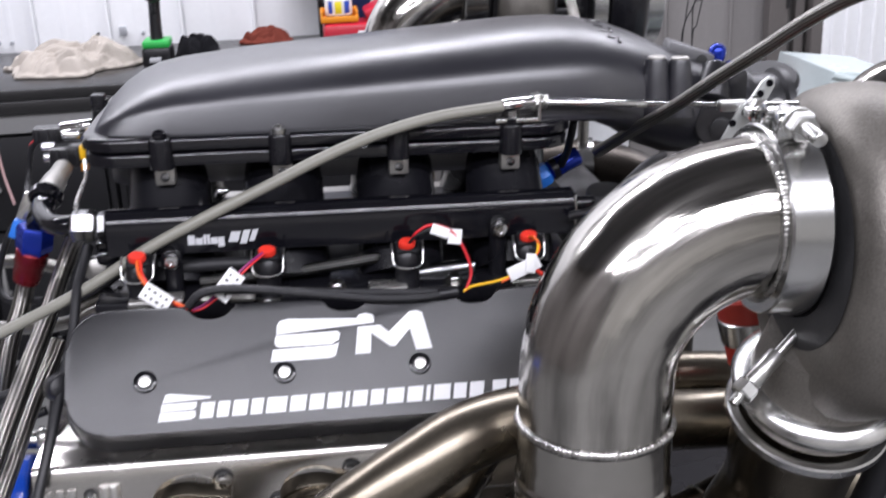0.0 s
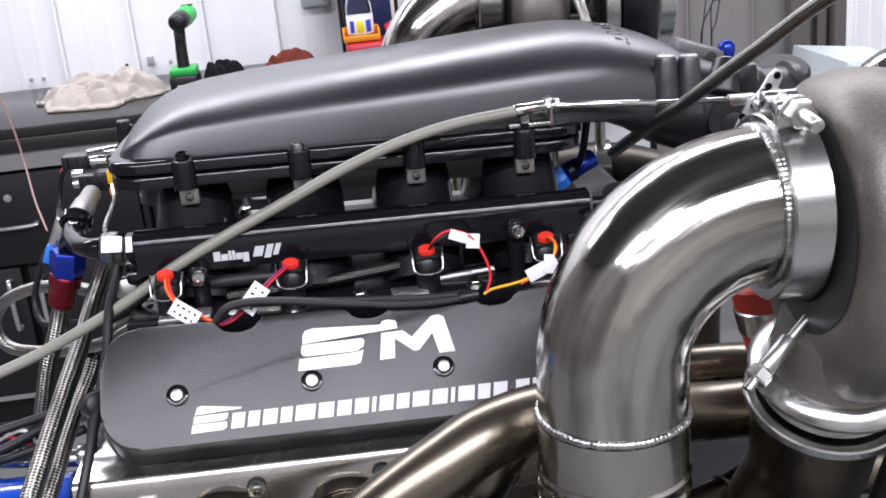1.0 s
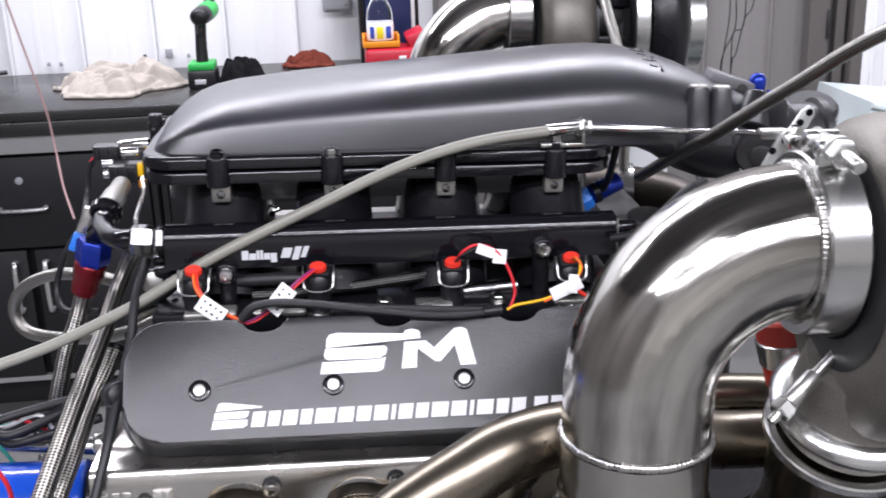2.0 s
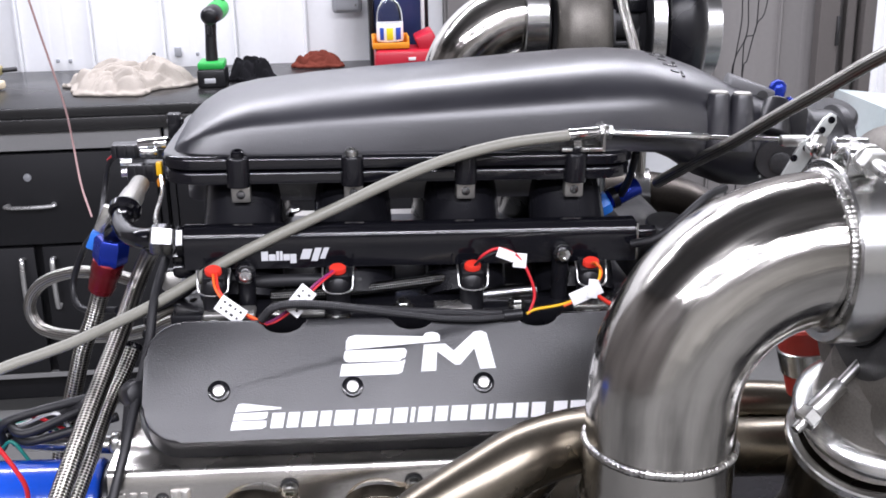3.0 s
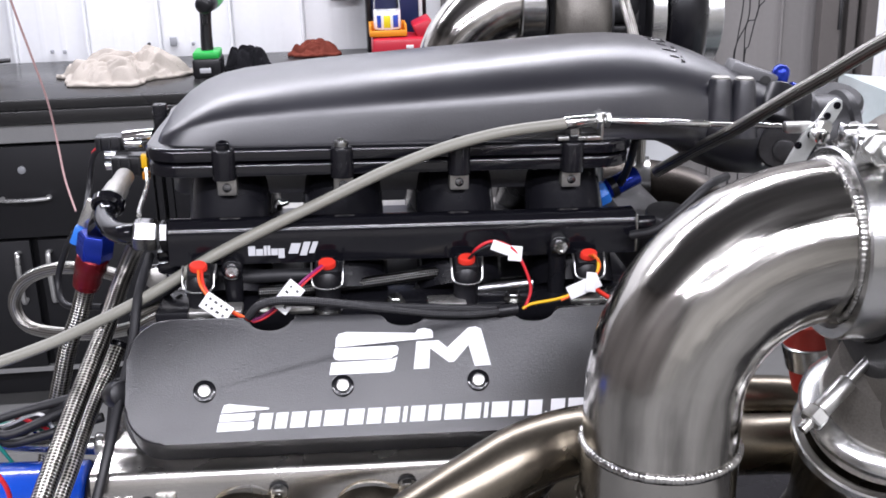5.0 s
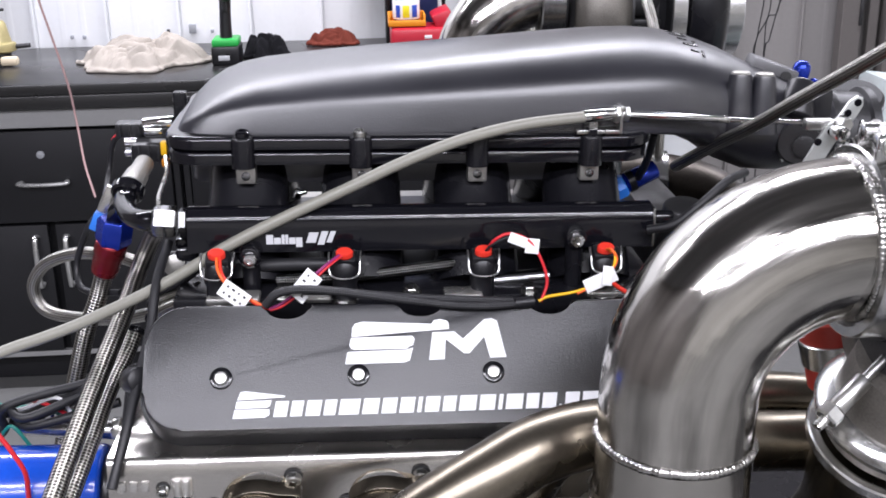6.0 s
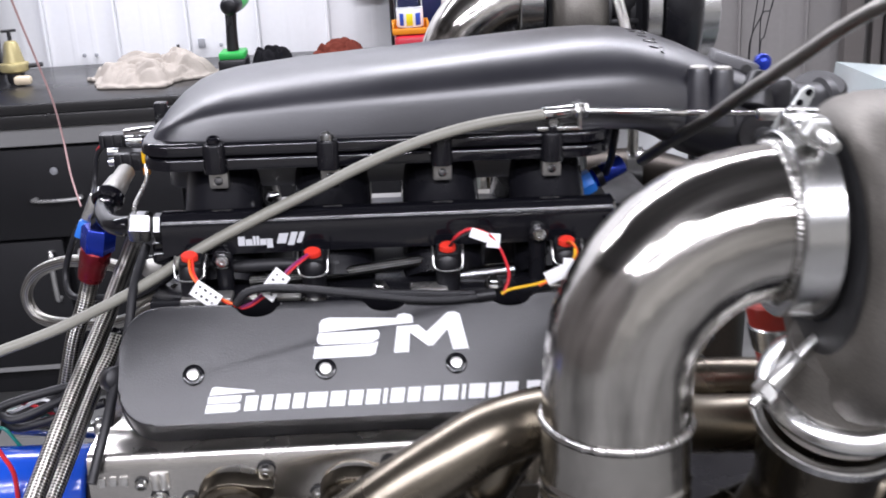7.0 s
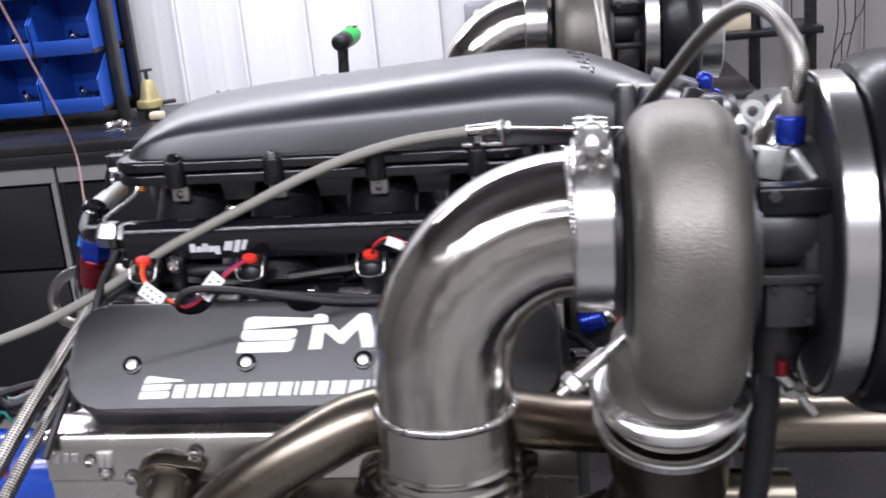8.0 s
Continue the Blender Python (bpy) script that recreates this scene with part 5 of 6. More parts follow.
for pts, r in (([(-0.059, 0.14, 0.0711), (-0.065, 0.1, 0.0472), (-0.0676, 0.07, 0.0159), (-0.0745, 0.03, -0.0194), (-0.08, 0, -0.0464), (-0.0886, -0.03, -0.0819)], 0.0044),
               ([(-0.1295, 0.24, -0.0165), (-0.1736, 0.27, -0.0236), (-0.1829, 0.29, -0.0019), (-0.1673, 0.28, 0.036), (-0.1502, 0.25, 0.0607)], 0.0035),
               ([(-0.0304, 0.12, 0.0524), (-0.0508, 0.13, 0.0353), (-0.0801, 0.15, 0.0172)], 0.004),
               ([(-0.0926, 0.1, -0.0356), (-0.0898, 0.06, -0.0557), (-0.09, 0.02, -0.0841), (-0.0933, 0, -0.1108)], 0.005)):
    cord("black_cable", "black rubber-covered cable beside the engine", "cable", pts, r, M_RUBBER, "black cables")
for c, s in (((-0.0412, 0.13, 0.063), (0.020, 0.014, 0.012)), ((-0.0559, 0.14, 0.056), (0.016, 0.014, 0.010)), ((-0.0471, 0.14, 0.0708), (0.012, 0.010, 0.010))):
    single("rail_adapter", box(bmn(), c, s, 0.003), M_RAIL, "black adapter fitting below the rail's end", "fitting", group="rail adapters")
single("pipe_plug", lathe(bmn(), [(0, 0.009), (0.006, 0.010), (0.008, 0.006)], (-0.0532, 0.13, 0.0533), (0, -1, 0.1), 18), M_CAST, "bare aluminium plug on the engine's end", "plug")
single("cover_end_fitting", rod(bmn(), (-0.084, 0.05, -0.0233), (-0.0712, 0.03, -0.0131), 0.011, bev=0.002), M_PLASTIC, "black fitting at the end of the valve cover", "fitting")

# sensors on the plenum's end
sens = thing("map_sensor", "black sensor with silver and yellow plugs on the plenum's end", "sensor", (-0.096, 0.3, 0.1336))
part("body", box(bmn(), (-0.0961, 0.3, 0.1171), (0.042, 0.026, 0.020), 0.003), M_PLASTIC, sens)
part("connector", box(bmn(), (-0.1215, 0.33, 0.1331), (0.034, 0.020, 0.016), 0.003), M_PLASTIC, sens)
part("silver_port", rod(bmn(), (-0.1056, 0.31, 0.143), (-0.073, 0.3, 0.1471), 0.0065, bev=0.001), M_CHROME, sens)
part("silver_port", rod(bmn(), (-0.1038, 0.3, 0.1379), (-0.0852, 0.3, 0.1382), 0.006, bev=0.001), M_CHROME, sens)
part("pin", rod(bmn(), (-0.1244, 0.3, 0.1268), (-0.1128, 0.3, 0.1266), 0.004, seg=12), M_CHROME, sens)
part("pin", rod(bmn(), (-0.1241, 0.3, 0.1158), (-0.1113, 0.3, 0.1162), 0.005, seg=12), M_CHROME, sens)
part("yellow_lock", box(bmn(), (-0.0826, 0.285, 0.1235), (0.0060, 0.009, 0.014), 0.001), M_YELLOW, sens)
part("orange_seal", box(bmn(), (-0.0820, 0.285, 0.1085), (0.0070, 0.009, 0.008), 0.001), M_TRAY, sens)
for k in range(3):
    part("rib", box(bmn(), (-0.1085 + 0.010 * k, 0.2868, 0.1171), (0.0022, 0.003, 0.0185), 0.0006), M_RUBBER, sens)
    part("terminal_rib", box(bmn(), (-0.1330 + 0.010 * k, 0.3192, 0.1331), (0.0022, 0.003, 0.0150), 0.0006), M_RUBBER, sens)
part("stud", rod(bmn(), (-0.0818, 0.36, 0.1578), (-0.0645, 0.35, 0.1608), 0.003, seg=12), M_ZINC, sens)
part("bracket", box(bmn(), (-0.0729, 0.345, 0.152), (0.014, 0.012, 0.036), 0.002), M_BLACK, sens)
cord("sensor_wire", "thin silver sensor line down to the rail", "wire", [(-0.0793, 0.27, 0.1184), (-0.0744, 0.24, 0.1096), (-0.0679, 0.16, 0.1104), (-0.0638, 0.13, 0.1116)], 0.0022, M_ZINC)
cord("sensor_wire", "black sensor wires leaving the plenum's end", "wire", [(-0.1319, 0.33, 0.1302), (-0.1457, 0.34, 0.1156), (-0.1526, 0.34, 0.084), (-0.1508, 0.3, 0.0638)], 0.003, M_RUBBER)
cord("sensor_wire", "short red sensor wire at the plug", "wire", [(-0.1338, 0.33, 0.1278), (-0.1398, 0.335, 0.1248), (-0.1454, 0.34, 0.1193)], 0.0022, M_REDWIRE)

# ---- blue cylinder and wires low beside the engine ----
cyl = thing("blue_cylinder", "glossy blue painted cylinder with a black end cap", "motor", (-0.1917, 0.1, -0.158))
CB = Vector((-0.125, 0.1, -0.1615))
CA = CB + Vector((-0.26, 0.0, 0.002))
part("barrel", rod(bmn(), CA, CB, 0.044, seg=48, bev=0.004), M_STARTER, cyl)
part("end_cap", rod(bmn(), CB, CB + Vector((0.016, 0, 0)), 0.040, seg=40, bev=0.004), M_PLASTIC, cyl)
part("terminal", rod(bmn(), CB + Vector((0.012, -0.01, 0.03)), CB + Vector((0.03, -0.01, 0.035)), 0.007, bev=0.001), M_ZINC, cyl)
part("mount", box(bmn(), (CB.x - 0.10, CB.y + 0.02, CB.z - 0.12), (0.06, 0.05, 0.16), 0.006), M_DARKIRON, cyl)
for p, w in (((-0.1081, 0.07, -0.0799), 0.010), ((-0.1069, 0.06, -0.0992), 0.009), ((-0.1062, 0.05, -0.113), 0.008)):
    single("zinc_fitting", rod(bmn(), p, (p[0] + 0.0085, p[1], p[2] - 0.0004), w, bev=0.0015), M_ZINC, "zinc plated fitting beside the cylinder head", "fitting", group="zinc fittings")
single("steel_line", rod(bmn(), (-0.2193, 0.16, -0.123), (-0.1225, 0.14, -0.1198), 0.009, bev=0.002), M_ZINC, "bright steel line above the blue cylinder", "pipe")
rw = random.Random(4)
for k in range(9):
    a = Vector((-0.2424, 0.15, -0.1136)) + Vector((rw.uniform(-0.01, 0.02), rw.uniform(-0.02, 0.05), rw.uniform(-0.02, 0.02)))
    c = Vector((-0.1931, 0.15, -0.1035)) + Vector((rw.uniform(-0.03, 0.03), rw.uniform(-0.03, 0.03), rw.uniform(-0.014, 0.02)))
    b = Vector((-0.1207, 0.15, -0.076)) + Vector((rw.uniform(-0.01, 0.01), rw.uniform(-0.02, 0.02), rw.uniform(-0.01, 0.01)))
    col = (M_GREENWIRE, M_RUBBER, M_GREENWIRE, M_REDWIRE, M_RUBBER, M_BLUE_AN, M_GREENWIRE, M_RUBBER, M_LABEL)[k]
    pts = [a, (a + c) / 2 + Vector((0, 0, rw.uniform(-0.015, 0.02))), c] + ([b] if col is M_RUBBER else [c + Vector((0.015, 0.0, -0.022))])
    cord("loose_wire", {M_GREENWIRE: "thin green loose wire", M_RUBBER: "black loose wire beside the engine", M_REDWIRE: "thin red loose wire", M_BLUE_AN: "thin blue loose wire"}.get(col, "thin white loose wire"), "wire", pts, 0.0018 if col is not M_RUBBER else 0.0045, col, "loose wires")
cord("harness", "thick black taped harness beside the engine", "wiring", [(-0.2244, 0.16, -0.1197), (-0.1958, 0.16, -0.1055), (-0.1592, 0.15, -0.0866), (-0.1097, 0.14, -0.0626), (-0.0831, 0.13, -0.05)], 0.0085, M_RUBBER)
cord("loose_wire", "thin red wire over the blue cylinder", "wire", [(-0.2033, 0.05, -0.0677), (-0.1887, 0.048, -0.0924), (-0.1818, 0.05, -0.1138), (-0.1857, 0.06, -0.1487)], 0.0022, M_REDWIRE, "loose wires")
cord("cord", "thin pale red cord hanging from above", "cord", [(-0.156, 0.285, 0.072), (-0.1715, 0.318, 0.098), (-0.1795, 0.335, 0.135), (-0.1800, 0.318, 0.180), (-0.1835, 0.290, 0.232), (-0.1870, 0.261, 0.283), (-0.196, 0.18, 0.43), (-0.21, 0.05, 0.70), (-0.24, -0.2, 1.4), (-0.25, -0.25, 2.40)], 0.0011, M_PINK)


# ---- throttle end ----
tb = thing("throttle", "dark throttle body with silver linkage on the plenum's snout", "throttle body", (0.62, 0.265, 0.15))
part("housing", lathe(bmn(), [(0.588, 0.046), (0.590, 0.050), (0.597, 0.050), (0.599, 0.044), (0.630, 0.043), (0.632, 0.048), (0.640, 0.048)], (0, 0.265, 0.138), (1, 0, 0), 44), M_DARKIRON, tb)
part("spacer", box(bmn(), (0.618, 0.228, 0.118), (0.04, 0.03, 0.044), 0.006), M_BLACK, tb)
for top_ in ((0.4783, 0.19, 0.2159), (0.5017, 0.19, 0.2145)):
    c = (top_[0], top_[1], top_[2] - 0.057)
    b = part("boss", lathe(bmn(), [(0, 0.0160), (0.030, 0.0125), (0.052, 0.0108), (0.0545, 0.0100), (0.0555, 0.004)], c, (0, 0.05, 1), 28), M_PLENUM, plenum)
    part("cap", lathe(bmn(), [(0.0545, 0.0088), (0.0562, 0.0088), (0.0572, 0.0074), (0.0574, 0.003)], c, (0, 0.05, 1), 24), M_CAST, b, "bare machined top")
FACE = basis((0, 0.105, 0), (0, -1, 0), (0, 0, 1))
lever = part("lever", prism(bmn(), [(p[0], p[2]) for p in ((0.5071, 0.105, 0.1419), (0.5227, 0.105, 0.1733), (0.5267, 0.105, 0.1807), (0.5379, 0.105, 0.191), (0.5469, 0.105, 0.2056), (0.5534, 0.105, 0.2102), (0.5584, 0.105, 0.2081), (0.5593, 0.105, 0.2012), (0.5541, 0.105, 0.1908), (0.5461, 0.105, 0.1803), (0.5369, 0.105, 0.1661), (0.5267, 0.105, 0.1459))], FACE, 0.003, 0.0008), M_PLATED, tb, "perforated zinc throttle lever")
for p in ((0.5219, 0.102, 0.1687), (0.5327, 0.102, 0.1781), (0.5458, 0.102, 0.1947), (0.5538, 0.102, 0.204)):
    part("hole_rim", lathe(bmn(), [(-0.0004, 0.0034), (0.0006, 0.0034), (0.0008, 0.0028), (0.0002, 0.0026), (0.0001, 0.0005)], p, (0, -1, 0), 18), M_RAIL, lever)
part("clevis", box(bmn(), (0.5237, 0.11, 0.1833), (0.026, 0.010, 0.010), 0.002), M_ZINC, tb)
part("swivel", lathe(bmn(), [(0, 0.007), (0.012, 0.007), (0.013, 0.005)], (0.5371, 0.1, 0.179), (0, -1, 0), 18), M_CHROME, tb)
pul = part("pulley", lathe(bmn(), [(0, 0.020), (0.003, 0.0225), (0.006, 0.020), (0.008, 0.020), (0.011, 0.0225), (0.014, 0.020)], (0.5474, 0.205, 0.145), (-0.3, -0.95, 0), 34), M_DARKIRON, tb)
part("hub", lathe(bmn(), [(0, 0.011), (0.018, 0.011), (0.019, 0.008)], (0.5518, 0.205, 0.1426), (-0.3, -0.95, 0), 24), M_DARKIRON, pul)
part("spring", sweep(bmn(), [Vector((0.5417, 0.21, 0.1321)) + Vector((0.006 * math.cos(k * 0.9) + 0.0008 * k, -0.0003 * k, 0.006 * math.sin(k * 0.9) - 0.0004 * k)) for k in range(50)], 0.0009, 6), M_ZINC, tb)
part("link", rod(bmn(), (0.5296, 0.2, 0.1259), (0.5555, 0.21, 0.1437), 0.0022, seg=10), M_ZINC, tb)

for p_, ax_, r_, l_ in (((0.5396, 0.1, 0.1858), (0.3, -1, 0.1), 0.0062, 0.010), ((0.5548, 0.095, 0.183), (1, -0.3, -0.1), 0.0058, 0.018)):
    q_ = Vector(p_) + Vector(ax_).normalized() * l_
    nut_ = part("linkage_bolt", hexnut(bmn(), p_, q_, r_), M_ZINC, tb)
    part("washer", rod(bmn(), p_, Vector(p_) + Vector(ax_).normalized() * 0.002, r_ * 1.25, seg=18), M_CHROME, nut_)
part("return_spring", sweep(bmn(), [Vector((0.5413, 0.105, 0.1607)) + Vector((0.0009 * k, -0.0002 * k, 0.0005 * k)) + Vector((0, 0.0045 * math.cos(k * 1.1), 0.0045 * math.sin(k * 1.1))) for k in range(60)], 0.0008, 6), M_ZINC, tb)

coup = thing("hose_coupler", "black rubber coupler with a bright band clamp", "coupler", (0.640, 0.292, 0.12))
CT = Vector((0.638, 0.285, 0.176))
CD = Vector((-0.12, -0.42, 0.90)).normalized()
part("sleeve", lathe(bmn(), [(-0.095, 0.0235), (-0.030, 0.0240), (-0.026, 0.0280), (-0.015, 0.0292), (-0.004, 0.0288), (-0.0005, 0.0255), (0.0, 0.015)], CT, CD, 44), M_RUBBER, coup)
part("band", lathe(bmn(), [(-0.048, 0.0238), (-0.047, 0.0256), (-0.034, 0.0256), (-0.033, 0.0238)], CT, CD, 44), M_CHROME, coup)
part("ring", lathe(bmn(), [(-0.0165, 0.0286), (-0.016, 0.0302), (-0.0085, 0.0302), (-0.008, 0.0286)], CT, CD, 44), M_GREYBOX, coup)
part("screw", rod(bmn(), CT - CD * 0.0405 + Vector((-0.024, -0.014, 0)), CT - CD * 0.0405 + Vector((-0.004, -0.027, 0)), 0.005, bev=0.001), M_ZINC, coup)
sn = thing("pressure_sensor", "grey sensor block with a bright blue cap", "sensor", (0.55, 0.26, 0.19))
m = basis((0.5333, 0.262, 0.2045), (0.94, -0.05, -0.33), (0, 0, 1))
part("block", box(bmn(), (0, 0, 0), (0.028, 0.018, 0.050), 0.003, m), M_MIDGREY, sn)
part("blue_cap", lathe(bmn(), [(0, 0.0086), (0.008, 0.0092), (0.013, 0.0083), (0.0165, 0.0045), (0.017, 0.002)], (0.5646, 0.262, 0.1976), (0.15, 0, 1), 26), M_BLUE_AN, sn, "bright blue anodised cap")
part("body", rod(bmn(), (0.54, 0.205, 0.1656), (0.5521, 0.225, 0.1997), 0.019, 0.0135, bev=0.003), M_PLASTIC, sn)
part("plug", box(bmn(), (0.5641, 0.215, 0.1771), (0.030, 0.024, 0.044), 0.008), M_PLASTIC, sn)
part("blue_ring", rod(bmn(), (0.5696, 0.25, 0.1914), (0.5786, 0.25, 0.1871), 0.009, bev=0.002), M_BLUE_AN, sn)
part("bore", lathe(bmn(), [(0, 0.0055), (0.0012, 0.0055), (0.0014, 0.0040)], m @ Vector((-0.0145, 0.0, 0.012)), m.to_3x3() @ Vector((-1, 0, 0)), 20), M_INK, sn)
part("bore", lathe(bmn(), [(0, 0.0055), (0.0012, 0.0055), (0.0014, 0.0040)], m @ Vector((0.0145, 0.0, 0.012)), m.to_3x3() @ Vector((1, 0, 0)), 20), M_INK, sn)
part("screw", hexnut(bmn(), (0.5165, 0.262, 0.2077), (0.5159, 0.262, 0.2148), 0.004), M_ZINC, sn)
pl_ = thing("pale_tank", "pale green translucent tank behind the throttle", "tank", (0.80, 0.40, 0.05))
part("shell", prism(bmn(), [(-0.10, -0.30), (0.16, -0.30), (0.16, 0.035), (0.04, 0.075), (-0.06, 0.085)], basis((0.835, 0.42, 0.065), (0, 1, 0), (0, 0, 1)) @ Matrix.Diagonal((-1, 1, 1, 1)), 0.16, 0.008), M_PALE, pl_)
part("seam", rod(bmn(), (0.775, 0.418, 0.146), (0.905, 0.418, 0.115), 0.004, seg=12), M_PALE, pl_)

# charge pipe and front cover behind the snout
cp = thing("charge_pipe", "bare metal charge pipe behind the plenum snout", "pipe", (0.5, 0.42, 0.0))
bm = bmn()
sweep(bm, spline([(0.34, 0.48, 0.000), (0.41, 0.46, 0.014), (0.48, 0.45, 0.018), (0.535, 0.42, 0.005), (0.56, 0.41, -0.05), (0.56, 0.40, -0.2)], 8), 0.052, 40)
part("pipe", bm, M_BROWNPIPE, cp)
part("band", lathe(bmn(), [(-0.010, 0.053), (-0.009, 0.055), (0.009, 0.055), (0.010, 0.053)], (0.480, 0.450, 0.018), (0.95, -0.2, 0.02), 40), M_BAND, cp)
fc = thing("front_cover", "dark cast engine front cover with brackets", "engine part", (0.46, 0.27, -0.1))
part("casting", box(bmn(), (0.440, 0.27, -0.05), (0.06, 0.30, 0.22), 0.02), M_DARKIRON, fc)
part("water_neck", rod(bmn(), (0.435, 0.20, 0.03), (0.435, 0.19, 0.085), 0.026, 0.022, bev=0.003), M_DARKIRON, fc)

# ---- oil feed hose from the front turbocharger ----
oil = thing("oil_feed_hose", "grey braided oil hose arching to the engine valley", "hose", (0.568, -0.172, 0.225))
bm = bmn()
sweep(bm, spline([(0.5702, -0.172, 0.243), (0.573, -0.1755, 0.265), (0.5730, -0.172, 0.286), (0.5640, -0.1466, 0.3075), (0.5516, -0.1127, 0.314), (0.5367, -0.0704, 0.301), (0.5239, -0.028, 0.279), (0.5085, 0.0228, 0.247), (0.4919, 0.0778, 0.213), (0.4752, 0.1328, 0.178), (0.4585, 0.1879, 0.146), (0.4393, 0.2514, 0.108)], 10), 0.0062, 18)
part("braid", bm, M_BRAID_DIM, oil)
part("collar", rod(bmn(), (0.572, -0.172, 0.262), (0.5702, -0.172, 0.242), 0.0082, bev=0.001), M_CAST, oil)
part("blue_nut", rod(bmn(), (0.5700, -0.172, 0.244), (0.5695, -0.172, 0.224), 0.0102, bev=0.002), M_BLUE_AN, oil, "blue anodised hose end")
part("adapter", hexnut(bmn(), (0.5690, -0.174, 0.2255), (0.5685, -0.174, 0.2135), 0.0098), M_CHROME, oil)
part("adapter_nut", hexnut(bmn(), (0.5670, -0.180, 0.2150), (0.5660, -0.181, 0.2050), 0.0072), M_CHROME, oil)
part("flange_tab", box(bmn(), (0, 0, 0), (0.0180, 0.006, 0.0220), 0.002, pose(0.5540, -0.186, 0.2140, 0, 10, 0)), M_PLATED, oil, "bright flange tab")
part("stay", rod(bmn(), (0.5700, -0.186, 0.2215), (0.5785, -0.2140, 0.2075), 0.0034, seg=18, bev=0.001), M_PLATED, oil, "bright steel stay")
ear = thing("lifting_eye", "bright steel lifting eye beside the turbocharger", "bracket", (0.5516, -0.1, 0.2315))
m = basis((0.5565, -0.1, 0.2345), (0, -1, 0.2), (0.55, 0, 0.85))
bm = bmn()
lathe(bm, [(-0.0018, 0.0042), (-0.0018, 0.0088), (0.0018, 0.0088), (0.0018, 0.0042)], m.translation, (0, -1, 0.2), 24, close=True)
part("eye", bm, M_PLATED, ear)
part("shank", box(bmn(), (0, -0.021, 0), (0.0150, 0.030, 0.0036), 0.001, m), M_PLATED, ear)
part("bolt", lathe(bmn(), [(0, 0.0045), (0.003, 0.0045), (0.0038, 0.003)], m @ Vector((0, -0.016, 0.0018)), (0, -1, 0.2), 16), M_DARKIRON, ear)
pipe2 = thing("blowoff_pipe", "polished pipe end behind the bearing housing", "pipe", (0.60, -0.06, 0.15))
part("bend", sweep(bmn(), spline([(0.5949, 0, 0.1162), (0.5952, 0, 0.1659), (0.6089, 0.01, 0.1997), (0.6454, 0.02, 0.2107), (0.7035, 0.03, 0.2086)], 8), 0.030, 30), M_POLISH, pipe2)

# rear turbocharger's oil line
braided("grey braided oil line arching over the far turbocharger", [(0.5070, 0.731, 0.274), (0.5050, 0.735, 0.320), (0.4920, 0.700, 0.355), (0.4740, 0.640, 0.360), (0.4630, 0.580, 0.320), (0.4645, 0.540, 0.272), (0.4669, 0.5163, 0.2466), (0.4700, 0.490, 0.220), (0.4760, 0.455, 0.165), (0.4740, 0.440, 0.066)], 0.0066, M_BRAID_DIM)

# ---- seen through the elbow's bend ----
sl = thing("silicone_sleeve", "red silicone sleeve with a steel band clamp", "coupler", (0.468, -0.075, 0.05))
C0 = Vector((0.492, -0.070, 0.018))
part("sleeve", lathe(bmn(), [(0, 0.026), (0.002, 0.028), (0.058, 0.028), (0.060, 0.026)], C0, (-0.25, 0.1, 1), 40), M_SILICONE, sl)
part("band", lathe(bmn(), [(0.020, 0.0283), (0.021, 0.0296), (0.040, 0.0296), (0.041, 0.0283)], C0, (-0.25, 0.1, 1), 40), M_BAND, sl)
bf = thing("blue_valve", "dark blue valve with zinc screws below the intake", "valve", (0.4384, 0.12, -0.0154))
part("body", rod(bmn(), (0.4251, 0.12, -0.0152), (0.4498, 0.12, -0.0075), 0.013, bev=0.003), M_BLUE_AN, bf)
part("cap", rod(bmn(), (0.4498, 0.12, -0.0075), (0.4584, 0.12, -0.004), 0.009, bev=0.002), M_ZINC, bf)
part("second_body", rod(bmn(), (0.4637, 0.12, -0.0502), (0.479, 0.12, -0.0316), 0.011, bev=0.003), M_DARKIRON, bf)
wc = thing("bolt_bracket", "bare aluminium bracket with white-capped studs", "bracket", (0.4255, 0.099, -0.05))
part("plate", box(bmn(), (0.405, 0.11, -0.03), (0.008, 0.02, 0.09), 0.002), M_ALU, wc)
for k in range(3):
    part("stud", rod(bmn(), (0.408, 0.099, -0.063 + 0.013 * k), (0.436, 0.099, -0.063 + 0.013 * k), 0.0052, bev=0.001), M_CHROME, wc)
cord("sensor_lead", "black lead crossing behind the exhaust elbow", "wire", [(0.4094, 0.08, -0.0084), (0.4298, 0.06, -0.0126), (0.4551, 0.04, -0.0311), (0.4648, 0.03, -0.0415)], 0.004, M_RUBBER)
# bolt of the compressor clamp
cb = thing("clamp_bolt", "zinc T-bolt hanging below the compressor clamp", "bolt", (0.575, -0.21, 0.03))
A, B = Vector((0.5591, -0.2, 0.0722)), Vector((0.5860, -0.2, 0.0335))
d = (B - A).normalized()
part("shank", rod(bmn(), A, B, 0.0034, seg=14, bev=0.0008), M_ZINC, cb)
part("nut", hexnut(bmn(), A + d * 0.018, A + d * 0.027, 0.0080), M_ZINC, cb)
part("barrel", rod(bmn(), A + d * 0.001, A + d * 0.018, 0.0060, bev=0.001), M_ZINC, cb)
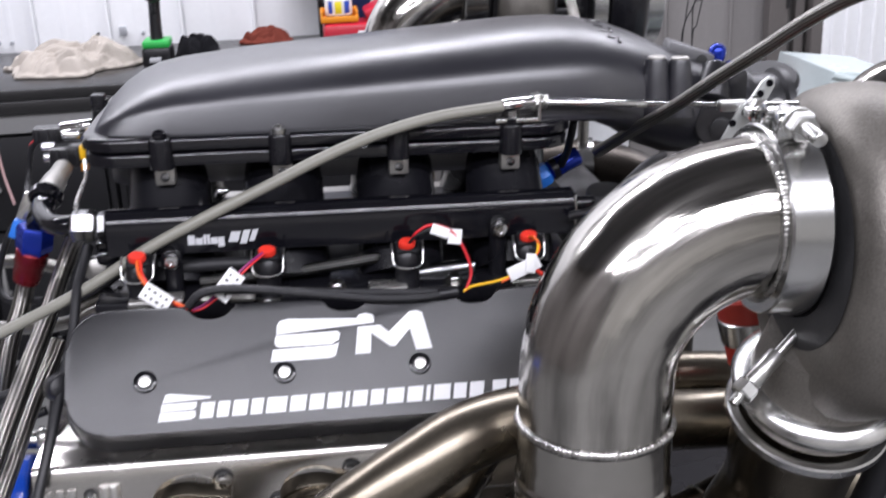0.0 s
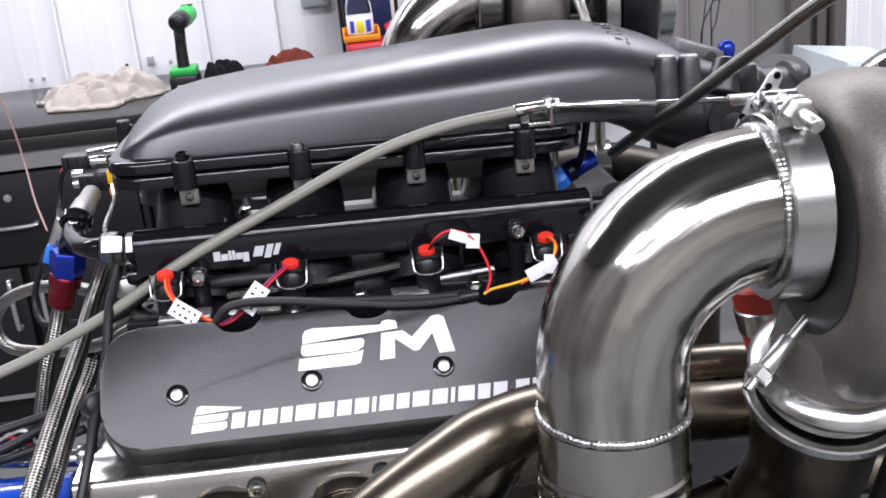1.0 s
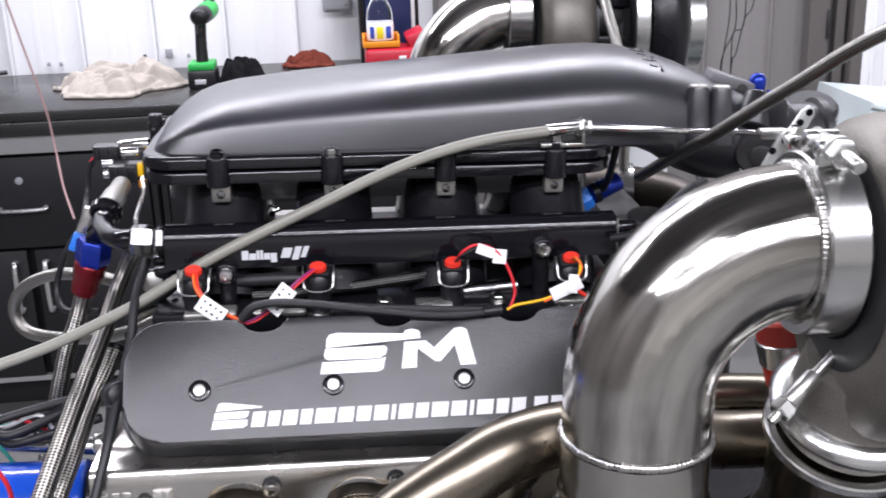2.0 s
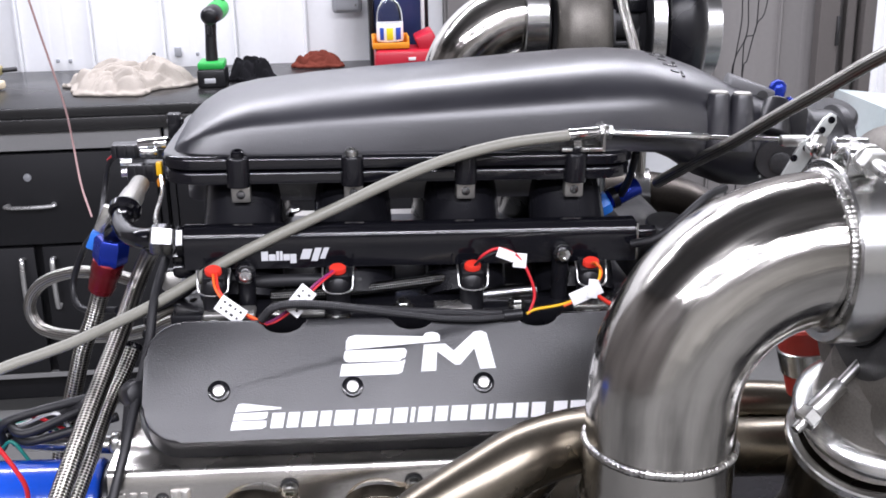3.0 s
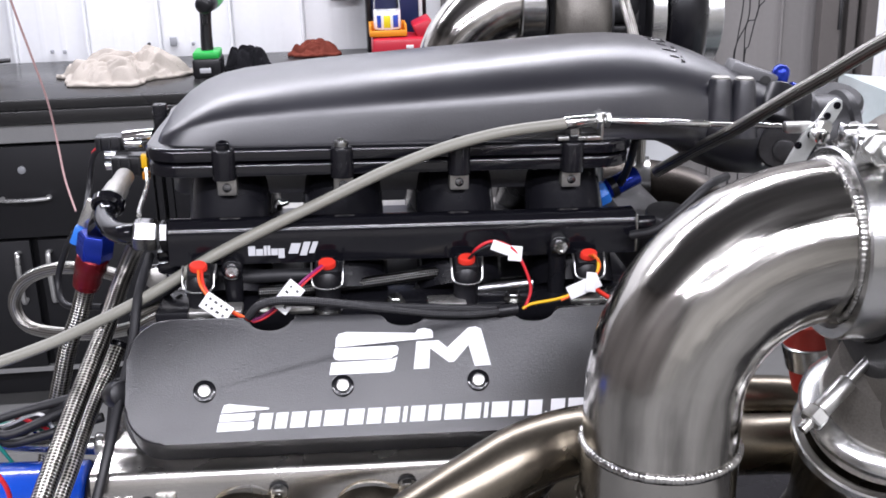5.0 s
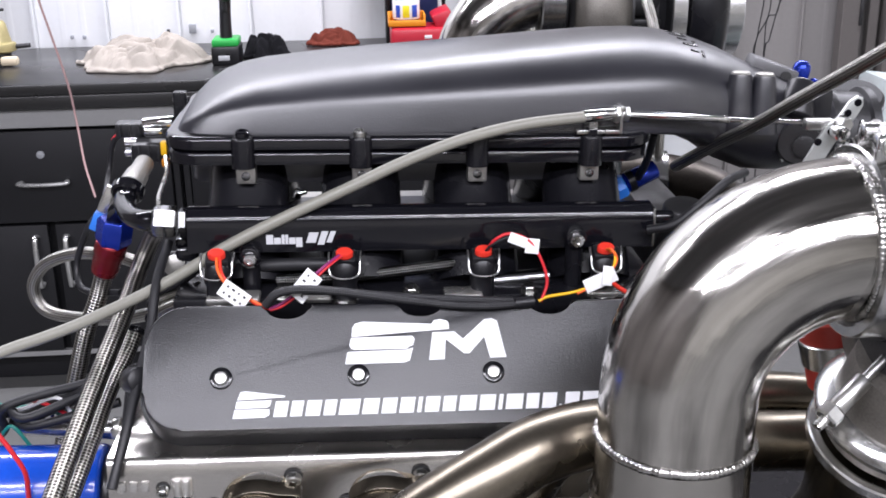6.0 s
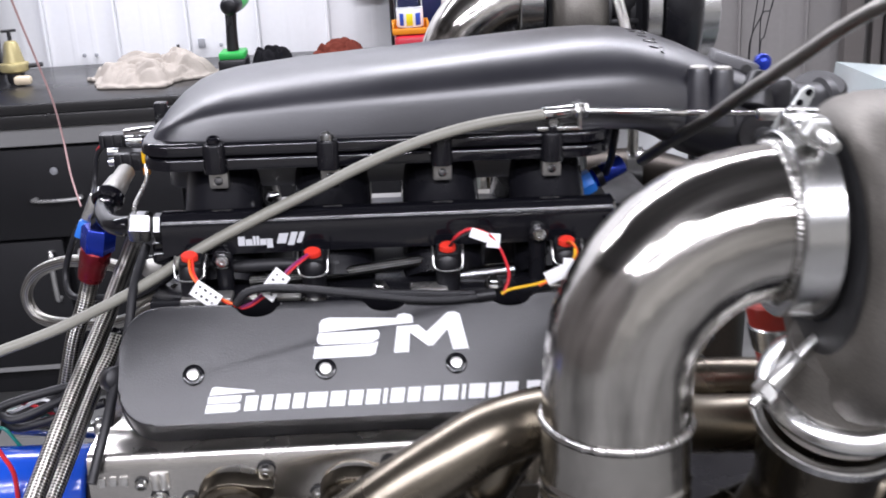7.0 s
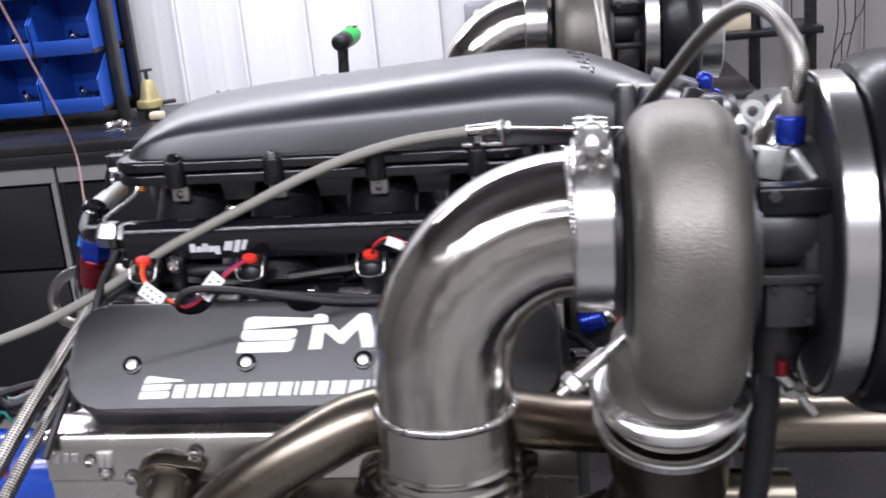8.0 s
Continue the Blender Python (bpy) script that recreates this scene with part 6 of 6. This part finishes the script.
# long bolt of the inlet clamp
lb = thing("clamp_bolt", "zinc T-bolt with a hexagon nut on the inlet clamp", "bolt", (0.41, -0.21, 0.058))
A, B = Vector((0.4067, -0.212, 0.0572)), Vector((0.4582, -0.19, 0.0956))
d = (B - A).normalized()
part("shank", rod(bmn(), A, A + d * 0.075, 0.0036, seg=14), M_ZINC, lb)
part("nut", hexnut(bmn(), A + d * 0.008, A + d * 0.018, 0.0085), M_ZINC, lb)
part("barrel", rod(bmn(), A + d * 0.018, A + d * 0.046, 0.0062, bev=0.001), M_ZINC, lb)


# ---- things on the bench and along the wall ----
FRAME = Matrix()


def crumple(name, c, sx, sy, h, mat, seed, label, category="cloth"):
    """A heap of folded cloth on the bench: a lumpy closed sheet with folds and an uneven rim."""
    rnd = random.Random(seed)
    off = Vector((rnd.uniform(-50, 50), rnd.uniform(-50, 50), 0))
    nr, na = 56, 150
    bm = bmn()
    rings = []
    for i in range(nr + 1):
        f = i / nr
        ring = []
        for k in range(na):
            a = 2 * math.pi * k / na
            d = Vector((math.cos(a), math.sin(a), 0))
            edge = 1 + 0.38 * noise.noise(d * 1.2 + off) + 0.20 * noise.noise(d * 3.5 + off)
            p = d * f * edge
            q = p + Vector((noise.noise(p * 1.7 + off), noise.noise(p * 1.7 - off), 0)) * 0.45
            body = max(0.0, 1 - (f * 1.12)**2.0)
            lump = 0.62 + 0.40 * noise.noise(p * 1.6 + off)
            # creases: valleys between rounded rolls of cloth
            roll = min(1.0, 1.5 * abs(noise.noise(Vector((q.x * 1.1 + q.y * 0.9, q.y * 1.9, 0)) + off * 3)) ** 0.75)
            crease = abs(noise.noise(Vector((q.x * 2.6 - q.y * 3.4, q.y * 4.2, 0)) + off * 5)) ** 0.7
            z = h * 0.95 * math.tanh(1.15 * (body * lump * (0.62 + 0.62 * roll) + (0.12 + 0.42 * body) * crease + 0.14 * roll * (1 - f**5))) + 0.004
            p += d * 0.10 * f * (roll - 0.5)
            ring.append(bm.verts.new((c[0] + p.x * sx, c[1] + p.y * sy, BENCH + 0.0015 + z * (0.0 if i == nr else 1) + (0.003 if i == nr else 0))))
        rings.append(ring)
    for a, b in zip(rings, rings[1:]):
        for k in range(na):
            bm.faces.new((a[k], a[(k + 1) % na], b[(k + 1) % na], b[k]))
    bmesh.ops.remove_doubles(bm, verts=rings[0], dist=0.002)
    low = [bm.verts.new((v.co.x * 0.98 + c[0] * 0.02, v.co.y * 0.98 + c[1] * 0.02, BENCH + 0.0008)) for v in rings[-1]]
    for k in range(na):
        bm.faces.new((rings[-1][k], rings[-1][(k + 1) % na], low[(k + 1) % na], low[k]))
    bm.faces.new(low)
    return single(name, bm, mat, label, category, sharp=80)


crumple("towel", (-0.535, 2.47, 0), 0.170, 0.15, 0.108, M_TOWEL, 11, "crumpled cream terry towel on the worktop", "towel")
crumple("black_rag", (-0.165, 2.54, 0), 0.072, 0.06, 0.085, M_BLACKCLOTH, 5, "crumpled black cloth on the worktop", "rag")
crumple("brown_rag", (0.035, 2.755, 0), 0.085, 0.055, 0.062, M_RUST, 23, "crumpled rust-brown rag on the worktop", "rag")

# cordless drill standing on its battery
DX, DY = -0.2697, 2.45
dr = thing("cordless_drill", "green and black cordless impact tool standing on its battery", "power tool", (DX, DY, BENCH))
zt = 0.0637
z1 = -0.0784
part("battery", box(bmn(), (DX, DY, (BENCH + z1 - 0.012) / 2), (0.082, 0.11, z1 - 0.012 - BENCH), 0.008), M_PLASTIC, dr)
part("foot", box(bmn(), (DX, DY, z1 - 0.004), (0.076, 0.10, 0.022), 0.006), M_GREEN, dr, "green moulded foot")
part("badge", box(bmn(), (DX - 0.004, DY - 0.0555, BENCH + 0.022), (0.032, 0.002, 0.014), 0.0005), M_GREYMARK, dr)
bm = bmn()
sweep(bm, spline([(DX, DY, z1), (DX + 0.001, DY + 0.003, z1 + 0.05), (DX + 0.004, DY + 0.006, zt - 0.03), (DX + 0.006, DY, zt)], 6), lambda s: 0.0165 + 0.004 * abs(s - 0.5), 18, squash=1.35)
part("grip", bm, M_PLASTIC, dr)
part("trigger", box(bmn(), (DX + 0.004, DY - 0.024, zt - 0.045), (0.014, 0.016, 0.030), 0.005), M_RUBBER, dr)
part("head", lathe(bmn(), [(0, 0.012), (0.004, 0.021), (0.012, 0.0255), (0.050, 0.0265), (0.066, 0.027)], (DX + 0.008, DY - 0.075, zt - 0.002), (0.16, 1, 0.06), 30), M_PLASTIC, dr)
part("motor_cap", lathe(bmn(), [(0, 0.024), (0.002, 0.0275), (0.040, 0.0285), (0.075, 0.0270), (0.092, 0.022), (0.096, 0.012)], (DX + 0.018, DY - 0.012, zt + 0.002), (0.16, 1, 0.10), 30), M_GREEN, dr, "green motor housing")
for k in range(3):
    part("vent", box(bmn(), (DX + 0.030 + 0.001 * k, DY + 0.045 + 0.012 * k, zt + 0.034), (0.030, 0.004, 0.004), 0.001), M_PLASTIC, dr)

# brass regulator
rg = thing("air_regulator", "old brass air regulator with a T-handle", "regulator", (-0.93, 2.55, BENCH))
RX, RY = -0.9459, 2.55
part("base", lathe(bmn(), [(0, 0.022), (0.01, 0.026), (0.03, 0.026), (0.034, 0.020)], (RX, RY, BENCH + 0.002), (0, 0, 1), 20), M_DARKIRON, rg)
part("bowl", lathe(bmn(), [(0.034, 0.030), (0.040, 0.043), (0.054, 0.045), (0.062, 0.043), (0.066, 0.030)], (RX, RY, BENCH), (0, 0, 1), 26), M_BRASS, rg)
part("bonnet", lathe(bmn(), [(0.064, 0.033), (0.085, 0.028), (0.118, 0.022), (0.128, 0.016), (0.130, 0.008)], (RX, RY, BENCH), (0, 0, 1), 24), M_BRASS, rg)
part("stem", rod(bmn(), (RX, RY, BENCH + 0.128), (RX, RY, BENCH + 0.158), 0.006, seg=12), M_DARKIRON, rg)
part("t_handle", rod(bmn(), (RX - 0.022, RY, BENCH + 0.158), (RX + 0.022, RY, BENCH + 0.160), 0.0045, seg=12), M_DARKIRON, rg)
part("outlet", rod(bmn(), (RX + 0.03, RY, BENCH + 0.05), (RX + 0.085, RY, BENCH + 0.054), 0.007, bev=0.001), M_DARKIRON, rg)
part("cream_knob", box(bmn(), (RX + 0.035, RY - 0.05, BENCH + 0.016), (0.05, 0.03, 0.026), 0.008, None), M_CREAM, rg)
rnd = random.Random(8)
for k in range(7):
    x, y = RX - 0.13 + rnd.uniform(0, 0.10), 2.43 + rnd.uniform(-0.03, 0.03)
    a = rnd.uniform(0, 3.14)
    single("pipe_fitting", hexnut(bmn(), (x, y, BENCH + 0.0095), (x + 0.03 * math.cos(a), y + 0.03 * math.sin(a), BENCH + 0.0095), 0.0095), M_CHROME, "small bright pipe fitting on the worktop", "fitting", group="pipe fittings")

# blue bins on a dark rack
XR0, XR1 = -1.9269, -1.067
ZB0, ZB1 = -0.0882, 0.1007
rack = thing("bin_rack", "dark steel rack holding blue parts bins", "rack", ((XR0 + XR1) / 2, 2.66, BENCH))
for x in (XR0, XR1):
    part("post", box(bmn(), (x + 0.004, 2.60, (BENCH + 0.62) / 2), (0.028, 0.05, 0.62 - BENCH), 0.003), M_DARKIRON, rack)
    part("post", box(bmn(), (x + 0.004, 2.755, (BENCH + 0.62) / 2), (0.028, 0.03, 0.62 - BENCH), 0.003), M_DARKIRON, rack)
part("back", box(bmn(), ((XR0 + XR1) / 2, 2.765, (BENCH + 0.62) / 2), (XR1 - XR0, 0.012, 0.60 - BENCH), 0.002), M_CABINET, rack)
for z in (ZB0 - 0.008, ZB1 - 0.008, ZB1 + 0.180, ZB1 + 0.365):
    part("shelf", box(bmn(), ((XR0 + XR1) / 2, 2.63, z), (XR1 - XR0 - 0.03, 0.26, 0.014), 0.002), M_DARKIRON, rack)


def parts_bin():
    """An open-fronted stacking bin with sloping sides."""
    t = thing("parts_bin", "blue plastic open-front parts bin on the rack", "bin", (0, 0, 0), "blue parts bins")
    w, d, h, th = 0.200, 0.24, 0.160, 0.004
    part("floor", box(bmn(), (0, 0, th / 2), (w, d, th), 0.001), M_BIN, t)
    part("back", box(bmn(), (0, d / 2 - th / 2, h / 2 + th), (w, th, h), 0.001), M_BIN, t)
    side = [(-d / 2, 0), (d / 2 - th, 0), (d / 2 - th, h), (-d / 2 + 0.085, h), (-d / 2 - 0.012, h * 0.55)]
    for s in (-1, 1):
        bm = bmn()
        prism(bm, side, basis((s * (w / 2 - th / 2) - th / 2, 0, th), (1, 0, 0), (0, 0, 1)), th)
        part("side", bm, M_BIN, t)
    part("lip", box(bmn(), (0, -d / 2 + 0.002, 0.028), (w - 0.008, th, 0.048), 0.001, pose(0, 0, 0, 8, 0, 0)), M_BIN, t)
    rr = random.Random(3)
    for k in range(5):
        x, y = rr.uniform(-0.035, 0.035), rr.uniform(-0.06, 0.05)
        part("contents", hexnut(bmn(), (x, y, 0.012 + 0.012 * (k % 3)), (x + rr.uniform(-0.03, 0.03), y + 0.03, 0.02 + 0.014 * (k % 3)), 0.010), M_ZINC, t)
    return t


first_bin = parts_bin()
spots = [(x, z) for z in (ZB0, ZB1, ZB1 + 0.188) for x in [XR1 - 0.117 - 0.206 * k for k in range(4)]]
for k, (x, z) in enumerate(spots):
    m = Matrix.Translation((x, 2.615, z))
    if k == 0:
        first_bin.matrix_basis = m
    else:
        copy_thing(first_bin, m)

# bottle in its tray on a red bin
BX, BY = 0.2634, 2.56
ztray0, ztray1 = -0.0637, -0.0296
rb = thing("red_toolbox", "red plastic toolbox on the worktop", "toolbox", (BX + 0.05, BY, BENCH))
part("body", box(bmn(), (BX + 0.045, BY + 0.0, (BENCH + ztray0 - 0.004) / 2), (0.19, 0.14, ztray0 - 0.004 - BENCH), 0.012), M_REDBIN, rb)
part("lid", box(bmn(), (0, 0, 0), (0.060, 0.13, 0.060), 0.008, pose(BX + 0.112, BY + 0.01, ztray0 + 0.012, 0, -24, 0)), M_REDBIN, rb)
part("label_bar", box(bmn(), (BX + 0.062, BY - 0.0712, ztray0 - 0.03), (0.022, 0.002, 0.010), 0.0004), M_LABEL, rb)
tray = thing("orange_tray", "orange plastic tray holding a bottle", "tray", (BX, BY, ztray0))
part("floor", box(bmn(), (BX, BY, ztray0 + 0.003), (0.10, 0.10, 0.006), 0.001), M_TRAY, tray)
for dx, dy, sx, sy, hh in ((0, -0.052, 0.112, 0.006, 0.018), (0, 0.052, 0.112, 0.006, 0.034), (-0.053, 0, 0.006, 0.10, 0.034), (0.053, 0, 0.006, 0.10, 0.034)):
    part("wall", box(bmn(), (BX + dx, BY + dy, ztray0 + hh / 2), (sx, sy, hh), 0.0015), M_TRAY, tray)
bt = thing("drink_bottle", "clear plastic bottle with a yellow and blue label", "bottle", (BX, BY, ztray0 + 0.006))
zb = ztray0 + 0.0065
part("shell", lathe(bmn(), [(0, 0.030), (0.006, 0.0385), (0.075, 0.0405), (0.095, 0.0395), (0.112, 0.0350), (0.127, 0.0270), (0.138, 0.0170), (0.146, 0.0125), (0.165, 0.0120)], (BX, BY, zb), (0, 0, 1), 32), M_BOTTLE, bt)
part("label", lathe(bmn(), [(0.012, 0.0408), (0.013, 0.0412), (0.066, 0.0412), (0.067, 0.0408)], (BX, BY, zb), (0, 0, 1), 32, close=False), M_LABEL, bt)
for a, w, mat_ in ((-1.62, 0.020, M_LBLYEL), (-2.25, 0.014, M_LBLBLU), (-0.95, 0.018, M_LBLBLU)):
    part("label_patch", box(bmn(), (0, 0, 0), (0.002, w, 0.036), 0.0005, Matrix.Translation((BX + 0.0414 * math.cos(a), BY + 0.0414 * math.sin(a), zb + 0.036)) @ Matrix.Rotation(a, 4, "Z")), mat_, bt)
nv = thing("navy_cabinet", "tall navy cabinet with black and white edges", "cabinet", (BX + 0.02, 2.76, BENCH))
XN0, XN1 = 0.211, 0.3882
part("panel", box(bmn(), ((XN0 + XN1) / 2, 2.775, (BENCH + 0.9) / 2), (XN1 - XN0 - 0.02, 0.10, 0.9 - BENCH), 0.004), M_NAVY, nv)
part("edge", box(bmn(), (XN0, 2.76, (BENCH + 0.9) / 2), (0.014, 0.14, 0.9 - BENCH), 0.002), M_PLASTIC, nv)
part("edge", box(bmn(), (XN1 - 0.012, 2.755, (BENCH + 0.9) / 2), (0.010, 0.13, 0.9 - BENCH), 0.002), M_LABEL, nv)
part("edge", box(bmn(), (XN1, 2.76, (BENCH + 0.9) / 2), (0.010, 0.14, 0.9 - BENCH), 0.002), M_PLASTIC, nv)

# grey switch box on the wall
eb = thing("switch_box", "grey plastic electrical switch box on the wall", "switch", (0.1343, 2.83, 0.0497))
c = Vector((0.137, 2.83, 0.0677))
part("body", box(bmn(), (c.x, 2.832, c.z), (0.098, 0.05, 0.105), 0.012), M_GREYBOX, eb)
part("cover", box(bmn(), (c.x, 2.803, c.z), (0.08, 0.012, 0.088), 0.006), M_GREYBOX, eb)
part("rosette", lathe(bmn(), [(0, 0.018), (0.004, 0.017), (0.005, 0.008)], (c.x, 2.798, c.z + 0.012), (0, -1, 0), 20), M_LABEL, eb)
part("screw", lathe(bmn(), [(0, 0.004), (0.002, 0.004)], (c.x + 0.028, 2.798, c.z - 0.026), (0, -1, 0), 12), M_ZINC, eb)
for k, p in enumerate(((-0.4269, 2.845, -0.0996), (-0.5061, 2.845, -0.106), (-0.8171, 2.845, -0.1166), (-0.7776, 2.845, -0.1181), (-0.3637, 2.845, -0.1093))):
    single("wall_clip", box(bmn(), (p[0], 2.868, p[2]), (0.010 if k else 0.022, 0.012, 0.012 if k else 0.030), 0.002), M_GREYBOX if k != 1 else M_DARKIRON, "small worn metal clip fixed to the wall", "clip", group="wall clips")

# dark frame with boxes beside the grey door
XQ0, XQ1, XQ2 = 0.8383, 1.0023, 1.1715
ZQ = -0.0273
st = thing("storage_rack", "black steel storage rack with things on its shelf", "rack", ((XQ0 + XQ2) / 2, 2.6, FLOOR))
for x in (XQ0, XQ1, XQ2):
    part("post", box(bmn(), (x, 2.6, (FLOOR + ZQ + 0.4) / 2), (0.032, 0.04, ZQ + 0.4 - FLOOR), 0.003), M_BLACK, st)
part("shelf", box(bmn(), ((XQ0 + XQ2) / 2, 2.62, ZQ), (XQ2 - XQ0 + 0.03, 0.28, 0.022), 0.003), M_BLACK, st)
for dx, w, h, mt, lb_ in ((0.10, 0.09, 0.07, M_CREAM, "small tan cardboard box on the rack"), (0.21, 0.06, 0.10, M_GREYBOX, "small grey box on the rack"), (0.02, 0.05, 0.09, M_LABEL, "small white carton on the rack")):
    t = thing("carton", lb_, "box", (XQ0 + dx, 2.58, ZQ + 0.011), "cartons")
    part("box", box(bmn(), (XQ0 + dx, 2.58, ZQ + 0.0115 + h / 2), (w, 0.09, h), 0.003), mt, t)
    part("flap", box(bmn(), (XQ0 + dx, 2.56, ZQ + 0.0125 + h), (w, 0.045, 0.002), 0.0005), mt, t)

# thin wires hanging in front of the grey door
for pts in ([(1.0199, 1.6, 0.1995), (1.021, 1.6, 0.0999), (1.0125, 1.6, 0.0238), (1.0065, 1.6, -0.0538)],
            [(1.0329, 1.6, 0.1992), (1.0358, 1.6, 0.074), (1.0106, 1.6, 0.011), (1.0043, 1.6, -0.0603)],
            [(1.0799, 1.6, 0.1606), (1.0561, 1.6, 0.086), (1.04, 1.6, 0.0099), (1.0299, 1.6, -0.0417)],
            [(1.0585, 1.6, 0.1861), (1.0543, 1.6, 0.0734), (1.0317, 1.6, 0.0551), (1.0291, 1.6, -0.0286)]):
    top = Vector(pts[0])
    cord("hanging_wire", "thin black wire hanging before the grey door", "wire", [(top.x + 0.02, 1.6, CEIL - 0.01), (top.x + 0.01, 1.6, top.z + 0.4)] + pts + [(pts[-1][0], 1.6, -0.4), (pts[-1][0] - 0.02, 1.62, FLOOR + 0.003)], 0.0015, M_RUBBER, "hanging wires", 6, 6)

# made-up white tub giving the bright patch of lit floor below the snout
wb = thing("white_standin", "white tub added as stand-in for a bright patch behind the engine", "bin", (0.61, 0.95, FLOOR))
part("tub", lathe(bmn(), [(0, 0.055), (0.004, 0.065), (0.60, 0.072), (0.02 - FLOOR, 0.075), (0.03 - FLOOR, 0.080), (0.035 - FLOOR, 0.074)], (0.61, 0.95, FLOOR), (0, 0, 1), 40), M_WALL, wb)
